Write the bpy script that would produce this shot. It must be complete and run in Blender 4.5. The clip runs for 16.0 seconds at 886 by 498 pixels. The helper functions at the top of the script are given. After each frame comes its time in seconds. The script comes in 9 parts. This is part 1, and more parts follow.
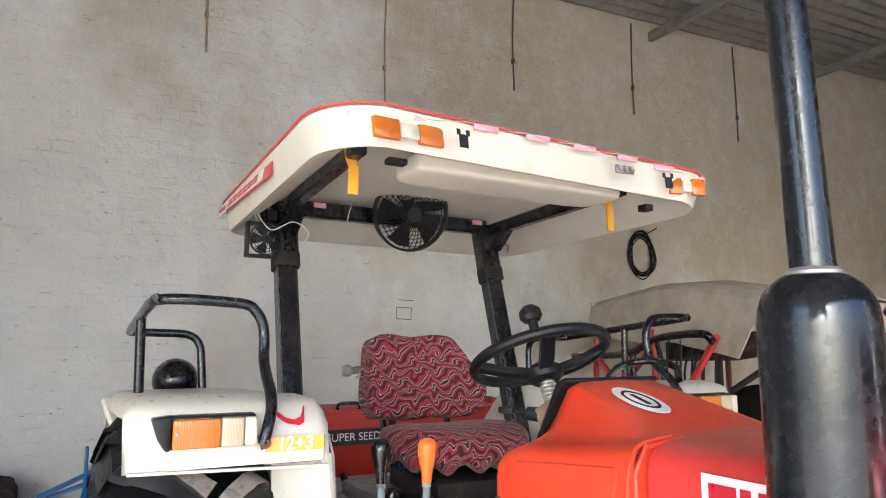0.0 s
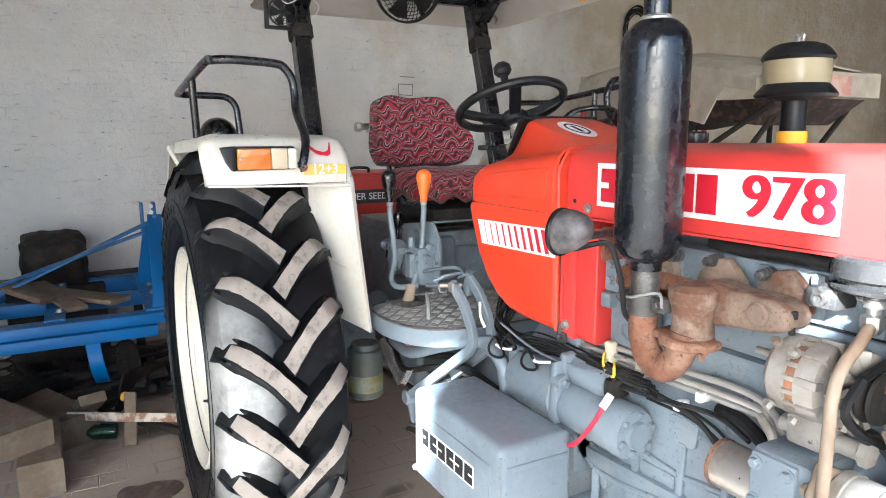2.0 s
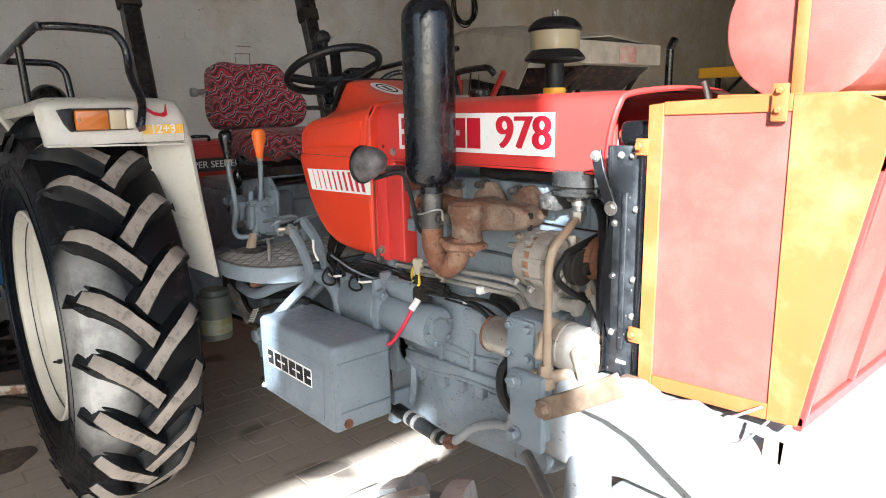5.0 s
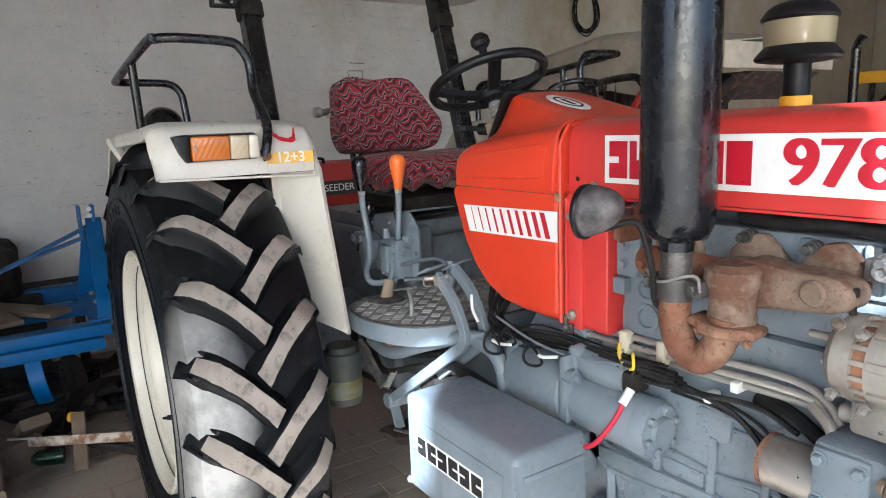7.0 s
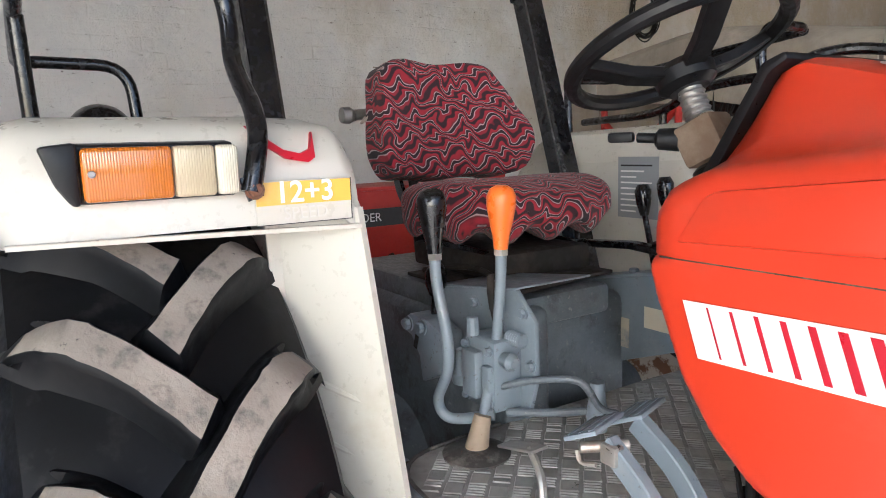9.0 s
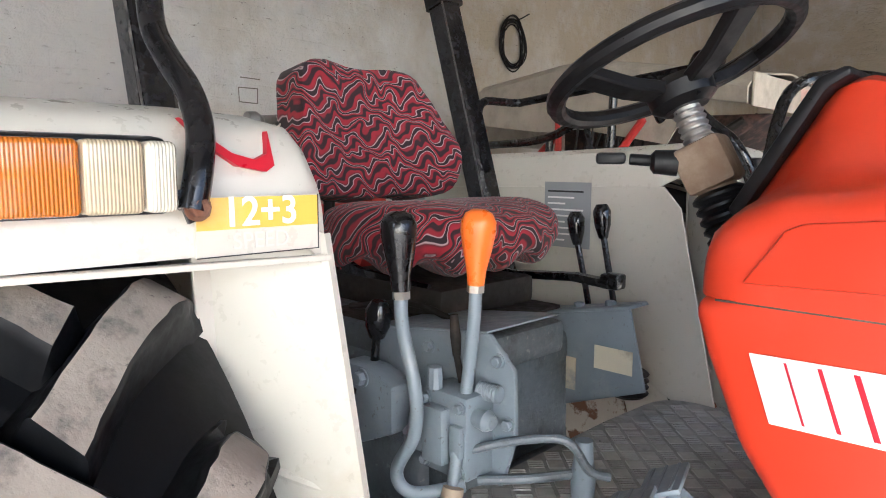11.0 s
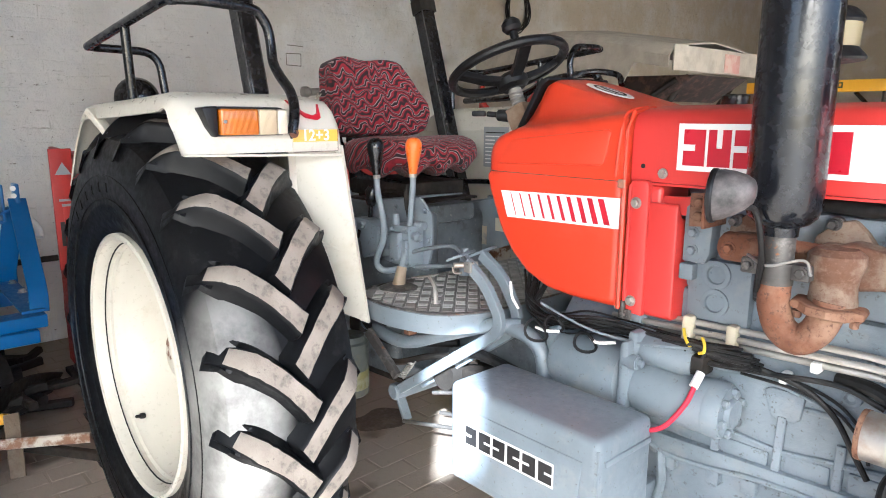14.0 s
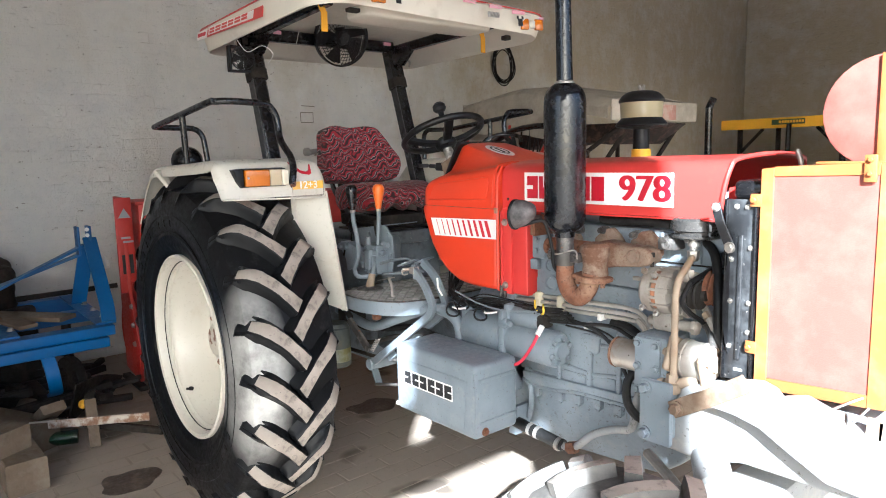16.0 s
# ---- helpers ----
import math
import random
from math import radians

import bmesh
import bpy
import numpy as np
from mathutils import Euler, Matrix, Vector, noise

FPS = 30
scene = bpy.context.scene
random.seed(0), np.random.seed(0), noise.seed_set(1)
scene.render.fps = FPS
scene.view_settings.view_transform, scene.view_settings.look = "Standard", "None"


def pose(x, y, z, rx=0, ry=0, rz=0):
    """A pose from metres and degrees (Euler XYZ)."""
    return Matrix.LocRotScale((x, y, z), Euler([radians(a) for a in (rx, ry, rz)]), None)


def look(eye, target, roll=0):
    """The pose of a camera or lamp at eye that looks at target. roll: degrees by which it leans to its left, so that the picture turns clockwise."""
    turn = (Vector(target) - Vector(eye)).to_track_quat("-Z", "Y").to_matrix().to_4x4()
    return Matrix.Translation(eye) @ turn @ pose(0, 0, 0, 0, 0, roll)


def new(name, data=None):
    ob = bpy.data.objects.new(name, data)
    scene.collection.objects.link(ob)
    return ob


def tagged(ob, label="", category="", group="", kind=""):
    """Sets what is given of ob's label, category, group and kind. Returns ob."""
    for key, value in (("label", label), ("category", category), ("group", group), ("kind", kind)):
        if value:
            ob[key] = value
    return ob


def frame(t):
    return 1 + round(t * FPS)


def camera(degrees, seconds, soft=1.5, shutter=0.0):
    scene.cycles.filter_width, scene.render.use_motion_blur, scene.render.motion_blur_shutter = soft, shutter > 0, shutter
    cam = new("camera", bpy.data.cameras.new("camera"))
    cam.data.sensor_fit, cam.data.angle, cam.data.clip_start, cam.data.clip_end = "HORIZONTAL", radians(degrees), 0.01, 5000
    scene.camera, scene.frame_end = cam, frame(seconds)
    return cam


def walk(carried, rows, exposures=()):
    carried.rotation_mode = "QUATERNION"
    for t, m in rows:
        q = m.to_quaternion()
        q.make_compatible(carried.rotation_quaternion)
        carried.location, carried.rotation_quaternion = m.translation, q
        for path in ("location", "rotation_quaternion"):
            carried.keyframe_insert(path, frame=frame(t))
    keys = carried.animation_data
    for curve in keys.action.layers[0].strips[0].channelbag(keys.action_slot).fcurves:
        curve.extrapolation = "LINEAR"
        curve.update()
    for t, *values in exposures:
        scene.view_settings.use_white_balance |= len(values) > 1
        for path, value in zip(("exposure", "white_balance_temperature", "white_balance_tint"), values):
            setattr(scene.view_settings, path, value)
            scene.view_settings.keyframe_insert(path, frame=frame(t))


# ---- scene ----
cam = camera(67.2, 16.0, soft=1.0)
PATH = [
    (0, (1.906, -0.999, 1.529), (0.174, -0.043, 1.823), 0.2),
    (0.5, (1.958, -1.011, 1.489), (0.242, 0.01, 1.594), 0.1),
    (1, (2.093, -1.049, 1.43), (0.362, -0.055, 1.302), 0.0),
    (1.5, (2.23, -1.117, 1.408), (0.488, -0.18, 1.113), 0.3),
    (2, (2.329, -1.19, 1.419), (0.596, -0.248, 1.084), -0.3),
    (2.5, (2.443, -1.317, 1.395), (0.761, -0.298, 1.033), -1.0),
    (3, (2.53, -1.36, 1.393), (0.938, -0.23, 0.955), -0.6),
    (3.5, (2.612, -1.335, 1.408), (1.057, -0.154, 0.977), -0.6),
    (4, (2.667, -1.313, 1.397), (1.167, -0.058, 0.977), -0.8),
    (6.5, (2.357, -1.29, 1.37), (0.886, -0.001, 0.953), -1.3),
    (7, (2.151, -1.195, 1.393), (0.502, -0.124, 1.027), -2.3),
    (7.5, (1.966, -1.119, 1.374), (0.261, -0.128, 1.041), -2.2),
    (8, (1.663, -1.076, 1.373), (-0.045, -0.089, 1.042), -1.6),
    (8.5, (1.484, -1.012, 1.378), (-0.213, -0.001, 1.066), -1.6),
    (9, (1.277, -0.871, 1.378), (-0.393, 0.186, 1.072), -1.9),
    (11.5, (1.021, -0.901, 1.367), (-0.322, 0.563, 1.138), 0.6),
    (12, (1.15, -1.043, 1.378), (-0.174, 0.438, 1.152), 0.4),
    (12.5, (1.279, -1.167, 1.374), (-0.035, 0.322, 1.134), 0.2),
    (13, (1.481, -1.328, 1.36), (0.173, 0.157, 1.071), 0.4),
    (13.5, (1.667, -1.41, 1.382), (0.361, 0.065, 1.039), 0.3),
    (14, (1.91, -1.45, 1.372), (0.457, -0.131, 0.983), 0.2),
    (14.5, (2.091, -1.55, 1.41), (0.611, -0.258, 1.041), -0.7),
    (15, (2.286, -1.685, 1.4), (0.797, -0.39, 1.08), -1.4),
    (15.5, (2.445, -1.757, 1.433), (0.953, -0.46, 1.131), -1.5),
    (16, (2.69, -1.791, 1.419), (1.176, -0.514, 1.143), -1.5),
]
EXPOSURES = [(0.0, 3.55, 4880, 6), (1.0, 3.55, 4680, 4), (2.5, 3.34, 4880, 6), (4.0, 2.74, 5080, 6), (6.5, 2.56, 4880, 6), (7.5, 3.14, 4780, 6), (9.0, 3.30, 4880, 8), (11.5, 3.48, 4880, 8), (12.5, 3.46, 4880, 8), (13.5, 3.46, 4880, 7), (14.0, 3.42, 4880, 7), (15.0, 3.36, 4930, 6), (15.5, 3.18, 4980, 6), (16.0, 2.98, 4980, 6)]
walk(cam, [(t, look(eye, target, roll)) for t, eye, target, roll in PATH], EXPOSURES)

# world, sun and exposure
SUN_AZ, SUN_EL = radians(-44.0), radians(28.0)
world = bpy.data.worlds.new("sky")
scene.world = world
world.use_nodes = True
wn = world.node_tree
sky = wn.nodes.new("ShaderNodeTexSky")
sky.sky_type, sky.sun_disc = "NISHITA", False
sky.sun_elevation, sky.sun_rotation = SUN_EL, radians(90.0) - SUN_AZ
sky.dust_density, sky.air_density, sky.ozone_density = 5.0, 1.0, 0.6
wn.links.new(sky.outputs["Color"], wn.nodes["Background"].inputs["Color"])
wn.nodes["Background"].inputs["Strength"].default_value = 0.05
sun = bpy.data.lights.new("sun", "SUN")
sun.energy, sun.angle, sun.color = 5.0, radians(0.6), (1.0, 0.90, 0.76)
sun_ob = new("sun", sun)
toward = Vector((math.cos(SUN_EL) * math.cos(SUN_AZ), math.cos(SUN_EL) * math.sin(SUN_AZ), math.sin(SUN_EL)))
sun_ob.matrix_world = look(toward * 30, (0, 0, 0))


# materials
def nodes_of(name):
    mat = bpy.data.materials.new(name)
    mat.use_nodes = True
    return mat, mat.node_tree, mat.node_tree.nodes["Principled BSDF"]


def add(tree, kind, **inputs):
    n = tree.nodes.new(kind)
    for k, v in inputs.items():
        n.inputs[k.replace("_", " ")].default_value = v
    return n


def noise_at(tree, scale, detail=4.0, rough=0.55, stretch=None):
    tc = tree.nodes.new("ShaderNodeTexCoord")
    n = add(tree, "ShaderNodeTexNoise", Scale=scale, Detail=detail, Roughness=rough)
    if stretch:
        mp = tree.nodes.new("ShaderNodeMapping")
        mp.inputs["Scale"].default_value = stretch
        tree.links.new(tc.outputs["Object"], mp.inputs["Vector"])
        tree.links.new(mp.outputs["Vector"], n.inputs["Vector"])
    else:
        tree.links.new(tc.outputs["Object"], n.inputs["Vector"])
    return n


def ramp(tree, source, stops):
    r = tree.nodes.new("ShaderNodeValToRGB")
    while len(r.color_ramp.elements) < len(stops):
        r.color_ramp.elements.new(0.5)
    for e, (p, c) in zip(r.color_ramp.elements, stops):
        e.position, e.color = p, (*c, 1) if len(c) == 3 else c
    tree.links.new(source, r.inputs["Fac"])
    return r.outputs["Color"]


def mix(tree, fac, a, b, mode="MIX"):
    m = tree.nodes.new("ShaderNodeMix")
    m.data_type, m.blend_type = "RGBA", mode
    for sock, v in ((m.inputs[0], fac), (m.inputs[6], a), (m.inputs[7], b)):
        if hasattr(v, "is_output"):
            tree.links.new(v, sock)
        else:
            sock.default_value = v if isinstance(v, (int, float)) else (*v, 1)
    return m.outputs[2]


def grey(v):
    return (v, v, v)


def bump(tree, bsdf, source, strength, distance):
    b = add(tree, "ShaderNodeBump", Strength=strength, Distance=distance)
    tree.links.new(source, b.inputs["Height"])
    tree.links.new(b.outputs["Normal"], bsdf.inputs["Normal"])
    return b


def surface(name, base, wear=None, wear_at=(0.56, 0.72), wear_scale=9.0, tone=0.18, scale=3.0, rough=0.5, rough_var=0.15,
            metal=0.0, relief=0.12, relief_scale=60.0, depth=0.002, coat=0.0, fleck=None, fleck_scale=70.0, fleck_at=(0.66, 0.7)):
    """Base colour with broad tonal drift, patches of wear or dust, small flecks and fine relief."""
    mat, t, b = nodes_of(name)
    drift = noise_at(t, scale, 5.0)
    lo, hi = [max(0.0, c * (1 - tone)) for c in base], [min(1.0, c * (1 + tone)) for c in base]
    col = ramp(t, drift.outputs["Fac"], [(0.3, lo), (0.7, hi)])
    if wear:
        w = noise_at(t, wear_scale, 8.0, 0.65)
        col = mix(t, ramp(t, w.outputs["Fac"], [(wear_at[0], grey(0)), (wear_at[1], grey(1))]), col, wear)
    if fleck:
        f = noise_at(t, fleck_scale, 6.0, 0.7)
        col = mix(t, ramp(t, f.outputs["Fac"], [(fleck_at[0], grey(0)), (fleck_at[1], grey(1))]), col, fleck)
    t.links.new(col, b.inputs["Base Color"])
    fine = noise_at(t, relief_scale, 6.0, 0.6)
    t.links.new(ramp(t, fine.outputs["Fac"], [(0.3, grey(max(0, rough - rough_var))), (0.7, grey(min(1, rough + rough_var)))]), b.inputs["Roughness"])
    b.inputs["Metallic"].default_value = metal
    b.inputs["Coat Weight"].default_value = coat
    bump(t, b, fine.outputs["Fac"], relief, depth)
    return mat


RED = surface("orange red paint", (0.60, 0.044, 0.011), wear=(0.53, 0.066, 0.03), wear_at=(0.55, 0.8), tone=0.08, rough=0.36, rough_var=0.05, coat=0.15, relief=0.03, fleck=(0.78, 0.40, 0.30), fleck_scale=24, fleck_at=(0.76, 0.79))
HOOD_RED = surface("crimson red paint", (0.54, 0.040, 0.032), wear=(0.50, 0.08, 0.05), wear_at=(0.6, 0.85), tone=0.1, rough=0.36, rough_var=0.04, coat=0.25, relief=0.02, fleck=(0.60, 0.26, 0.22), fleck_scale=28, fleck_at=(0.76, 0.79))
GREY = surface("blue grey machine paint", (0.182, 0.214, 0.247), wear=(0.24, 0.255, 0.262), wear_at=(0.54, 0.82), wear_scale=22, tone=0.2, scale=5, rough=0.42, relief=0.22, fleck=(0.12, 0.13, 0.135), fleck_scale=90, fleck_at=(0.61, 0.68))
CAST = surface("blue grey cast iron", (0.21, 0.245, 0.28), wear=(0.275, 0.285, 0.285), wear_at=(0.53, 0.8), wear_scale=16, tone=0.25, scale=6, rough=0.5, relief=0.5, relief_scale=110, depth=0.003, fleck=(0.10, 0.105, 0.105), fleck_scale=70, fleck_at=(0.58, 0.68))
WHITE = surface("cream white paint", (0.58, 0.555, 0.485), wear=(0.50, 0.455, 0.365), wear_at=(0.58, 0.82), tone=0.05, rough=0.36, coat=0.2, relief=0.04, fleck=(0.3, 0.22, 0.13), fleck_scale=22, fleck_at=(0.74, 0.77))
RUBBER = surface("black tyre rubber", (0.0055, 0.006, 0.0072), wear=(0.032, 0.031, 0.030), wear_at=(0.58, 0.74), wear_scale=11, tone=0.25, rough=0.43, rough_var=0.12, coat=0.02, relief=0.12, relief_scale=60, depth=0.003, fleck=(0.10, 0.09, 0.08), fleck_scale=120, fleck_at=(0.76, 0.82))
RUBBER.node_tree.nodes["Principled BSDF"].inputs["Specular IOR Level"].default_value = 0.2
RUBBER.node_tree.nodes["Principled BSDF"].inputs["Coat Roughness"].default_value = 0.16
def sheen_tyre():
    """Rubber with a pale reflected sheen painted over part of the outer shoulder, broken by noise."""
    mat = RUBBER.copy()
    mat.name = "tyre rubber with painted sheen"
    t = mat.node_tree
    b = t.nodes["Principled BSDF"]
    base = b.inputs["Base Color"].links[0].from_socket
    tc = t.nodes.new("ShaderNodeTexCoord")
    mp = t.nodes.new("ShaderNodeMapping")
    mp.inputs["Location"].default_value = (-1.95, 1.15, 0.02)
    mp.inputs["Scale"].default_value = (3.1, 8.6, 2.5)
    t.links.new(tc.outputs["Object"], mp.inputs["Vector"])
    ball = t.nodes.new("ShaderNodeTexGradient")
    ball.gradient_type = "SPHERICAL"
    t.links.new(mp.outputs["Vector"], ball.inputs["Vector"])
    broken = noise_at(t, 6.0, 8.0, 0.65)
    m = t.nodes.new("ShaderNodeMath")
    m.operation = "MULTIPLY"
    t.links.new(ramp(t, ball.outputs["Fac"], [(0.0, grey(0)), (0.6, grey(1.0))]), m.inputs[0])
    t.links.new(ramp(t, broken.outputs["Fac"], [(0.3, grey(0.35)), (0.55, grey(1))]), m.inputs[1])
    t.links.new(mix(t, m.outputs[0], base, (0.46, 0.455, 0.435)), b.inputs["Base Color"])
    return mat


TYRE = sheen_tyre()
LUGTOP = surface("dusty worn tread rubber", (0.285, 0.25, 0.215), wear=(0.12, 0.11, 0.10), wear_at=(0.54, 0.72), wear_scale=34, tone=0.2, scale=9, rough=0.85, relief=0.5, relief_scale=140, depth=0.003, fleck=(0.03, 0.03, 0.03), fleck_scale=46, fleck_at=(0.63, 0.70))
BLACK = surface("black gloss paint", (0.007, 0.007, 0.008), wear=(0.022, 0.021, 0.02), wear_at=(0.6, 0.8), tone=0.2, rough=0.24, coat=0.3, relief=0.08, fleck=(0.3, 0.29, 0.27), fleck_scale=60, fleck_at=(0.74, 0.77))
MUFFLER = surface("black enamel of the silencer", (0.007, 0.008, 0.011), wear=(0.028, 0.027, 0.026), wear_at=(0.56, 0.8), tone=0.2, rough=0.24, coat=0.1, relief=0.05, fleck=(0.2, 0.19, 0.18), fleck_scale=90, fleck_at=(0.74, 0.77))
PLASTIC = surface("black plastic", (0.008, 0.008, 0.009), wear=(0.03, 0.029, 0.028), wear_at=(0.56, 0.8), tone=0.2, rough=0.42, relief=0.1)
RUST = surface("brown rusted iron", (0.165, 0.066, 0.032), wear=(0.25, 0.15, 0.095), wear_at=(0.46, 0.66), tone=0.3, scale=12, rough=0.85, relief=0.5, relief_scale=80, depth=0.003, fleck=(0.09, 0.04, 0.025), fleck_scale=90, fleck_at=(0.54, 0.64))
BEIGE_RUST = surface("pale rust film on beige metal", (0.32, 0.25, 0.18), wear=(0.30, 0.17, 0.09), wear_at=(0.5, 0.75), tone=0.2, scale=14, rough=0.7, relief=0.3, fleck=(0.2, 0.1, 0.05), fleck_scale=60, fleck_at=(0.66, 0.72))
MANIFOLD = surface("scaled exhaust casting", (0.20, 0.145, 0.105), wear=(0.115, 0.055, 0.03), wear_at=(0.47, 0.57), wear_scale=13, tone=0.25, scale=14, rough=0.8, relief=0.6, relief_scale=110, depth=0.003, fleck=(0.15, 0.085, 0.055), fleck_scale=170, fleck_at=(0.55, 0.62))
STEEL = surface("dull bare steel", (0.42, 0.40, 0.37), wear=(0.25, 0.15, 0.08), wear_at=(0.56, 0.75), tone=0.2, scale=10, rough=0.42, metal=0.75, relief=0.2)
ALLOY = surface("dusty cast aluminium", (0.37, 0.345, 0.305), wear=(0.22, 0.18, 0.14), wear_at=(0.5, 0.72), tone=0.2, scale=14, rough=0.55, metal=0.35, relief=0.3, fleck=(0.12, 0.1, 0.08), fleck_scale=50, fleck_at=(0.64, 0.7))
ORANGE_KNOB = surface("orange plastic", (0.78, 0.16, 0.012), tone=0.06, rough=0.35, relief=0.05)
YELLOW = surface("yellow paint", (0.78, 0.42, 0.012), wear=(0.6, 0.4, 0.1), wear_at=(0.6, 0.8), tone=0.08, rough=0.45, relief=0.05)
# red frame with the sun's orange cast put into its base colour
FRAME_SUNLIT = surface("red frame paint in sunlit orange", (0.34, 0.108, 0.028), wear=(0.38, 0.19, 0.08), wear_at=(0.5, 0.75), tone=0.12, rough=0.5, relief=0.1, fleck=(0.75, 0.55, 0.35), fleck_scale=40, fleck_at=(0.7, 0.76))
BLUE = surface("blue implement paint", (0.010, 0.095, 0.29), wear=(0.03, 0.085, 0.18), wear_at=(0.55, 0.8), tone=0.14, rough=0.45, relief=0.12, fleck=(0.10, 0.07, 0.05), fleck_scale=30, fleck_at=(0.7, 0.76))
SEED_RED = surface("red implement paint", (0.42, 0.03, 0.022), wear=(0.24, 0.04, 0.03), wear_at=(0.55, 0.8), tone=0.12, rough=0.5, relief=0.1)
DARK = surface("dark grimy iron", (0.018, 0.016, 0.014), wear=(0.06, 0.045, 0.034), wear_at=(0.5, 0.75), tone=0.3, rough=0.7, relief=0.4)
WOOD = surface("old grey wood", (0.135, 0.10, 0.068), wear=(0.20, 0.17, 0.13), wear_at=(0.5, 0.75), tone=0.25, scale=8, rough=0.85, relief=0.6, relief_scale=50, depth=0.004)
CANVAS = surface("dusty beige canopy shell", (0.44, 0.40, 0.33), wear=(0.30, 0.27, 0.22), wear_at=(0.45, 0.75), tone=0.14, scale=4, rough=0.75, relief=0.2)
FIBRE = surface("cream fibreglass", (0.62, 0.585, 0.50), wear=(0.46, 0.41, 0.33), wear_at=(0.55, 0.85), tone=0.06, rough=0.42, relief=0.06)
MESH_RED = surface("red wire net", (0.25, 0.066, 0.05), wear=(0.30, 0.11, 0.085), wear_at=(0.45, 0.75), tone=0.1, rough=0.6, relief=0.5, relief_scale=400, depth=0.001)
NECK = surface("burnt dark steel", (0.09, 0.085, 0.08), wear=(0.28, 0.26, 0.24), wear_at=(0.52, 0.7), wear_scale=24, tone=0.25, scale=16, rough=0.5, metal=0.5, relief=0.3, fleck=(0.2, 0.09, 0.04), fleck_scale=50, fleck_at=(0.62, 0.7))
BRIGHT_PIPE = surface("bright dusty steel pipe", (0.50, 0.48, 0.44), wear=(0.34, 0.28, 0.2), wear_at=(0.56, 0.75), tone=0.15, scale=10, rough=0.4, metal=0.55, relief=0.1)
CABLE = surface("black cable sheath", (0.009, 0.009, 0.009), wear=(0.045, 0.042, 0.04), wear_at=(0.5, 0.75), tone=0.2, rough=0.5, relief=0.1)

for m, level in ((PLASTIC, 0.3), (CABLE, 0.3), (DARK, 0.25), (BLACK, 0.4)):
    m.node_tree.nodes["Principled BSDF"].inputs["Specular IOR Level"].default_value = level


# mesh helpers
def xf(bm, m):
    bmesh.ops.transform(bm, matrix=m, verts=bm.verts[:])
    return bm


def box(x0, x1, y0, y1, z0, z1, bev=0.004, seg=2):
    bm = bmesh.new()
    bmesh.ops.create_cube(bm, size=1.0)
    xf(bm, Matrix.LocRotScale(((x0 + x1) / 2, (y0 + y1) / 2, (z0 + z1) / 2), None, (abs(x1 - x0), abs(y1 - y0), abs(z1 - z0))))
    b = min(bev, 0.45 * min(abs(x1 - x0), abs(y1 - y0), abs(z1 - z0)))
    if b > 0:
        bmesh.ops.bevel(bm, geom=bm.edges[:], offset=b, segments=seg, profile=0.5, affect="EDGES")
    return bm


def joined(*bms):
    out = bmesh.new()
    for bm in bms:
        me = bpy.data.meshes.new("tmp")
        bm.to_mesh(me)
        out.from_mesh(me)
        bpy.data.meshes.remove(me)
        bm.free()
    return out


def frame_of(d):
    d = Vector(d).normalized()
    up = Vector((0, 0, 1)) if abs(d.z) < 0.95 else Vector((1, 0, 0))
    s = d.cross(up).normalized()
    return d, s, s.cross(d).normalized()


def lathe(origin, axis, profile, seg=32, close=True):
    """profile: (distance along the axis, radius) pairs."""
    d, s, u = frame_of(axis)
    o = Vector(origin)
    bm = bmesh.new()
    rings = []
    for h, r in profile:
        rings.append([bm.verts.new(o + d * h + (s * math.cos(a) + u * math.sin(a)) * max(r, 1e-4)) for a in (2 * math.pi * i / seg for i in range(seg))])
    for a, b in zip(rings, rings[1:]):
        for i in range(seg):
            bm.faces.new((a[i], a[(i + 1) % seg], b[(i + 1) % seg], b[i]))
    if close:
        bm.faces.new(rings[0][::-1])
        bm.faces.new(rings[-1])
    bmesh.ops.recalc_face_normals(bm, faces=bm.faces[:])
    return bm


def rod(a, b, r, seg=14, bev=0.1):
    a, b = Vector(a), Vector(b)
    h = (b - a).length
    e = min(r * bev * 2, h * 0.2)
    return lathe(a, b - a, [(0, r - e), (e, r), (h - e, r), (h, r - e)], seg)


def smooth_path(pts, n=6):
    P = [Vector(p) for p in pts]
    P = [P[0] * 2 - P[1]] + P + [P[-1] * 2 - P[-2]]
    out = []
    for i in range(1, len(P) - 2):
        p0, p1, p2, p3 = P[i - 1:i + 3]
        for k in range(n):
            t = k / n
            out.append(0.5 * ((2 * p1) + (p2 - p0) * t + (2 * p0 - 5 * p1 + 4 * p2 - p3) * t * t + (3 * p1 - p0 - 3 * p2 + p3) * t ** 3))
    return out + [P[-2]]


def rounded_path(pts, r, n=5):
    """A polyline whose corners are rounded at about the radius r."""
    P = [Vector(p) for p in pts]
    out = [P[0]]
    for a, b, c in zip(P, P[1:], P[2:]):
        k = min(r, (a - b).length * 0.45, (c - b).length * 0.45)
        p, q = b + (a - b).normalized() * k, b + (c - b).normalized() * k
        for i in range(n + 1):
            t = i / n
            out.append(p * (1 - t) ** 2 + b * 2 * t * (1 - t) + q * t * t)
    return out + [P[-1]]


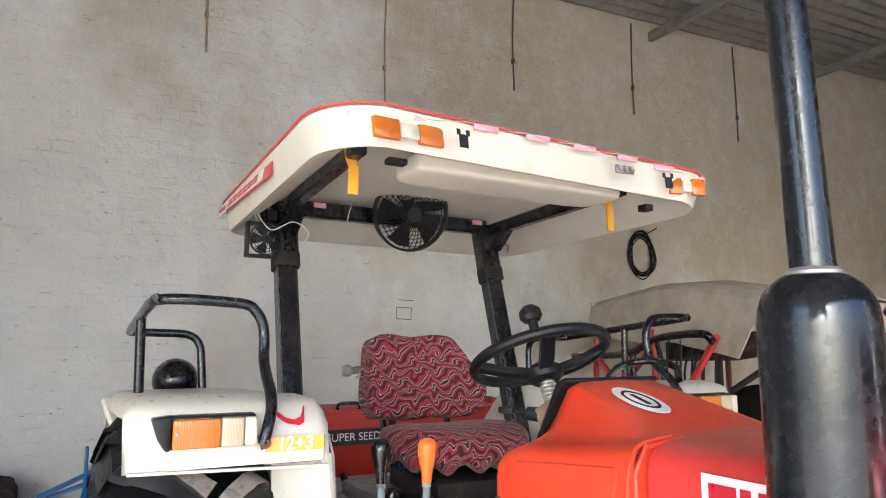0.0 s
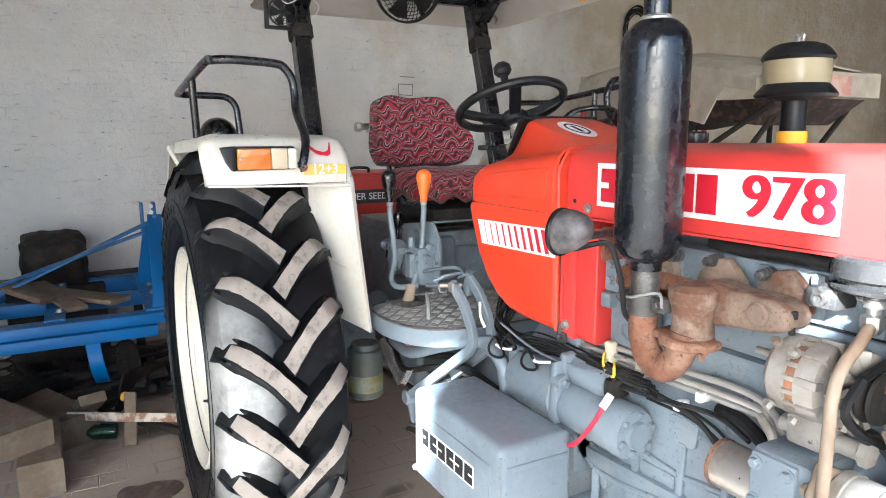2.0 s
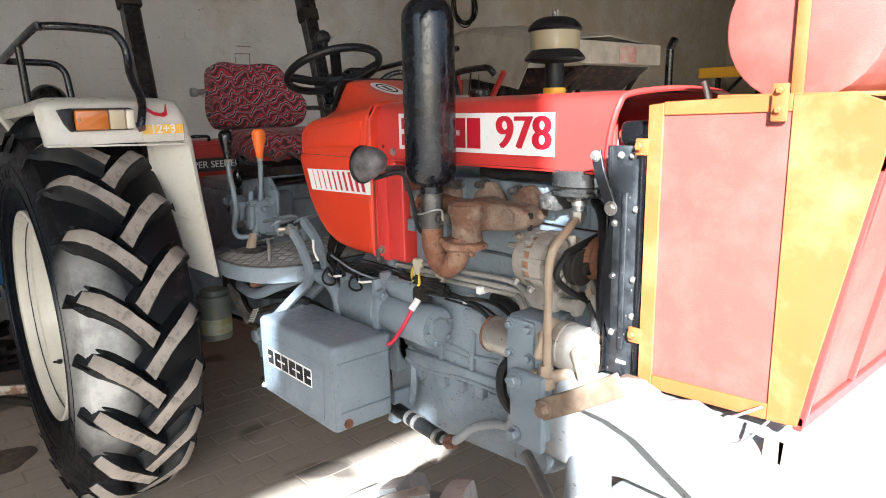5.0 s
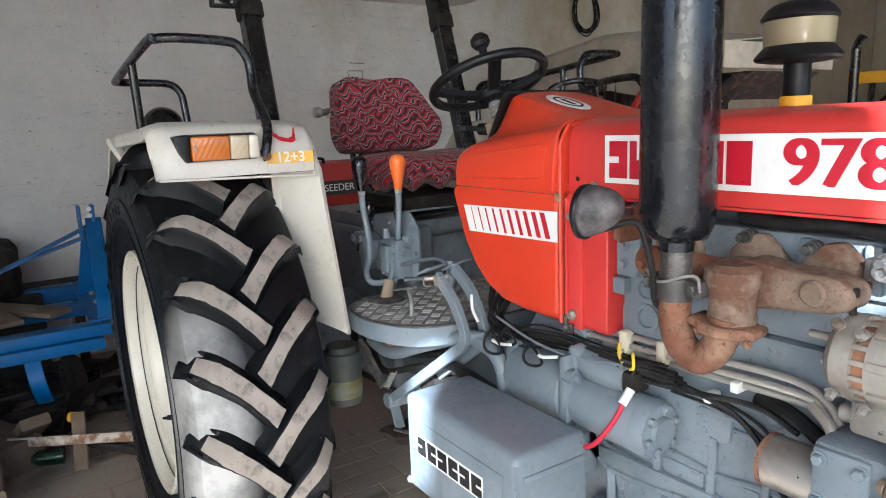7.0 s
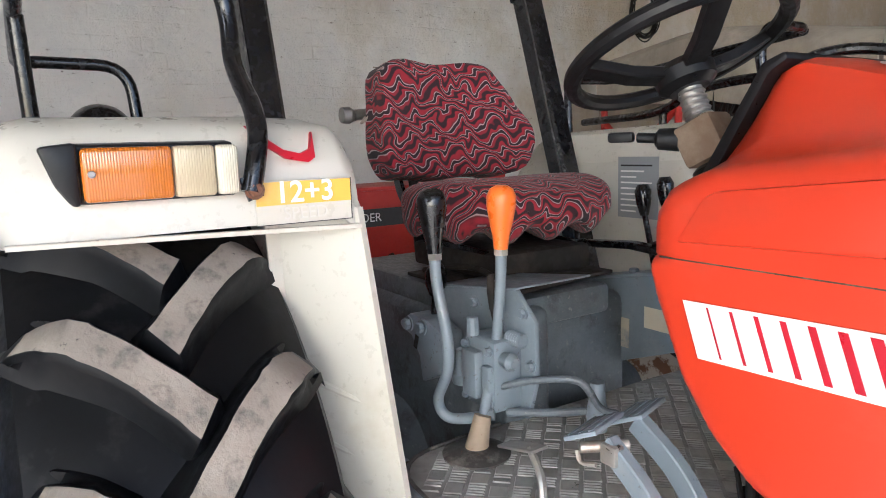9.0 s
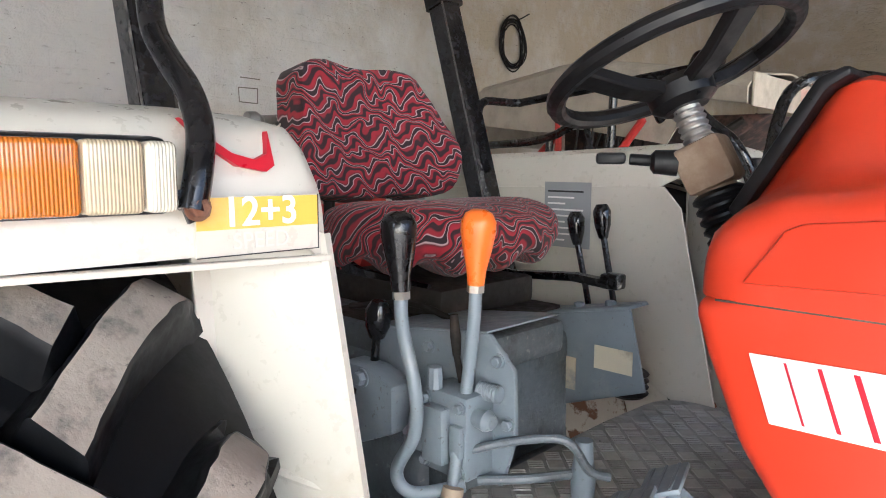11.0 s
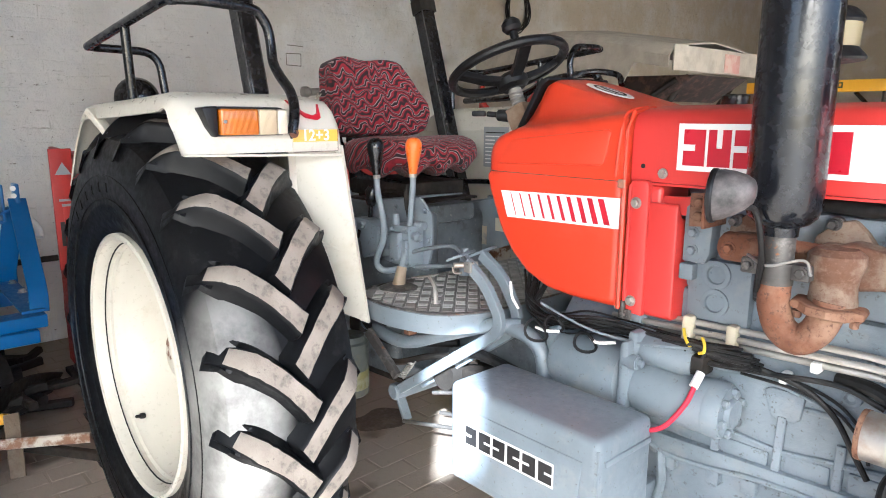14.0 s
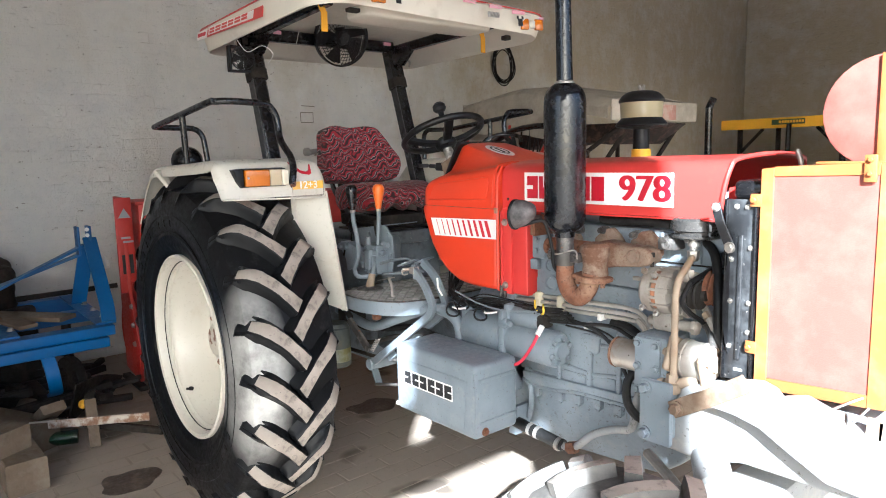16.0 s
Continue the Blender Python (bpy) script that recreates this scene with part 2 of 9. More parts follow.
def sweep(path, section, closed=True, caps=True, up=None):
    """Sweeps a 2D section (side, up) along a path with a steady frame."""
    bm = bmesh.new()
    path = [Vector(p) for p in path]
    rings = []
    u = None
    for i, p in enumerate(path):
        d = (path[min(i + 1, len(path) - 1)] - path[max(i - 1, 0)]).normalized()
        if up is not None:
            u = Vector(up)
        elif u is None:
            u = frame_of(d)[2]
        s = d.cross(u).normalized()
        u = s.cross(d).normalized()
        rings.append([bm.verts.new(p + s * a + u * b) for a, b in section])
    n = len(section)
    for a, b in zip(rings, rings[1:]):
        for i in range(n if closed else n - 1):
            bm.faces.new((a[i], a[(i + 1) % n], b[(i + 1) % n], b[i]))
    if caps and closed:
        bm.faces.new(rings[0][::-1])
        bm.faces.new(rings[-1])
    bmesh.ops.recalc_face_normals(bm, faces=bm.faces[:])
    return bm


def circle(r, seg=10):
    return [(r * math.cos(2 * math.pi * i / seg), r * math.sin(2 * math.pi * i / seg)) for i in range(seg)]


def tube(pts, r, seg=10, bend=None, n=6):
    path = rounded_path(pts, bend, n) if bend else (smooth_path(pts, n) if len(pts) > 2 else [Vector(p) for p in pts])
    return sweep(path, circle(r, seg))


def flat_bar(pts, w, h, bend=None, up=None, n=5):
    path = rounded_path(pts, bend, n) if bend else [Vector(p) for p in pts]
    e = min(w, h) * 0.15
    a, b = w / 2, h / 2
    sec = [(-a + e, -b), (a - e, -b), (a, -b + e), (a, b - e), (a - e, b), (-a + e, b), (-a, b - e), (-a, -b + e)]
    return sweep(path, sec, up=up)


def prism(poly, axis, a, b, bev=0.003, seg=2):
    """A polygon in the plane across an axis, drawn out from a to b. In (x, z) for y, (y, z) for x, (x, y) for z."""
    put = {"y": lambda p, h: (p[0], h, p[1]), "x": lambda p, h: (h, p[0], p[1]), "z": lambda p, h: (p[0], p[1], h)}[axis]
    bm = bmesh.new()
    lo, hi = [bm.verts.new(put(p, a)) for p in poly], [bm.verts.new(put(p, b)) for p in poly]
    bm.faces.new(lo[::-1])
    bm.faces.new(hi)
    n = len(poly)
    for i in range(n):
        bm.faces.new((lo[i], lo[(i + 1) % n], hi[(i + 1) % n], hi[i]))
    bmesh.ops.recalc_face_normals(bm, faces=bm.faces[:])
    if bev:
        bmesh.ops.bevel(bm, geom=bm.edges[:], offset=bev, segments=seg, profile=0.5, affect="EDGES", clamp_overlap=True)
    return bm


def bolt(p, d, r=0.009, h=0.008):
    """A hexagon head with a washer."""
    return joined(lathe(p, d, [(0, r * 1.35), (h * 0.25, r * 1.35), (h * 0.25, r)], 14), lathe(Vector(p) + Vector(d).normalized() * h * 0.25, d, [(0, r), (h * 0.8, r), (h, r * 0.8)], 6))


def sheet(rows, thick=0.0):
    """A grid of points as a surface; rows of equal length."""
    bm = bmesh.new()
    g = [[bm.verts.new(p) for p in row] for row in rows]
    for a, b in zip(g, g[1:]):
        for i in range(len(a) - 1):
            bm.faces.new((a[i], a[i + 1], b[i + 1], b[i]))
    bmesh.ops.recalc_face_normals(bm, faces=bm.faces[:])
    if thick:
        bmesh.ops.solidify(bm, geom=bm.faces[:], thickness=thick)
    return bm


def mesh_of(name, bm, material, angle=35.0):
    me = bpy.data.meshes.new(name)
    bm.to_mesh(me)
    bm.free()
    me.materials.append(material)
    me.shade_smooth()
    me.set_sharp_from_angle(angle=radians(angle))
    return me


def part(name, bm, material, parent=None, label="", angle=35.0):
    ob = new(name, mesh_of(name, bm, material, angle))
    ob.parent = parent
    return tagged(ob, label) if label else ob


def thing(name, label, category, at=(0, 0, 0), group="", kind=""):
    ob = new(name)
    ob.location = at
    ob.empty_display_size = 0.1
    return tagged(ob, label, category, group, kind)


def group_part(name, parent, label=""):
    ob = new(name)
    ob.parent = parent
    return tagged(ob, label) if label else ob


def solid(name, bm, material, label, category, kind="", group=""):
    return tagged(part(name, bm, material), label, category, group, kind)


def letters(text, size, m, material, name, parent, depth=0.0006, label="", bold=0.0):
    """Raised lettering in the built-in font; m places it (x along the line, y up the letters)."""
    cu = bpy.data.curves.new(name, "FONT")
    cu.body, cu.size, cu.extrude, cu.align_x, cu.align_y = text, size, depth, "CENTER", "CENTER"
    cu.offset = bold
    tmp = bpy.data.objects.new(name, cu)
    scene.collection.objects.link(tmp)
    bpy.context.view_layer.update()
    me = bpy.data.meshes.new_from_object(tmp.evaluated_get(bpy.context.evaluated_depsgraph_get()))
    bpy.data.objects.remove(tmp)
    me.transform(m)
    me.materials.clear()
    me.materials.append(material)
    ob = new(name, me)
    ob.parent = parent
    return tagged(ob, label) if label else ob


def side_view(x, y, z):
    """Lettering on a face towards -y that reads along +x."""
    return pose(x, y, z, 90, 0, 0)


def front_view(x, y, z, lean=0):
    """Lettering on a face towards +x that reads along +y."""
    return pose(x, y, z, 90 + lean, 0, 90)


# structure

def plaster():
    mat, t, b = nodes_of("old limewashed plaster")
    tc = t.nodes.new("ShaderNodeTexCoord")
    sep = t.nodes.new("ShaderNodeSeparateXYZ")
    t.links.new(tc.outputs["Object"], sep.inputs[0])

    def op(kind, a, c):
        n = t.nodes.new("ShaderNodeMath")
        n.operation = kind
        for k, v in enumerate((a, c)):
            if hasattr(v, "is_output"):
                t.links.new(v, n.inputs[k])
            else:
                n.inputs[k].default_value = v
        return n.outputs[0]
    broad = noise_at(t, 0.55, 6.0, 0.6)
    col = ramp(t, broad.outputs["Fac"], [(0.3, (0.62, 0.605, 0.575)), (0.5, (0.75, 0.735, 0.70)), (0.7, (0.81, 0.805, 0.79))])
    # dimmer, warmer light of the far and upper wall painted in as cream
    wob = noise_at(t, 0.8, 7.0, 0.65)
    far_dim = op("ADD", op("ADD", op("MULTIPLY", sep.outputs[1], 0.085), op("MULTIPLY", sep.outputs[2], 0.11)), op("MULTIPLY", wob.outputs["Fac"], 0.9))
    col = mix(t, ramp(t, far_dim, [(0.78, grey(0)), (1.32, grey(0.95))]), col, (0.46, 0.40, 0.295))
    blot = noise_at(t, 3.4, 10.0, 0.72)
    col = mix(t, ramp(t, blot.outputs["Fac"], [(0.46, grey(0)), (0.7, grey(0.6))]), col, (0.63, 0.635, 0.65))
    dust = noise_at(t, 1.1, 5.0, 0.6, (1, 1, 0.35))
    col = mix(t, ramp(t, dust.outputs["Fac"], [(0.54, grey(0)), (0.75, grey(0.45))]), col, (0.54, 0.48, 0.39))
    # brick courses that show through as broken joints
    flat = t.nodes.new("ShaderNodeCombineXYZ")
    t.links.new(op("ADD", sep.outputs[0], sep.outputs[1]), flat.inputs[0])
    jig = noise_at(t, 4.0, 4.0, 0.6)
    t.links.new(op("ADD", sep.outputs[2], op("MULTIPLY", jig.outputs["Fac"], 0.055)), flat.inputs[1])
    bk = add(t, "ShaderNodeTexBrick", Scale=1.0)
    for key, v in (("Brick Width", 0.24), ("Row Height", 0.078), ("Mortar Size", 0.007), ("Mortar Smooth", 1.0)):
        bk.inputs[key].default_value = v
    t.links.new(flat.outputs[0], bk.inputs["Vector"])
    joint = bk.outputs["Fac"]
    gate2 = noise_at(t, 5.5, 8.0, 0.75)
    lines = mix(t, 1.0, joint, ramp(t, gate2.outputs["Fac"], [(0.56, grey(0)), (0.68, grey(0.6))]), "MULTIPLY")
    col = mix(t, lines, col, (0.40, 0.37, 0.32))
    chip = noise_at(t, 26.0, 8.0, 0.72, (1, 0.42, 1.5))
    gate = noise_at(t, 1.7, 4.0, 0.6)
    chips = mix(t, 1.0, ramp(t, chip.outputs["Fac"], [(0.635, grey(0)), (0.67, grey(0.8))]), ramp(t, gate.outputs["Fac"], [(0.46, grey(0.25)), (0.6, grey(1))]), "MULTIPLY")
    col = mix(t, chips, col, (0.17, 0.14, 0.11))
    streak = noise_at(t, 5.0, 9.0, 0.72, (1, 0.5, 7.0))
    col = mix(t, ramp(t, streak.outputs["Fac"], [(0.62, grey(0)), (0.74, grey(0.3))]), col, (0.45, 0.42, 0.37))
    speck = noise_at(t, 48.0, 3.0, 0.6)
    col = mix(t, ramp(t, speck.outputs["Fac"], [(0.70, grey(0)), (0.73, grey(0.8))]), col, (0.20, 0.17, 0.14))
    t.links.new(col, b.inputs["Base Color"])
    b.inputs["Roughness"].default_value = 0.92
    lump = noise_at(t, 7.0, 9.0, 0.66)
    pits = op("MULTIPLY", ramp(t, chip.outputs["Fac"], [(0.62, grey(0)), (0.69, grey(1))]), 0.5)
    high = op("SUBTRACT", op("SUBTRACT", lump.outputs["Fac"], pits), op("MULTIPLY", mix(t, 1.0, joint, ramp(t, gate2.outputs["Fac"], [(0.42, grey(0.1)), (0.62, grey(1))]), "MULTIPLY"), 0.09))
    bump(t, b, high, 0.6, 0.05)
    return mat


def earth():
    mat, t, b = nodes_of("dusty brick floor")
    broad = noise_at(t, 1.3, 6.0, 0.6)
    col = ramp(t, broad.outputs["Fac"], [(0.3, (0.155, 0.122, 0.092)), (0.55, (0.205, 0.165, 0.125)), (0.75, (0.24, 0.195, 0.15))])
    fine = noise_at(t, 22.0, 8.0, 0.65)
    col = mix(t, ramp(t, fine.outputs["Fac"], [(0.5, grey(0)), (0.75, grey(0.6))]), col, (0.26, 0.215, 0.165))
    oil = noise_at(t, 2.1, 3.0, 0.5)
    col = mix(t, ramp(t, oil.outputs["Fac"], [(0.62, grey(0)), (0.7, grey(0.75))]), col, (0.05, 0.038, 0.028))
    t.links.new(col, b.inputs["Base Color"])
    b.inputs["Roughness"].default_value = 0.9
    bump(t, b, fine.outputs["Fac"], 0.5, 0.012)
    return mat


PLASTER, EARTH = plaster(), earth()
SHEET = surface("grey corrugated sheet", (0.22, 0.21, 0.19), wear=(0.14, 0.11, 0.085), wear_at=(0.5, 0.75), tone=0.15, rough=0.6, metal=0.2, relief=0.2)
WALL_X, FRONT_X, SIDE_Y, NEAR_Y = -2.65, 4.4, 9.3, -5.5


def roof_z(y):
    return 4.56 + 0.06 * y


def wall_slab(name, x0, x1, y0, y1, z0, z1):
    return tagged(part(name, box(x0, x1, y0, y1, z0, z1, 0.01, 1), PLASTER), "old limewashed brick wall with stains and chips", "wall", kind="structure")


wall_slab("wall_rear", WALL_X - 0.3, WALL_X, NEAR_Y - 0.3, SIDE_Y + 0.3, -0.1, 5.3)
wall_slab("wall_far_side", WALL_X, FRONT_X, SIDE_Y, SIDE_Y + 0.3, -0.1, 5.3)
# not in view: added to hold back light from the near left
wall_slab("unseen_wall_near", WALL_X, 0.9, -3.5, -3.2, -0.1, 5.3)
# unseen slabs and gaps added at the front to throw the sun patches
HEAD_Y, LOW_HEAD, HIGH_HEAD = -2.83, 2.87, 3.55
SUN_MASK = surface("dark face of the added sun mask", (0.07, 0.065, 0.06), wear=(0.12, 0.09, 0.07), wear_at=(0.5, 0.75), tone=0.2, rough=0.7, relief=0.2)


def sun_mask_slab(name, y0, y1, z0, z1, deep=0.05):
    return tagged(part(name, box(FRONT_X, FRONT_X + deep, y0, y1, z0, z1, 0.01, 1), SUN_MASK), "unseen dark slab added to shape the sun at the opening", "wall", kind="structure")


sun_mask_slab("sun_mask_low", -11.0, -4.03, LOW_HEAD, 5.3)
sun_mask_slab("sun_mask_sill", -4.03, -3.813, LOW_HEAD, 3.15)
sun_mask_slab("sun_mask_lintel", -4.03, -3.813, 3.55, 5.3)
sun_mask_slab("sun_mask_strip", -3.813, -3.2, LOW_HEAD, 5.3)
sun_mask_slab("sun_mask_jamb", -3.2, HEAD_Y, 2.35, 5.3)
sun_mask_slab("sun_mask_post", HEAD_Y, -2.785, 2.35, 3.1)
sun_mask_slab("sun_mask_plate", -2.785, -2.67, 2.84, 3.1)
sun_mask_slab("sun_mask_high", HEAD_Y, SIDE_Y, HIGH_HEAD, 5.3, 0.3)
# not in view: added to keep the far right of the shed dim
wall_slab("unseen_wall_front", FRONT_X, FRONT_X + 0.3, 2.7, SIDE_Y, -0.1, HIGH_HEAD)
solid("ground", box(-60, 80, -70, 70, -0.3, -0.012, 0), EARTH, "bare dusty earth and yard around the shed", "ground", "structure")


def corrugated_roof():
    xs = [WALL_X - 0.2 + i * 0.03 for i in range(int((FRONT_X + 0.8 - WALL_X) / 0.03))]
    rows = []
    for y in (NEAR_Y - 0.3, 0.0, 5.0, SIDE_Y + 0.3):
        rows.append([(x, y, roof_z(y) + 0.02 * math.sin(x * 2 * math.pi / 0.15)) for x in xs])
    return sheet(rows, 0.002)


solid("ceiling", corrugated_roof(), SHEET, "grey corrugated metal sheet roof on steel purlins", "roof", "structure")
for x in (-2.0, -0.9, 0.2, 1.3, 2.4, 3.5):
    solid("purlin", flat_bar([(x, NEAR_Y, roof_z(NEAR_Y) - 0.07), (x, SIDE_Y, roof_z(SIDE_Y) - 0.07)], 0.05, 0.08), SHEET, "steel purlin under the sheet roof", "beam", "structure")
for y in (-1.5, 1.2, 3.9, 6.6):
    solid("rafter", flat_bar([(WALL_X - 0.05, y, roof_z(y) - 0.15), (FRONT_X, y, roof_z(y) - 0.15)], 0.06, 0.1), SHEET, "steel rafter across the shed", "beam", "structure")


# tractor
tractor = thing("tractor", "red and cream farm tractor with grey engine and fibreglass sun canopy", "tractor")
AXLE_Z, TYRE_Y = 0.68, 0.737


def lug_mesh():
    """One tread bar: blunt nose at the middle, bowed, fading into the shoulder."""
    bm = bmesh.new()
    n = 18
    rng = random.Random(12)
    rings = []
    for i in range(n + 1):
        k = i / n
        y = 0.015 - 0.175 * k
        s = 0.045 + 0.168 * k + 0.013 * math.sin(k * math.pi)
        base = 0.653 - 0.014 * (abs(y) / 0.17) ** 2
        fade = max(0.0, k - 0.68) / 0.32
        top = base + 0.046 - 0.046 * fade ** 1.6
        w = 0.0215 + 0.007 * k + 0.006 * max(0.0, 0.3 - k) / 0.3 - 0.006 * fade ** 2
        e1, e2 = 1 + 0.05 * rng.uniform(-1, 1), 1 + 0.05 * rng.uniform(-1, 1)
        ring = []
        for off, rr in ((-1.9, base - 0.008), (-1.5, base + 0.004), (-1.2 * e1, top - 0.012), (-1.04 * e1, top - 0.0025), (-0.93 * e1, top), (0.93 * e2, top), (1.04 * e2, top - 0.0025), (1.2 * e2, top - 0.012), (1.65, base + 0.006), (2.3, base - 0.008)):
            a = (s + off * w * 0.75) / 0.69
            yy = y + off * w * 0.53
            ring.append(bm.verts.new((rr * math.cos(a), yy, rr * math.sin(a))))
        rings.append(ring)
    nose = []
    for off, v in zip((-1.9, -1.45, -1.15, -1.0, -0.9, 0.9, 1.0, 1.15, 1.45, 1.9), rings[0]):
        a = (0.045 - 0.012 + off * 0.029 * 0.75) / 0.69
        nose.append(bm.verts.new((0.644 * math.cos(a), 0.033 + off * 0.029 * 0.5, 0.644 * math.sin(a))))
    tail = []
    for off, rr in ((-2.0, 0.584), (-1.5, 0.59), (-1.1, 0.597), (-1.0, 0.60), (-0.9, 0.601), (0.9, 0.601), (1.0, 0.60), (1.1, 0.597), (1.5, 0.59), (2.0, 0.584)):
        a = (0.228 + off * 0.027 * 0.75) / 0.69
        tail.append(bm.verts.new((rr * math.cos(a), -0.186 + off * 0.008, rr * math.sin(a))))
    rings = [nose] + rings + [tail]
    for j, (a, b) in enumerate(zip(rings, rings[1:])):
        for i in range(9):
            f = bm.faces.new((a[i], a[i + 1], b[i + 1], b[i]))
            f.material_index = 1 if i == 4 and 0 < j < n + 1 else 0
    bm.faces.new(rings[0])
    bm.faces.new(rings[-1][::-1])
    bmesh.ops.recalc_face_normals(bm, faces=bm.faces[:])
    me = mesh_of("lug", bm, RUBBER, 40)
    me.materials.append(LUGTOP)
    return me


LUG = lug_mesh()


def rear_wheel(side):
    """side -1: the right wheel, +1: the left one."""
    w = group_part("rear_wheel", tractor, "lugged black rear tyre on a cream steel rim")
    w.matrix_basis = pose(0, side * TYRE_Y, AXLE_Z, 0, 0, 0) @ Matrix.Diagonal((1, 0.955 if side < 0 else -0.955, 1, 1))
    prof = [(-0.150, 0.345), (-0.172, 0.372), (-0.188, 0.398), (-0.196, 0.410), (-0.199, 0.418), (-0.199, 0.428), (-0.205, 0.44), (-0.209, 0.452), (-0.212, 0.456), (-0.212, 0.461), (-0.210, 0.465), (-0.217, 0.50), (-0.216, 0.56), (-0.203, 0.60), (-0.187, 0.628), (-0.15, 0.643), (-0.08, 0.652), (0, 0.655)]
    prof += [(-h, r) for h, r in prof[-2::-1]]
    prof = [(0.91 * h, r) for h, r in prof]
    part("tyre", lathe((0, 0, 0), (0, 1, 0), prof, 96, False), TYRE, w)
    rim = [(-0.178, 0.403), (-0.194, 0.402), (-0.198, 0.392), (-0.192, 0.382), (-0.178, 0.377), (-0.15, 0.372), (-0.11, 0.366), (-0.095, 0.352), (-0.07, 0.335), (0.02, 0.33), (0.06, 0.318), (0.075, 0.29), (0.07, 0.24), (0.045, 0.19), (0.04, 0.15)]
    rim = rim[:6] + [(-0.135, 0.371), (-0.128, 0.362), (-0.118, 0.361)] + rim[7:]
    rim = [(0.90 * h, 0.935 * r) for h, r in rim]
    part("rim", lathe((0, 0, 0), (0, 1, 0), rim, 72, False), WHITE, w)
    part("hub", joined(lathe((0, 0.02, 0), (0, 1, 0), [(0, 0.158), (0.012, 0.165), (0.03, 0.165)], 40), lathe((0, -0.05, 0), (0, 1, 0), [(0, 0.06), (0.012, 0.075), (0.08, 0.085)], 30)), surface("cream paint flaking to rust", (0.52, 0.49, 0.42), wear=(0.16, 0.08, 0.045), wear_at=(0.50, 0.56), wear_scale=16, rough=0.6, relief=0.3), w, "cream hub flange flaking to rust")
    nut = mesh_of("wheel_nut", joined(bolt((0, 0, 0), (0, -1, 0), 0.016, 0.022), rod((0, 0, 0), (0, -0.032, 0), 0.008)), RUST)
    for i in range(8):
        a = 2 * math.pi * (i + 0.3) / 8
        o = new("wheel_nut", nut)
        o.parent, o.location = w, (0.135 * math.cos(a), 0.02, 0.135 * math.sin(a))
    part("valve", joined(rod((-0.205, -0.09, -0.25), (-0.197, -0.115, -0.242), 0.005), rod((-0.205, -0.085, -0.25), (-0.2, -0.10, -0.245), 0.009)), DARK, w)
    raised = []
    for i in range(46):
        a = 2 * math.pi * i / 46
        if i % 23 < 9:
            raised.append(xf(box(-0.0075, 0.0075, -0.0028, 0.002, -0.013, 0.013, 0.001, 1), Matrix.Rotation(-a, 4, "Y") @ pose(0, -0.1968, 0.505)))
    for r0 in (0.474, 0.537):
        raised.append(lathe((0, -0.1955, 0), (0, -1, 0), [(0, r0 - 0.002), (0.0035, r0 - 0.001), (0.0035, r0 + 0.001), (0, r0 + 0.002)], 72, False))
    part("sidewall_relief", joined(*raised), RUBBER, w)
    for i in range(22):
        for k in (0, 1):
            o = new("lug", LUG)
            o.parent = w
            o.matrix_basis = pose(0, 0, 0, 0, -(i + 0.5 * k) * 360 / 22, 0) @ (Matrix.Diagonal((1, -1, 1, 1)) if k else Matrix.Identity(4))
    return w


rear_wheel(-1)
rear_wheel(1)


def waves(name, u, w, fold=False):
    """Seat cloth with stacked wavy bands; u and w name the axes along and across the bands."""
    mat, t, b = nodes_of(name)
    tc = t.nodes.new("ShaderNodeTexCoord")
    sep = t.nodes.new("ShaderNodeSeparateXYZ")
    t.links.new(tc.outputs["Object"], sep.inputs[0])

    def op(kind, a, c=None, d=None):
        n = t.nodes.new("ShaderNodeMath")
        n.operation = kind
        for i, v in enumerate((a, c, d)):
            if v is None:
                continue
            if hasattr(v, "is_output"):
                t.links.new(v, n.inputs[i])
            else:
                n.inputs[i].default_value = v
        return n.outputs[0]
    wob = noise_at(t, 19.0, 1.0, 0.3)
    U, W = sep.outputs[u], sep.outputs[w]
    if fold:
        W = op("SUBTRACT", W, sep.outputs[2])
    phase = op("ADD", op("MULTIPLY", U, 76.0), op("MULTIPLY", wob.outputs["Fac"], 9.0))
    amp = op("MULTIPLY", op("SINE", op("ADD", phase, op("MULTIPLY", W, 60.0))), 0.0112)
    drift = op("MULTIPLY", op("SUBTRACT", wob.outputs["Fac"], 0.5), 0.06)
    f = op("FRACT", op("MULTIPLY", op("ADD", op("ADD", W, amp), drift), 33.0))
    col = ramp(t, f, [(0.0, (0.014, 0.008, 0.011)), (0.15, (0.018, 0.009, 0.012)), (0.19, (0.46, 0.36, 0.36)), (0.24, (0.10, 0.008, 0.014)), (0.30, (0.26, 0.009, 0.02)), (0.44, (0.28, 0.010, 0.022)), (0.50, (0.02, 0.007, 0.010)), (0.70, (0.025, 0.007, 0.010)), (0.78, (0.24, 0.010, 0.021)), (0.90, (0.22, 0.010, 0.02)), (0.94, (0.44, 0.33, 0.34)), (0.975, (0.016, 0.010, 0.012))])
    t.links.new(col, b.inputs["Base Color"])
    b.inputs["Roughness"].default_value = 0.88
    b.inputs["Sheen Weight"].default_value = 0.08
    weave = noise_at(t, 420.0, 2.0)
    bump(t, b, weave.outputs["Fac"], 0.3, 0.001)
    return mat


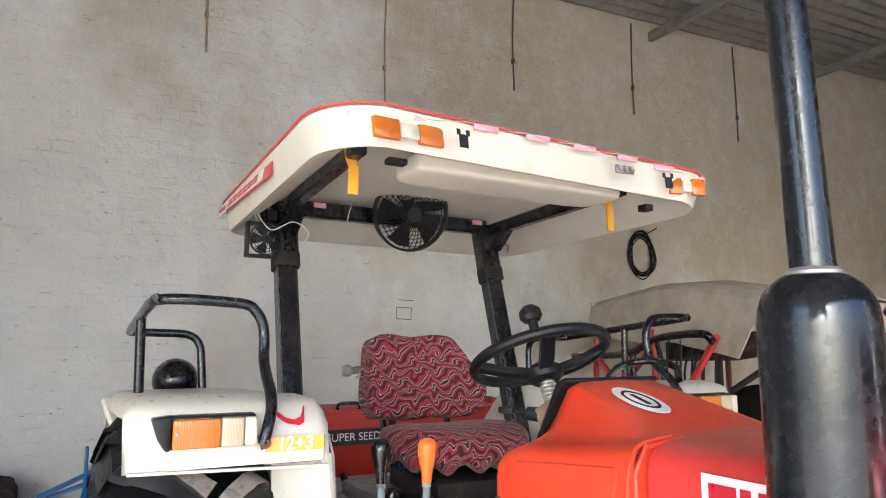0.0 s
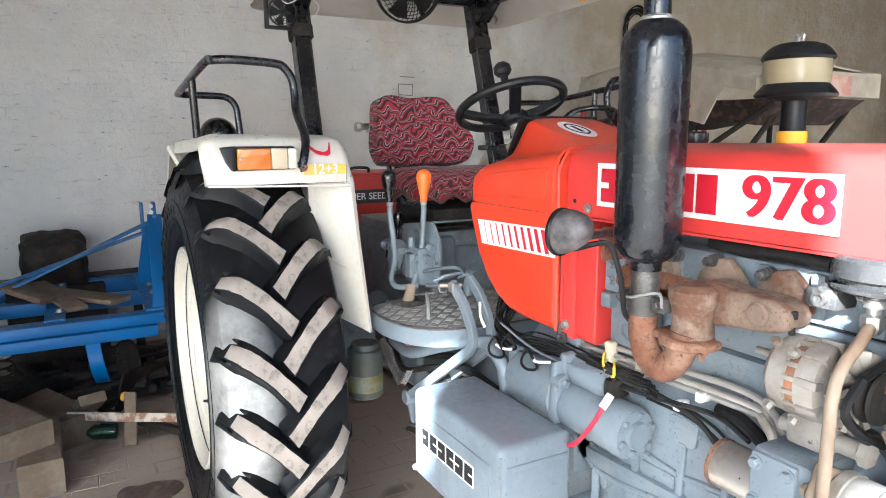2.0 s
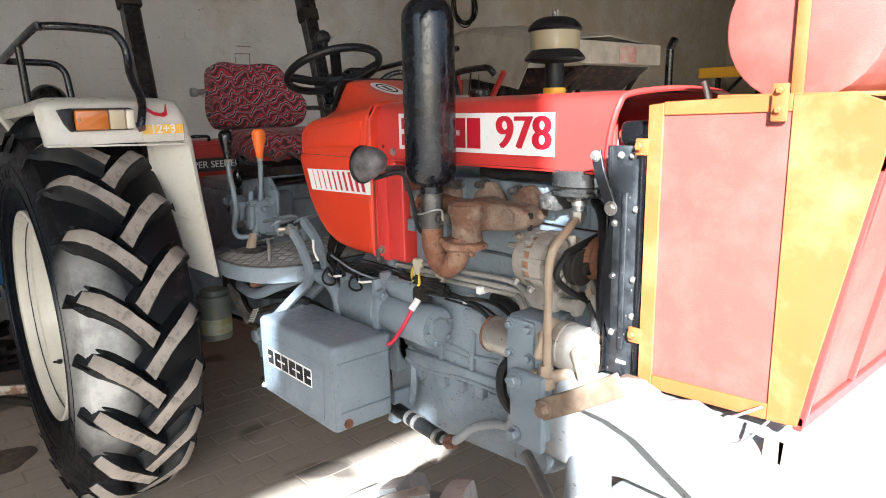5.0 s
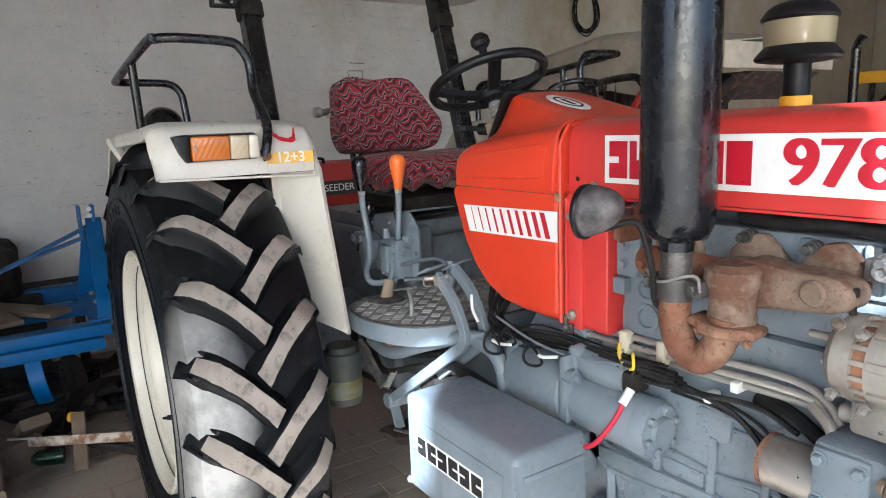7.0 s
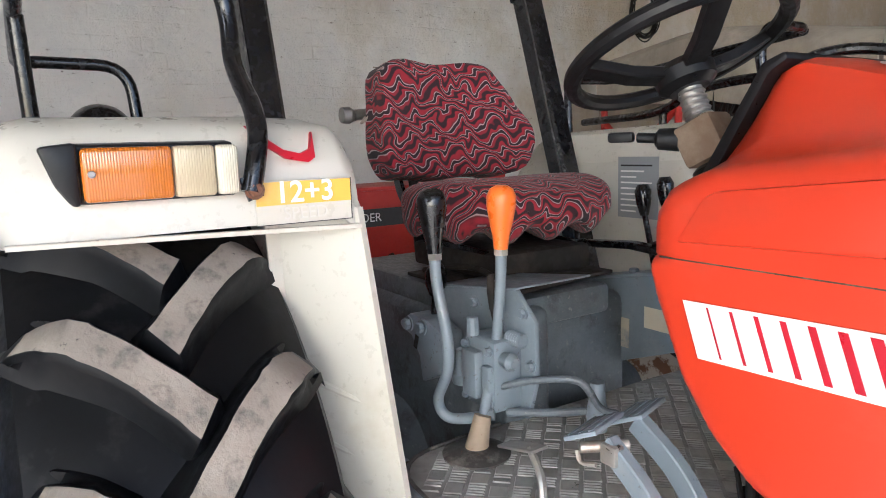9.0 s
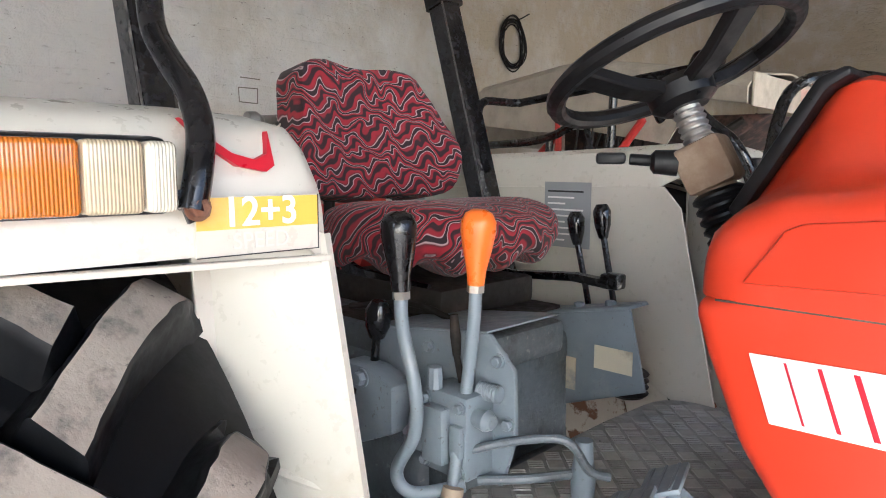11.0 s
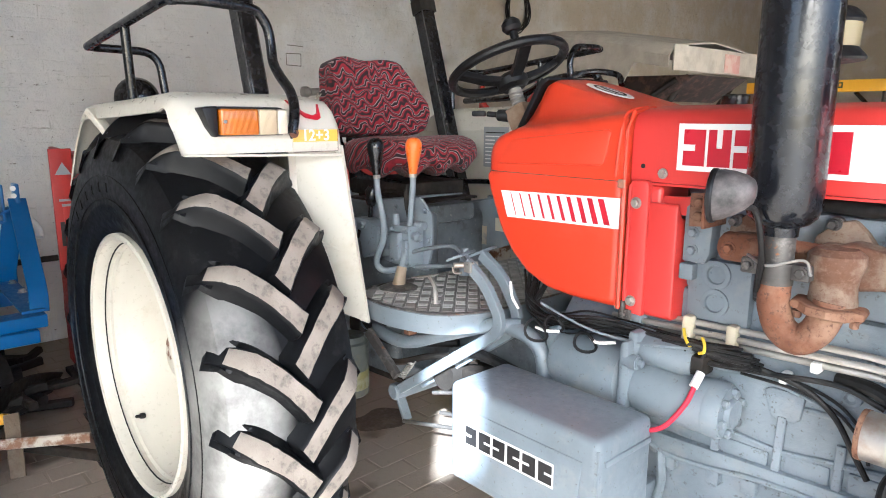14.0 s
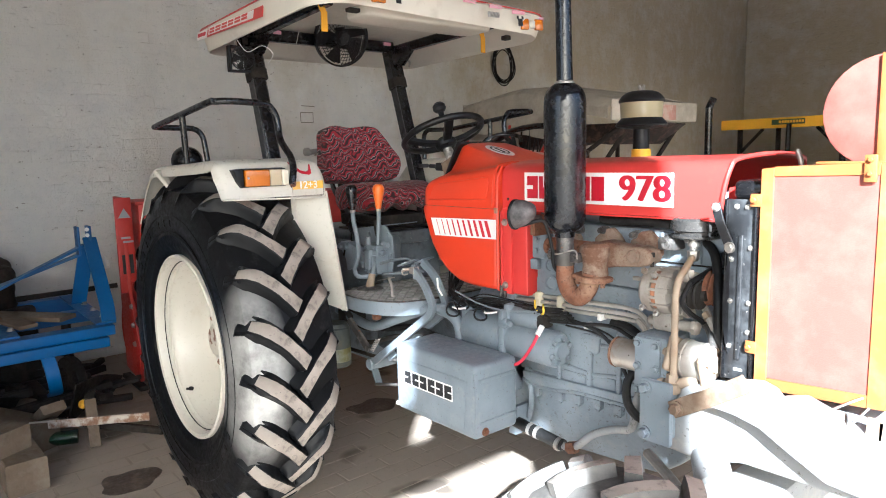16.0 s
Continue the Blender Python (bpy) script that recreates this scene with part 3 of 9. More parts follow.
CLOTH_BACK, CLOTH_SEAT = waves("wavy patterned seat cloth", 1, 2), waves("wavy patterned cushion cloth", 1, 0, True)
STICKER_RED = surface("red decal film", (0.48, 0.010, 0.026), tone=0.05, rough=0.4, relief=0.03)
STICKER_WHITE = surface("white decal film", (0.80, 0.79, 0.77), wear=(0.7, 0.66, 0.6), wear_at=(0.6, 0.85), tone=0.03, rough=0.4, relief=0.03)
STICKER_YEL = surface("yellow decal film", (0.78, 0.46, 0.06), wear=(0.72, 0.55, 0.25), wear_at=(0.5, 0.8), tone=0.05, rough=0.45, relief=0.03)
STICKER_BLACK = surface("black decal film", (0.015, 0.015, 0.016), tone=0.1, rough=0.45, relief=0.03)
PALE_GREY = surface("grey printed film", (0.30, 0.31, 0.32), tone=0.06, rough=0.5, relief=0.03)
STRAP_YEL = surface("yellow webbing", (0.72, 0.36, 0.012), tone=0.1, rough=0.8, relief=0.3, relief_scale=300)
PINK = surface("pale pink plastic", (0.70, 0.36, 0.45), tone=0.05, rough=0.3, relief=0.03)


def lens_glass(name, colour, rough=0.18, ribs=0.35):
    mat, t, b = nodes_of(name)
    b.inputs["Base Color"].default_value = (*colour, 1)
    b.inputs["Roughness"].default_value = rough
    b.inputs["Transmission Weight"].default_value = 0.25
    b.inputs["Coat Weight"].default_value = 0.6
    tc = t.nodes.new("ShaderNodeTexCoord")
    w = add(t, "ShaderNodeTexWave", Scale=110.0)
    w.bands_direction = "Y"
    t.links.new(tc.outputs["Object"], w.inputs["Vector"])
    bump(t, b, w.outputs["Fac"], ribs, 0.002)
    return mat


AMBER, CLEAR, OPAL = lens_glass("amber lens", (0.66, 0.19, 0.007), 0.12), lens_glass("clear ribbed lens", (0.62, 0.52, 0.34)), lens_glass("opal lens", (0.80, 0.75, 0.60))


def lamp_slant(o, parent, name="fender_lamp"):
    """Front lamp of a fender: black housing, amber and clear halves."""
    g = group_part(name, parent, "amber and clear indicator lamp")
    x, y, z = o
    part("housing", joined(prism([(x - 0.02, z - 0.034), (x + 0.010, z - 0.033), (x + 0.010, z + 0.031), (x - 0.02, z + 0.034)], "y", y - 0.080, y + 0.094, 0.004), prism([(y - 0.110, z + 0.030), (y - 0.074, z + 0.034), (y - 0.074, z - 0.034), (y - 0.083, z - 0.034), (y - 0.097, z - 0.012)], "x", x - 0.02, x + 0.026, 0.005)), PLASTIC, g)
    part("amber_lens", box(x + 0.006, x + 0.036, y - 0.072, y + 0.019, z - 0.030, z + 0.028, 0.005, 3), AMBER, g)
    part("clear_lens", box(x + 0.006, x + 0.035, y + 0.020, y + 0.066, z - 0.030, z + 0.028, 0.005, 3), CLEAR, g)
    part("white_lens", box(x + 0.006, x + 0.036, y + 0.067, y + 0.093, z - 0.030, z + 0.028, 0.006, 3), OPAL, g)
    part("screw", lathe((x + 0.032, y - 0.063, z), (1, 0, 0), [(0, 0.004), (0.006, 0.004), (0.007, 0.003)], 12), STEEL, g)
    return g


# fenders
def fender(side):
    f = group_part("rear_fender", tractor, "cream rear fender with chipped edges")
    s = side

    def Y(y):
        return s * y
    spine = [(-0.488, 1.195), (-0.405, 1.30), (-0.288, 1.406), (0.0, 1.413), (0.22, 1.421), (0.355, 1.428), (0.42, 1.412), (0.45, 1.37), (0.46, 1.288)]
    path = rounded_path([(x, 0, z) for x, z in spine], 0.05, 5)
    rows = []
    for p in path:
        k = max(0.0, min(1.0, (p.x - 0.345) / 0.1))
        q = max(0.0, min(1.0, (1.37 - p.z) / 0.087)) * k
        curl = k * (1 - q)
        row = [(p.x - 0.004 * k, Y(0.452 + 0.03 * k), p.z - 0.10 * (1 - k) - 0.03 * k), (p.x, Y(0.465 + 0.03 * k), p.z - 0.05 * (1 - k) - 0.012 * k), (p.x, Y(0.49 + 0.018 * k), p.z - 0.016 * (1 - k)), (p.x, Y(0.53), p.z - 0.004 * (1 - k)), (p.x, Y(0.60), p.z), (p.x - 0.004 * curl, Y(0.855), p.z), (p.x - 0.012 * curl, Y(0.877), p.z - 0.006 * (1 - k)), (p.x - 0.026 * curl, Y(0.890), p.z - 0.02 * (1 - k) - 0.006 * curl), (p.x - 0.042 * curl + 0.012 * q, Y(0.897), p.z - 0.045 * (1 - k) - 0.014 * curl + 0.004 * q)]
        rows.append(row)
    part("fender_top", sheet(rows, 0.005), WHITE, f)
    part("lower_lip", flat_bar([(0.462, Y(0.486), 1.276), (0.464, Y(0.888), 1.288)], 0.012, 0.006), WHITE, f)
    wall = [(-0.455, 1.165), (-0.285, 1.315), (0.36, 1.33), (0.40, 1.285), (0.50, 0.845), (0.49, 0.832), (0.45, 0.845), (0.34, 0.90), (-0.2, 0.96), (-0.34, 1.02)]
    part("fender_side", prism(wall, "y", Y(0.450), Y(0.456), 0.001, 1), WHITE, f)
    face = []
    for i in range(9):
        k = i / 8
        front, back = Vector((0.456 + 0.071 * k, Y(0.484 - 0.025 * k), 1.30 - 0.462 * k)), Vector((0.362 + 0.012 * k, Y(0.572 - 0.012 * k), 1.33 - 0.44 * k))
        face.append([front + Vector((0, Y(-0.006), 0)), front + Vector((0.004, Y(0.004), 0)), front.lerp(back, 0.16) + Vector((0.004, 0, 0)), front.lerp(back, 0.55), back])
    part("front_panel", sheet(face, 0.004), WHITE, f)
    part("gusset", flat_bar([(0.376, Y(0.563), 0.90), (0.362, Y(0.575), 1.33)], 0.026, 0.006, up=(1, 0, 0)), WHITE, f)
    for z in (0.955, 1.04):
        part("pressed_rib", tube([(0.404, Y(0.535), z + 0.010), (0.418, Y(0.525), z + 0.004), (0.447, Y(0.502), z - 0.008), (0.462, Y(0.489), z - 0.014)], 0.007, 10), WHITE, f)
    part("rear_rib", flat_bar([(-0.17, Y(0.90), 1.385), (-0.10, Y(0.88), 1.33), (-0.13, Y(0.8), 1.2)], 0.03, 0.02, 0.03), WHITE, f)
    part("fender_bolt", bolt((0.505, Y(0.458), 0.868), (0.2, Y(1), 0), 0.011, 0.01), STEEL, f)
    part("fender_bolt", bolt((0.482, Y(0.458), 0.878), (0.2, Y(1), 0), 0.009, 0.008), RUST, f)
    return f


near_fender = fender(-1)
far_fender = fender(1)
lamp_slant((0.448, -0.740, 1.360), near_fender)
lamp_slant((0.458, 0.738, 1.36), far_fender)
FAINT = surface("worn white print", (0.60, 0.58, 0.53), tone=0.05, rough=0.5, relief=0.03)
part("decal_plate", box(0.4585, 0.4615, -0.625, -0.497, 1.287, 1.341, 0), WHITE, near_fender)
part("decal_band", box(0.4618, 0.4625, -0.6245, -0.498, 1.311, 1.340, 0), STICKER_YEL, near_fender)
letters("12+3", 0.038, front_view(0.4629, -0.561, 1.3255, -2), STICKER_WHITE, "lettering", near_fender, bold=0.0006)
letters("SPEED", 0.022, front_view(0.4622, -0.561, 1.299, -2), FAINT, "lettering", near_fender, 0.0004)
part("decal_edge", joined(box(0.4616, 0.4624, -0.625, -0.497, 1.2862, 1.2872, 0), box(0.4616, 0.4624, -0.4975, -0.4966, 1.2862, 1.341, 0)), STICKER_BLACK, near_fender)
mark = prism([(-0.622, 1.411), (-0.604, 1.386), (-0.580, 1.368), (-0.552, 1.363), (-0.542, 1.369), (-0.537, 1.402), (-0.546, 1.380), (-0.560, 1.374), (-0.582, 1.380), (-0.602, 1.396)], "x", 0.449, 0.4585, 0)
for v in mark.verts:
    v.co.x -= 0.62 * max(0.0, v.co.z - 1.366)
part("decal_mark", mark, STICKER_RED, near_fender)
doc = part("instruction_plate", box(0.055, 0.185, 0.4480, 0.4492, 1.18, 1.335, 0), PALE_GREY, far_fender, "grey printed instruction plate")
for i in range(9):
    part("text_bar", box(0.065, 0.115 + 0.05 * ((i * 7) % 3) / 2, 0.4470, 0.4479, 1.195 + i * 0.0145, 1.199 + i * 0.0145, 0), STICKER_BLACK if i == 8 else STICKER_WHITE, doc)


def hand_rail(side):
    g = group_part("hand_rail", tractor, "bent black steel hand rail")
    s = -side
    r = 0.0125
    lead = [(0.476, -0.634, 1.33), (0.470, -0.624, 1.365), (0.456, -0.615, 1.40), (0.432, -0.612, 1.434), (0.388, -0.611, 1.468), (0.352, -0.609, 1.503), (0.339, -0.607, 1.55), (0.336, -0.612, 1.585), (0.335, -0.628, 1.612), (0.335, -0.655, 1.628), (0.331, -0.75, 1.634), (0.322, -0.80, 1.635), (0.298, -0.831, 1.634), (0.25, -0.844, 1.630), (-0.29, -0.845, 1.580), (-0.335, -0.838, 1.575), (-0.352, -0.81, 1.573)]
    part("front_rail", tube([(x, y * -s, z) for x, y, z in lead], r, 12, None, 5), BLACK, g)
    part("rear_loop", tube([(x, y * -s, z) for x, y, z in rounded_path([(-0.350, -0.815, 1.574), (-0.34, -0.640, 1.570), (-0.31, -0.622, 1.30)], 0.06, 6)], r, 12, None, 1), BLACK, g)
    part("middle_post", tube([(0.0, -0.844 * -s, 1.603), (0.0, -0.838 * -s, 1.41)], r, 12), BLACK, g)
    part("foot_plate", flat_bar([(0.472, -0.637 * -s, 1.35), (0.475, -0.628 * -s, 1.322)], 0.02, 0.005, up=(1, 0, 0)), BLACK, g)
    part("rail_bolt", bolt((0.477, -0.63 * -s, 1.333), (1, 0, 0), 0.009), RUST, g)
    return g


hand_rail(-1)
hand_rail(1)


def work_lamp(x, y, z):
    g = group_part("work_lamp", tractor, "round black rear work lamp")
    part("bowl", lathe((x + 0.07, y, z), (-1, 0, 0), [(0, 0.01), (0.008, 0.032), (0.03, 0.056), (0.06, 0.067), (0.085, 0.069), (0.09, 0.062)], 28), BLACK, g)
    part("stem", rod((x + 0.02, y, z - 0.06), (x + 0.02, y, 1.30), 0.012), BLACK, g)


work_lamp(-0.38, -0.70, 1.425)


# seat
def cushion(x0, x1, y0, y1, z0, z1, top_in=0.0, n=12, puff=0.035, e=7.0):
    """A stuffed slab, fuller in the middle, rounded at the rim."""
    bm = bmesh.new()
    bmesh.ops.create_cube(bm, size=2.0)
    bmesh.ops.subdivide_edges(bm, edges=bm.edges[:], cuts=n, use_grid_fill=True)
    for v in bm.verts:
        x, y, z = v.co
        k = (abs(x) ** e + abs(y) ** e + abs(z) ** e) ** (1 / e)
        v.co = Vector((x, y, z)) / k * max(abs(x), abs(y), abs(z))
    for v in bm.verts:
        x, y, z = v.co
        v.co = ((x0 + x1) / 2 + x * (x1 - x0) / 2, (y0 + y1) / 2 + y * (y1 - y0) / 2, (z0 + z1) / 2 + z * (z1 - z0) / 2)
    return bm


def seat():
    g = group_part("seat", tractor, "sprung seat with red and black wavy cloth covers")
    yc = 0.035
    b = cushion(-0.055, 0.055, -0.215, 0.215, -0.133, 0.133, e=11.0)
    for v in b.verts:
        k = (v.co.z + 0.133) / 0.266
        taper = 1.0 - (0.46 if v.co.y > 0 else 0.12) * max(0.0, k - 0.36) / 0.64 - 0.10 * max(0.0, 0.25 - k) / 0.25
        v.co.y *= taper
        v.co.x += 0.028 * (v.co.y / 0.2) ** 2 + 0.004 * math.sin(v.co.y * 60) * math.sin(v.co.z * 45)
        v.co.z += 0.004 * math.sin(v.co.y * 37)
    part("backrest", xf(b, pose(-0.108, yc - 0.012, 1.432, 0, -9, 0)), CLOTH_BACK, g, "wavy patterned backrest cover")
    c = cushion(-0.195, 0.195, -0.212, 0.212, -0.062, 0.062, n=16, e=3.2)
    for v in c.verts:
        k = (v.co.x + 0.195) / 0.39
        v.co.y *= 1.0 - 0.12 * max(0.0, k - 0.5) / 0.5
        side = abs(v.co.y) / 0.21
        if v.co.z > 0:
            v.co.z += 0.020 * side ** 2 - 0.012 * max(0.0, k - 0.7) / 0.3
        else:
            v.co.z += 0.014 * math.sin(v.co.y * 58 + v.co.x * 34) * min(1.0, -v.co.z / 0.04)
        v.co.x += 0.004 * math.sin(v.co.y * 50)
    part("cushion", xf(c, pose(0.118, yc - 0.003, 1.243, 0, -3, 0)), CLOTH_SEAT, g, "wavy patterned cushion cover")
    for dy in (-0.12, 0.12):
        part("seat_bracket", flat_bar([(-0.17, yc + dy, 1.50), (-0.16, yc + dy, 1.28), (-0.02, yc + dy, 1.16), (0.2, yc + dy, 1.15)], 0.03, 0.01, 0.04, up=(0, 1, 0)), BLACK, g)
    part("suspension", joined(box(-0.08, 0.24, yc - 0.13, yc + 0.13, 1.105, 1.16, 0.01), tube([(-0.1, yc - 0.1, 1.11), (-0.12, yc - 0.1, 1.3), (-0.15, yc - 0.08, 1.42)], 0.012)), DARK, g)
    part("hand_knob", joined(rod((-0.17, yc - 0.17, 1.46), (-0.17, yc - 0.225, 1.455), 0.013), lathe((-0.17, yc - 0.225, 1.455), (0, -1, 0), [(0, 0.013), (0.012, 0.02), (0.03, 0.018)], 12)), STEEL, g)
    part("tie_cord", tube([(-0.16, yc - 0.2, 1.45), (-0.13, yc - 0.225, 1.435), (-0.11, yc - 0.215, 1.45), (-0.14, yc - 0.205, 1.465)], 0.003, 6), CANVAS, g)


seat()


# roll bar and canopy
def roll_bar():
    g = group_part("roll_bar", tractor, "black square-tube roll bar")
    for s in (-1, 1):
        y = s * 0.402 + 0.003
        part("post", flat_bar([(0.022, y + s * 0.008, 0.86), (-0.266, y, 1.83)], 0.066, 0.066, up=(0, 1, 0)), BLACK, g)
        part("post_sleeve", flat_bar([(-0.256, y, 1.80), (-0.312, y, 2.0)], 0.075, 0.078, up=(0, 1, 0)), BLACK, g)
        part("post_collar", flat_bar([(-0.250, y, 1.785), (-0.264, y, 1.832)], 0.08, 0.082, up=(0, 1, 0)), DARK, g)
        part("roof_arm", flat_bar([(-0.29, y * 1.02, 1.985), (0.44, y * 1.06, 2.012)], 0.04, 0.045), BLACK, g)
        part("arm_gusset", prism([(-0.335, 1.93), (-0.225, 1.90), (-0.12, 1.985), (-0.335, 1.99)], "y", y - 0.03, y + 0.03, 0.004), BLACK, g)
        part("weld_seam", flat_bar([(-0.012, y - 0.0345, 1.08), (-0.225, y - 0.0345, 1.79)], 0.004, 0.004, up=(0, 1, 0)), NECK, g)
        for k in range(3):
            part("sleeve_bolt", bolt((-0.235 - 0.012 * k, y, 1.845 + 0.045 * k), (0.95, 0, 0.3), 0.011, 0.012), DARK, g)
        part("clip", joined(tube([(-0.275, y + s * 0.05, 1.95), (-0.245, y + s * 0.075, 1.93), (-0.225, y + s * 0.06, 1.90)], 0.006, 6), box(-0.285, -0.245, y + s * 0.035, y + s * 0.07, 1.94, 1.975, 0.005)), STEEL if s > 0 else DARK, g)
    part("cross_bar", flat_bar([(-0.295, -0.40, 2.0), (-0.295, 0.40, 2.0)], 0.045, 0.055), BLACK, g)
    for y in (-0.19, 0.17):
        part("wire_tie", tube([(-0.25, y, 1.965), (-0.243, y + 0.006, 2.0), (-0.25, y + 0.018, 2.03)], 0.002, 6), CANVAS, g)
    for y in (-0.29, 0.34):
        part("led_module", box(-0.251, -0.243, y - 0.022, y + 0.022, 2.0, 2.018, 0.003), PINK, g)
    return g


roll_bar()


def fan_guard(o, d, r, g, blades=20, rings=9, ring_r=0.0016, depth=0.05):
    """A round fan: hub, curved vanes, hoop and guard rings."""
    o, d = Vector(o), Vector(d).normalized()
    for k in range(1, rings + 1):
        rr = r * k / rings
        f, s, u = frame_of(d)
        h = depth * (1 - (k / rings) ** 3) * 0.6
        loop = [o + d * (h + 0.012) + (s * math.cos(a) + u * math.sin(a)) * rr for a in (2 * math.pi * i / 28 for i in range(29))]
        part("guard_ring", sweep(loop, circle(ring_r, 5), caps=False), PLASTIC, g)
    f, s, u = frame_of(d)
    for i in range(blades * 2):
        a = math.pi * i / blades
        pts = []
        for k in (0.2, 0.45, 0.7, 0.95):
            aa = a + 0.35 * k
            pts.append(o + d * (depth * 0.5 * (1 - k ** 3) + 0.014) + (s * math.cos(aa) + u * math.sin(aa)) * r * k)
        part("guard_rib", tube(pts, ring_r * 1.1, 5, None, 3), PLASTIC, g)
    part("fan_hoop", lathe(o - d * depth * 0.5, d, [(0, r * 1.0), (0, r * 1.05), (depth * 0.6, r * 1.05), (depth * 0.6, r * 1.0), (0, r * 1.0)], 40, False), PLASTIC, g)
    part("fan_hub", lathe(o - d * depth * 0.6, d, [(0, r * 0.26), (depth * 1.0, r * 0.26), (depth * 1.25, r * 0.2)], 24), PLASTIC, g)
    for i in range(5):
        a = 2 * math.pi * i / 5
        rows = []
        for k in (0.22, 0.5, 0.75, 0.94):
            rows.append([o + d * (-depth * 0.25 + w * depth * 0.35) + (s * math.cos(a + w * 0.42) + u * math.sin(a + w * 0.42)) * r * k for w in (-1, 0, 1)])
        part("blade", sheet(rows, 0.002), PLASTIC, g)


big_fan = group_part("cooling_fan", tractor, "round black fan under the canopy")
fan_guard((-0.20, 0.035, 2.005), (0.95, -0.12, -0.30), 0.132, big_fan)
part("fan_bracket", flat_bar([(-0.26, 0.045, 2.0), (-0.22, 0.045, 1.99)], 0.04, 0.02), BLACK, big_fan)
small_fan = group_part("side_fan", tractor, "small square black fan on the post")
fan_guard((-0.22, -0.475, 1.875), (0.95, -0.1, -0.1), 0.05, small_fan, 9, 6, 0.0013, 0.03)
part("fan_box", joined(box(-0.262, -0.226, -0.535, -0.525, 1.815, 1.93, 0.003), box(-0.262, -0.226, -0.425, -0.415, 1.815, 1.93, 0.003), box(-0.262, -0.226, -0.53, -0.42, 1.815, 1.825, 0.003), box(-0.262, -0.226, -0.53, -0.42, 1.92, 1.93, 0.003)), PLASTIC, small_fan)
part("fan_arm", tube([(-0.24, -0.475, 1.92), (-0.25, -0.475, 1.99), (-0.26, -0.40, 2.0)], 0.013, 8), BLACK, small_fan)
part("fan_wire", tube([(-0.24, -0.50, 1.93), (-0.2, -0.52, 1.965), (-0.19, -0.47, 1.9), (-0.18, -0.40, 1.93), (-0.19, -0.345, 1.9), (-0.21, -0.36, 1.86)], 0.0018, 5), STICKER_WHITE, small_fan)


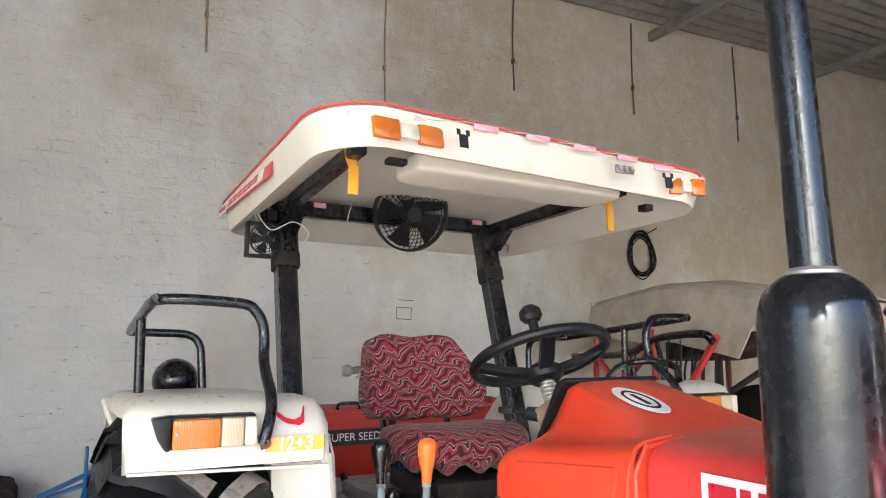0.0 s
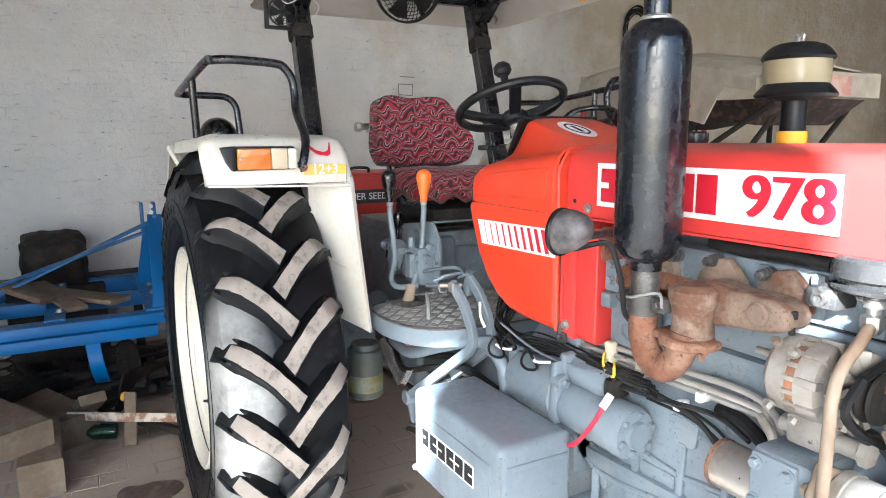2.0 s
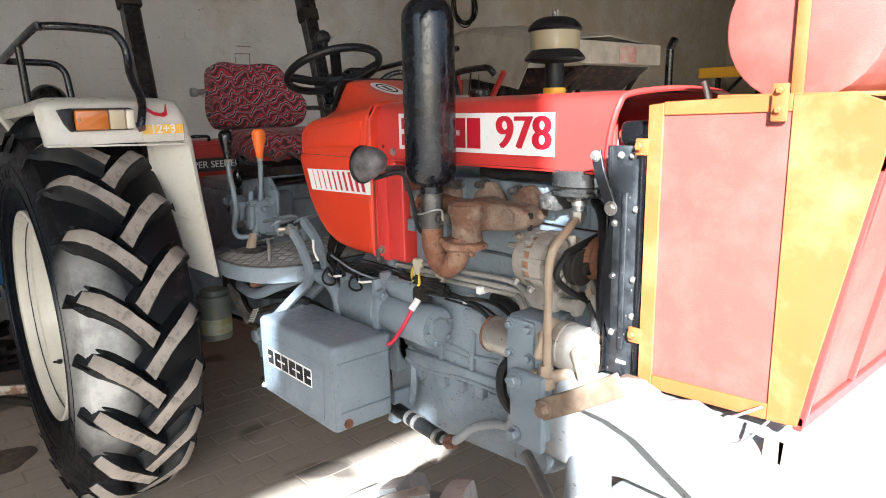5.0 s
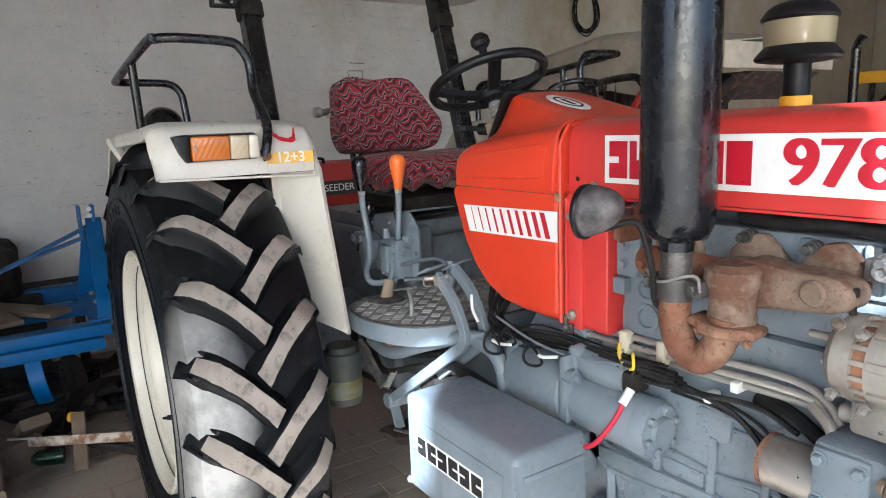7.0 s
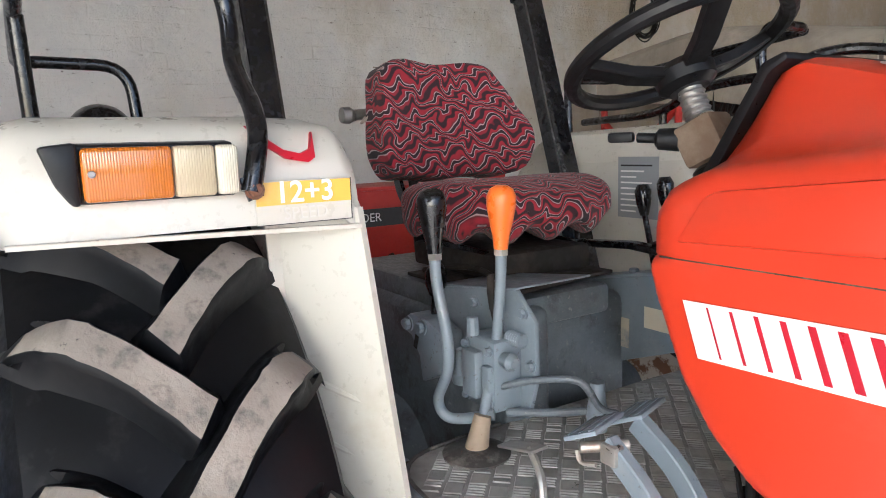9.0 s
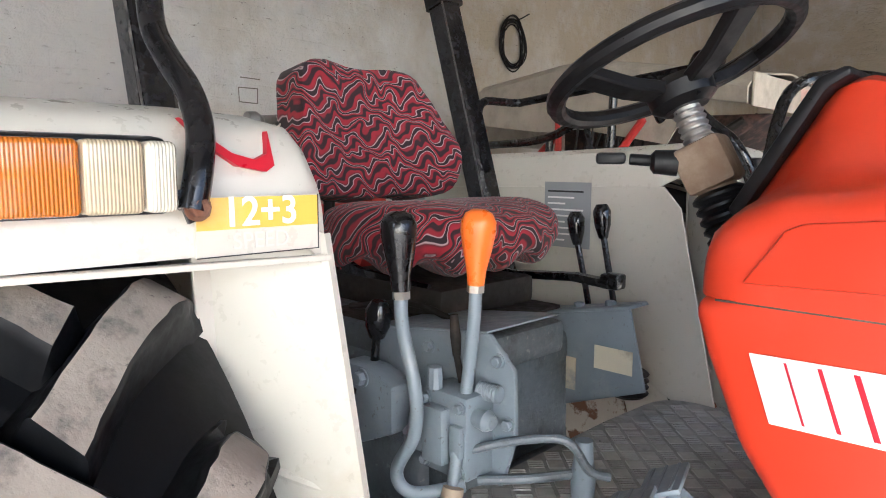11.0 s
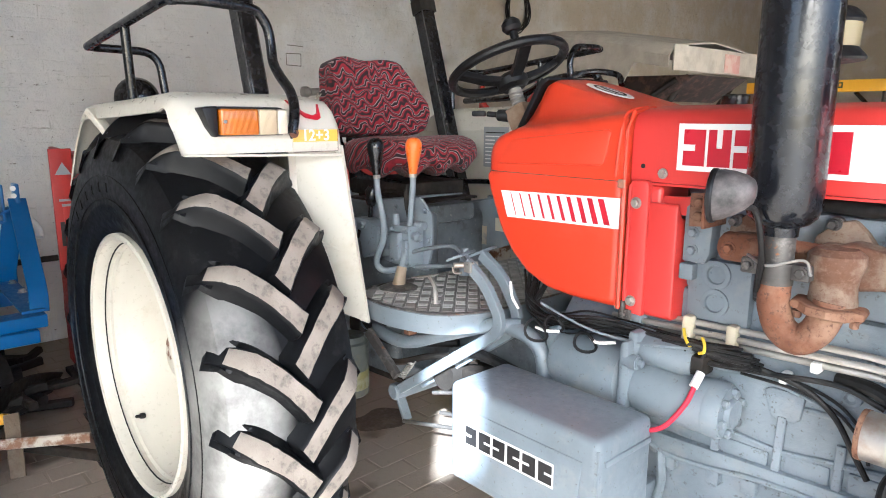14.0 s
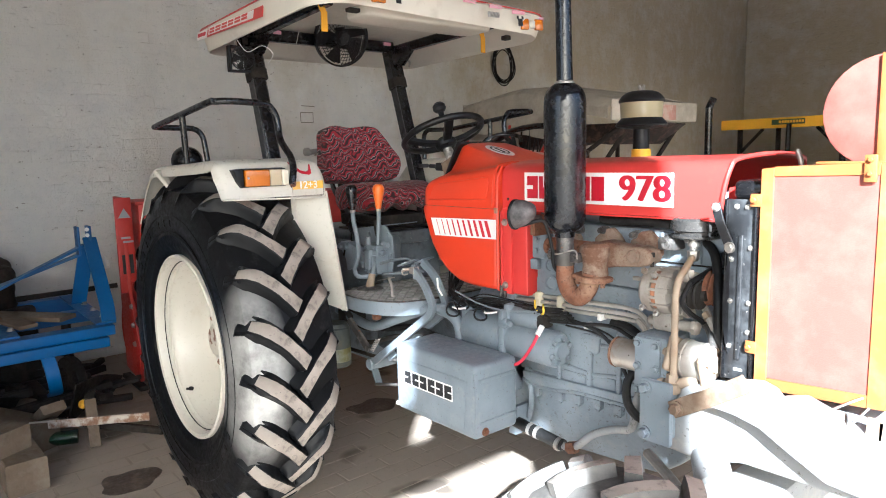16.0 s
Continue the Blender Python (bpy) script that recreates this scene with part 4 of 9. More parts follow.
def canopy():
    g = group_part("sun_canopy", tractor, "cream fibreglass canopy with red rim")
    X0, X1, YH, YC = -0.55, 0.61, 0.625, 0.045

    def ring(inset, z, zf, rad):
        """Rounded plan of the canopy; zf: the lift of the front edge."""
        x0, x1, yh = X0 + inset, X1 - inset, YH - inset
        out = []
        for cx, cy, a0 in ((x1, yh, 0), (x0, yh, 90), (x0, -yh, 180), (x1, -yh, 270)):
            r = rad
            ox, oy = cx - math.copysign(r, cx - 0.03), cy - math.copysign(r, cy)
            for k in range(7):
                a = radians(a0 + 15 * k)
                x, y = ox + r * math.cos(a), oy + r * math.sin(a)
                bow = 0.035 * (1 - (y / YH) ** 2) if x > 0.3 else 0.0
                lift = zf * (x - X0) / (X1 - X0)
                edge = 0.018 * (abs(y) / YH) ** 2
                lift += 0.028 * (0.5 - 0.5 * y / YH) * (x - X0) / (X1 - X0)
                out.append((x + bow, y + YC, z + lift - edge))
        return out

    def shell(specs):
        bm = bmesh.new()
        rings = [[bm.verts.new(p) for p in ring(*sp)] for sp in specs]
        n = len(rings[0])
        for a, b in zip(rings, rings[1:]):
            for i in range(n):
                bm.faces.new((a[i], a[(i + 1) % n], b[(i + 1) % n], b[i]))
        bm.faces.new(rings[-1])
        bmesh.ops.recalc_face_normals(bm, faces=bm.faces[:])
        return bm
    part("roof_shell", shell([(0.055, 1.945, 0.018, 0.11), (0.03, 1.935, 0.020, 0.13), (0.022, 1.95, 0.018, 0.14), (0.012, 2.0, 0.010, 0.14), (0.006, 2.03, 0.008, 0.14), (0.05, 2.055, 0.012, 0.14), (0.2, 2.085, 0.014, 0.16), (0.4, 2.10, 0.012, 0.1)]), FIBRE, g)
    part("roof_lining", shell([(0.055, 1.944, 0.018, 0.11), (0.09, 1.965, 0.016, 0.12), (0.16, 2.02, 0.006, 0.12), (0.24, 2.045, 0.008, 0.14), (0.4, 2.05, 0.008, 0.1)]), FIBRE, g)
    part("roof_rim", sweep(ring(0.004, 2.034, 0.010, 0.14) + ring(0.004, 2.034, 0.010, 0.14)[:1], [(-0.002, -0.002), (0.003, -0.0015), (0.003, 0.0025), (-0.002, 0.0025)], caps=False), HOOD_RED, g, "red painted rim")
    bulge = cushion(-0.09, 0.09, -0.34, 0.34, -0.03, 0.03)
    part("dome", xf(bulge, pose(0.40, 0.06, 1.992)), FIBRE, g)
    for k in range(8):
        y = -0.52 + k * 0.148
        x = 0.635 - 0.055 * (abs(y - 0.04) / 0.55) ** 3
        part("led_module", xf(box(-0.003, 0.004, -0.036, 0.036, -0.008, 0.008, 0.003), pose(x, y + YC, 2.024 - 0.006 * (abs(y) / 0.5) ** 2 + 0.028 * (0.5 - 0.5 * y / YH), 1.3, 0, -10 * (y / 0.5) ** 3)), PINK, g)
    part("led_wire", tube([(0.64 - 0.055 * (abs(y - 0.04) / 0.55) ** 3, y + YC, 2.024 + 0.028 * (0.5 - 0.5 * y / YH) + 0.005 * math.sin(y * 40)) for y in [-0.52 + i * 0.052 for i in range(21)]], 0.0013, 5), CANVAS, g)
    for y0, y1 in ((-0.475, -0.285), (0.448, 0.562)):
        ym = (y0 + y1) / 2
        m = pose(0.618 if y0 < 0 else 0.612, ym, 2.0 if y0 < 0 else 1.985, 3 if y0 < 0 else 0, -6, 10 if y0 < 0 else -16)
        h = (y1 - y0) / 2
        part("amber_lens", xf(box(0, 0.014, -h, -h * 0.28, -0.024, 0.024, 0.004), m), AMBER, g)
        part("amber_lens", xf(box(0, 0.014, h * 0.28, h, -0.024, 0.024, 0.004), m), AMBER, g)
        part("white_lens", xf(box(0, 0.016, -h * 0.27, h * 0.27, -0.017, 0.017, 0.005), m), OPAL, g)

    part("led_spot", xf(joined(box(0, 0.008, -0.03, 0.03, -0.011, 0.011, 0.002), *[lathe((0.008, k, 0), (1, 0, 0), [(0, 0.009), (0.004, 0.009), (0.002, 0.004)], 14) for k in (-0.019, 0, 0.019)]), pose(0.648, 0.235, 1.992, 1, -6, -2)), STEEL, g)
    for y in (-0.262, 0.405):
        part("badge_shape", xf(joined(box(0, 0.0015, -0.012, 0.012, -0.02, 0.012, 0.0), box(0, 0.0015, -0.018, -0.008, 0.010, 0.024, 0), box(0, 0.0015, 0.008, 0.018, 0.010, 0.024, 0)), pose(0.648 if y < 0 else 0.634, y + 0.01, 1.998 if y < 0 else 1.987, 1, -6, 4 if y < 0 else -9)), STICKER_BLACK, g)
    part("side_band", xf(box(-0.30, 0.36, -0.0015, 0.0015, -0.022, 0.022, 0), pose(-0.16, -0.572, 1.998, -9, 0.6, 0)), HOOD_RED, g)
    part("brand_panel", xf(box(-0.24, 0.22, -0.004, -0.002, -0.016, 0.016, 0), pose(-0.10, -0.572, 1.998, -9, 0.6, 0)), STICKER_WHITE, g)
    part("brand_panel", xf(box(-0.06, 0.06, -0.004, -0.002, -0.02, 0.018, 0), pose(-0.42, -0.573, 1.996, -9, 0.6, 0)), STICKER_WHITE, g)
    for k in range(6):
        part("brand_shape", xf(joined(box(-0.026, 0.026, -0.006, -0.0042, 0.002, 0.011, 0), box(-0.026, 0.026, -0.006, -0.0042, -0.011, -0.002, 0)), pose(-0.30 + k * 0.068, -0.572, 1.998, -9, 0.6, 0)), HOOD_RED, g)
    part("text_bar", xf(box(-0.045, 0.045, -0.006, -0.0042, -0.008, 0.008, 0), pose(-0.42, -0.573, 1.996, -9, 0.6, 0)), STICKER_RED, g)
    for x, y in ((0.40, -0.425), (0.33, 0.475)):
        part("strap", joined(flat_bar([(x, y, 2.02), (x + 0.002, y + 0.004, 1.975)], 0.016, 0.003, up=(1, 0, 0)), flat_bar([(x + 0.002, y + 0.004, 1.975), (x + 0.004, y + 0.002, 1.90)], 0.026, 0.006, up=(1, 0, 0)), flat_bar([(x, y - 0.015, 2.02), (x, y - 0.01, 1.99), (x, y, 1.965)], 0.014, 0.003, up=(1, 0, 0))), STRAP_YEL, g, "yellow webbing grip")
    part("small_clip", box(0.47, 0.505, 0.46, 0.49, 1.935, 1.955, 0.003), DARK, g)
    part("small_clip", box(0.47, 0.50, -0.37, -0.32, 1.965, 1.98, 0.003), DARK, g)


canopy()


TRIM = surface("grimy brown worn edge", (0.19, 0.13, 0.095), wear=(0.40, 0.16, 0.10), wear_at=(0.45, 0.6), wear_scale=30, tone=0.3, rough=0.7, relief=0.3)


# cowl with instrument hump
def cowl():
    g = group_part("cowl", tractor, "orange red moulded instrument cowl")

    def lerp(x, table):
        for (a, va), (b, vb) in zip(table, table[1:]):
            if x <= b:
                k = max(0.0, (x - a) / (b - a))
                return va + (vb - va) * k
        return table[-1][1]
    half = [(0.735, 0.20), (0.742, 0.228), (0.755, 0.242), (0.78, 0.249), (1.14, 0.25)]
    shoulder = [(0.735, 1.285), (0.745, 1.305), (0.77, 1.328), (0.82, 1.346), (1.14, 1.384)]
    crest = [(0.738, 1.318), (0.816, 1.452), (0.832, 1.461), (0.85, 1.463), (0.88, 1.456), (1.10, 1.388), (1.14, 1.388)]
    rows = []
    xs = [0.735, 0.74, 0.75, 0.765, 0.785, 0.80, 0.81, 0.82, 0.835, 0.85, 0.90, 0.96, 1.02, 1.05, 1.08, 1.11, 1.14]
    for x in xs:
        h, zs = lerp(x, half), lerp(x, shoulder)
        zt = max(lerp(x, crest), zs + 0.004)
        right = [(h, 1.243), (h, zs - 0.035), (h - 0.003, zs - 0.018), (h - 0.014, zs - 0.005), (h - 0.032, zs)]
        w = lerp(x, [(0.8, 0.105), (0.9, 0.12), (1.14, 0.15)])
        right += [(0.185 if h > 0.2 else h - 0.04, zs + 0.006 + 0.02 * (zt - zs)), (w + 0.038, zs + 0.22 * (zt - zs) + 0.004), (w + 0.015, zt - 0.30 * (zt - zs)), (w, zt - 0.06 * (zt - zs)), (w - 0.02, zt), (0.0, zt + 0.003)]
        rows.append([(x, -y, z) for y, z in right] + [(x, y, z) for y, z in right[-2::-1]])
    bm = sheet(rows, 0.0)
    part("upper_cowl", bm, RED, g)
    lower = [(0.735, 1.241), (0.752, 1.19), (0.79, 1.10), (0.83, 1.045), (0.88, 1.002), (0.94, 0.976), (1.02, 0.968), (1.14, 0.968), (1.14, 1.266), (0.83, 1.266), (0.78, 1.252)]
    for s in (-1, 1):
        part("side_panel", prism(lower, "y", s * 0.2488, s * 0.17, 0.022, 4), RED, g)
        part("raised_panel", prism([(0.79, 1.262), (0.825, 1.314), (0.84, 1.321), (1.10, 1.348), (1.108, 1.34), (1.093, 1.278), (1.083, 1.272)], "y", s * 0.2535, s * 0.245, 0.003, 2), RED, g)
        part("seam", flat_bar([(0.765, s * 0.2482, 1.2422), (1.138, s * 0.2482, 1.2422)], 0.002, 0.002), NECK, g)
        part("white_band", prism([(0.80, 1.197), (0.822, 1.134), (1.136, 1.142), (1.136, 1.207)], "y", s * 0.2512, s * 0.2500, 0), STICKER_WHITE, g)
        for i in range(10):
            x = 0.832 + i * 0.0285
            w = 0.0011 + i * 0.00070
            part("slash", prism([(x - w, 1.194 + i * 0.0008), (x + w, 1.194 + i * 0.0008), (x + 0.019 + w, 1.140 + i * 0.0008), (x + 0.019 - w, 1.140 + i * 0.0008)], "y", s * 0.2519, s * 0.2512, 0), STICKER_RED, g)
    # no real part: dark box added to fill the hollow cowl
    part("core", box(0.80, 1.13, -0.16, 0.16, 0.99, 1.24, 0.01), DARK, g)
    for q in (-1, 1):
        part("front_flange", prism([(q * 0.2475, 0.975), (q * 0.2475, 1.345), (q * 0.226, 1.380), (q * 0.15, 1.389), (q * 0.14, 1.355), (q * 0.195, 1.33), (q * 0.20, 0.985)], "x", 1.132, 1.1385, 0.001, 1), RED, g)
    part("edge_trim", joined(box(1.1385, 1.1455, -0.2515, -0.2405, 0.972, 1.238, 0.002), box(1.128, 1.147, -0.2535, -0.243, 1.228, 1.247, 0.003)), TRIM, g, "grimy worn edge strip of the cowl")
    part("edge_ridge", tube([(1.122, -0.2505, 1.25), (1.128, -0.250, 1.32), (1.131, -0.246, 1.355), (1.131, -0.225, 1.384), (1.131, -0.16, 1.393)], 0.0045, 8), RED, g)
    part("front_edge", sweep([(1.143, -0.248, 0.972), (1.143, -0.248, 1.345), (1.143, -0.225, 1.383), (1.143, -0.15, 1.392)], circle(0.005, 6)), RED, g)
    part("dash_panel", prism([(0.722, 1.322), (0.736, 1.312), (0.816, 1.449), (0.838, 1.462), (0.834, 1.472), (0.806, 1.462)], "y", -0.128, 0.128, 0.005), PLASTIC, g, "black rubber-edged dash panel")
    part("oval_badge", xf(lathe((0, 0, 0), (0, 0, 1), [(0, 0.052), (0.0015, 0.052)], 32), pose(0.965, -0.055, 1.4335, 0, 17, 0) @ Matrix.Diagonal((1.25, 0.8, 1, 1))), STICKER_WHITE, g)
    part("badge_shape", xf(joined(lathe((0, 0, 0.0016), (0, 0, 1), [(0, 0.036), (0.001, 0.036), (0.001, 0.03), (0, 0.03)], 28, False), box(-0.02, 0.02, -0.006, 0.006, 0.0016, 0.0026, 0)), pose(0.965, -0.055, 1.4335, 0, 17, 0) @ Matrix.Diagonal((1.25, 0.8, 1, 1))), DARK, g)
    return g


cowl()


def red_bracket():
    g = group_part("battery_panel", tractor, "red pressed panel behind the cowl")
    part("panel_side", prism([(1.147, 0.966), (1.149, 1.236), (1.155, 1.246), (1.186, 1.248), (1.194, 1.238), (1.194, 0.962)], "y", -0.240, -0.222, 0.004), HOOD_RED, g)
    part("panel_fold", prism([(1.149, 0.966), (1.151, 1.236), (1.157, 1.236), (1.157, 0.966)], "y", -0.2455, -0.238, 0.002), HOOD_RED, g)
    part("panel_body", prism([(-0.232, 0.972), (-0.226, 0.964), (-0.105, 0.966), (-0.10, 0.98), (-0.10, 1.19), (-0.13, 1.20), (-0.17, 1.165), (-0.21, 1.175), (-0.226, 1.205), (-0.232, 1.20)], "x", 1.19, 1.256, 0.008, 3), HOOD_RED, g)
    part("panel_rear", box(1.16, 1.215, -0.225, -0.11, 1.0, 1.238, 0.01, 3), HOOD_RED, g)
    part("cable_hole", lathe((1.2558, -0.142, 1.022), (1, 0, 0), [(0, 0.021), (0.002, 0.021)], 20), STICKER_BLACK, g)
    part("hole_grommet", lathe((1.2558, -0.142, 1.022), (1, 0, 0), [(0, 0.021), (0.003, 0.022), (0.003, 0.025), (0, 0.026)], 24, False), DARK, g)
    part("cable_hole", lathe((1.2558, -0.138, 1.064), (1, 0, 0), [(0, 0.008), (0.002, 0.008)], 12), STICKER_BLACK, g)
    for z in (0.992, 1.20):
        part("panel_bolt", bolt((1.168, -0.2405, z), (0, -1, 0), 0.009), STEEL, g)
    part("hinge", joined(rod((1.152, -0.244, 0.955), (1.152, -0.244, 0.99), 0.006), box(1.142, 1.172, -0.246, -0.239, 0.95, 0.972, 0.002), bolt((1.158, -0.246, 0.962), (0, -1, 0), 0.006)), NECK, g)
    part("lamp_strap", prism([(1.19, 1.18), (1.19, 1.215), (1.315, 1.222), (1.315, 1.182)], "y", -0.214, -0.206, 0.002), HOOD_RED, g)
    part("lamp_bracket", joined(prism([(1.292, 1.168), (1.292, 1.232), (1.335, 1.236), (1.335, 1.172)], "y", -0.256, -0.249, 0.002), prism([(1.333, 1.172), (1.333, 1.236), (1.340, 1.236), (1.340, 1.172)], "y", -0.29, -0.20, 0.002), bolt((1.313, -0.256, 1.19), (0, -1, 0), 0.010), bolt((1.313, -0.256, 1.215), (0, -1, 0), 0.010)), RUST, g)
    part("lamp_stay", tube([(1.335, -0.26, 1.225), (1.38, -0.34, 1.235), (1.44, -0.43, 1.245), (1.47, -0.45, 1.25)], 0.008, 8), NECK, g)


red_bracket()


def head_lamp():
    g = group_part("head_lamp", tractor, "dusty grey rubber-backed head lamp")
    bowl = lathe((0.034, 0, 0), (-1, 0, 0), [(0, 0.010), (0.004, 0.020), (0.016, 0.030), (0.036, 0.039), (0.052, 0.0435), (0.066, 0.045), (0.07, 0.043), (0.068, 0.036)], 32)
    for v in bowl.verts:
        v.co *= 0.86
        k = (v.co.x + 0.03) / 0.06
        v.co.z += 0.010 * k
        v.co.y *= 1 - 0.10 * k
    part("lamp_bowl", xf(bowl, pose(1.474, -0.475, 1.258, 0, 0, 14)), surface("dusty grey lamp rubber", (0.030, 0.029, 0.030), wear=(0.15, 0.135, 0.135), wear_at=(0.40, 0.68), wear_scale=22, tone=0.2, rough=0.55, relief=0.3), g)
    part("lamp_rim", xf(lathe((-0.024, 0, 0), (-1, 0, 0), [(0, 0.039), (0.003, 0.0412), (0.008, 0.0412), (0.010, 0.038)], 32, False), pose(1.474, -0.475, 1.258, 0, 0, 14)), PLASTIC, g)
    part("lamp_lead", tube([(1.44, -0.45, 1.225), (1.468, -0.40, 1.235), (1.478, -0.385, 1.20), (1.48, -0.372, 1.15), (1.468, -0.35, 1.10), (1.44, -0.28, 1.06)], 0.005, 8), CABLE, g)


head_lamp()


# bonnet
def bonnet():
    g = group_part("bonnet", tractor, "crimson sheet steel bonnet")
    rows = []
    for i in range(13):
        x = 1.142 + (1.905 - 1.142) * i / 12
        k = i / 12
        sec = [(0.2235, 1.243), (0.2245, 1.30), (0.2235, 1.345), (0.218, 1.368), (0.205, 1.383), (0.18, 1.390), (0.10, 1.397), (0, 1.40)]
        row = []
        for y, z in sec:
            row.append((x - (0.022 * (1.39 - z) / 0.15 if i == 12 else 0), -y, z + 0.004 * k))
        rows.append(row + [(x2, -y2, z2) for x2, y2, z2 in row[-2::-1]])
    part("bonnet_skin", sheet(rows, 0.004), HOOD_RED, g)
    lip = [(1.885, -0.2235, 1.245), (1.895, -0.2245, 1.32), (1.905, -0.215, 1.372), (1.908, -0.18, 1.394), (1.91, 0, 1.404), (1.908, 0.18, 1.394), (1.905, 0.215, 1.372), (1.895, 0.2245, 1.32), (1.885, 0.2235, 1.245)]
    part("bonnet_lip", tube(lip, 0.006, 8), HOOD_RED, g)
    part("lower_fold", flat_bar([(1.15, -0.222, 1.240), (1.882, -0.222, 1.2435)], 0.012, 0.005), HOOD_RED, g)
    part("white_panel", box(1.244, 1.762, -0.2275, -0.2262, 1.271, 1.361, 0), STICKER_WHITE, g)
    for k, notch in enumerate((1, -1, 1, -1, 1, 0)):
        x, w, z0, z1 = 1.256 + k * 0.0495, 0.0435, 1.281, 1.350
        cut, mid = 0.012, (1.281 + 1.350) / 2
        blockshape = [(x, z0), (x + w, z0), (x + w, z1), (x, z1)]
        if notch > 0:
            blockshape = [(x, z0), (x + w, z0), (x + w, z1), (x, z1), (x, mid + cut / 2), (x + w * 0.55, mid + cut / 2), (x + w * 0.55, mid - cut / 2), (x, mid - cut / 2)]
        elif notch < 0:
            blockshape = [(x, z0), (x + w, z0), (x + w, z1), (x + w * 0.62, z1), (x + w * 0.62, mid), (x + w * 0.36, mid), (x + w * 0.36, z1), (x, z1)]
        part("brand_shape", prism(blockshape, "y", -0.2284, -0.2275, 0), STICKER_RED, g)
    for dx, dy in ((-0.004, 0.0), (-0.002, 0.0001), (0.0, 0.0002), (0.002, 0.0003), (0.004, 0.0004)):
        letters("978", 0.098, side_view(1.676 + dx, -0.2279 - dy, 1.3155) @ Matrix.Diagonal((1.08, 1, 1, 1)), STICKER_RED, "lettering", g)
    part("side_vent", box(1.80, 1.89, -0.06, 0.12, 1.396, 1.402, 0.001), DARK, g)
    for x in (1.17, 1.215):
        part("bonnet_bolt", bolt((x, -0.226, 1.262), (0, -1, 0), 0.008, 0.007) if x > 1.2 else lathe((x, -0.2258, 1.275), (0, -1, 0), [(0, 0.005), (0.001, 0.005)], 10), STEEL if x > 1.2 else STICKER_BLACK, g)
    part("bonnet_catch", tube([(2.022, -0.10, 1.37), (2.018, -0.10, 1.39), (2.010, -0.10, 1.412)], 0.0065, 8), STEEL, g)
    part("inner_stay", joined(rod((1.83, -0.12, 1.25), (1.83, -0.12, 1.39), 0.008), flat_bar([(1.90, -0.19, 1.31), (1.90, 0.19, 1.31)], 0.02, 0.03)), HOOD_RED, g)


bonnet()




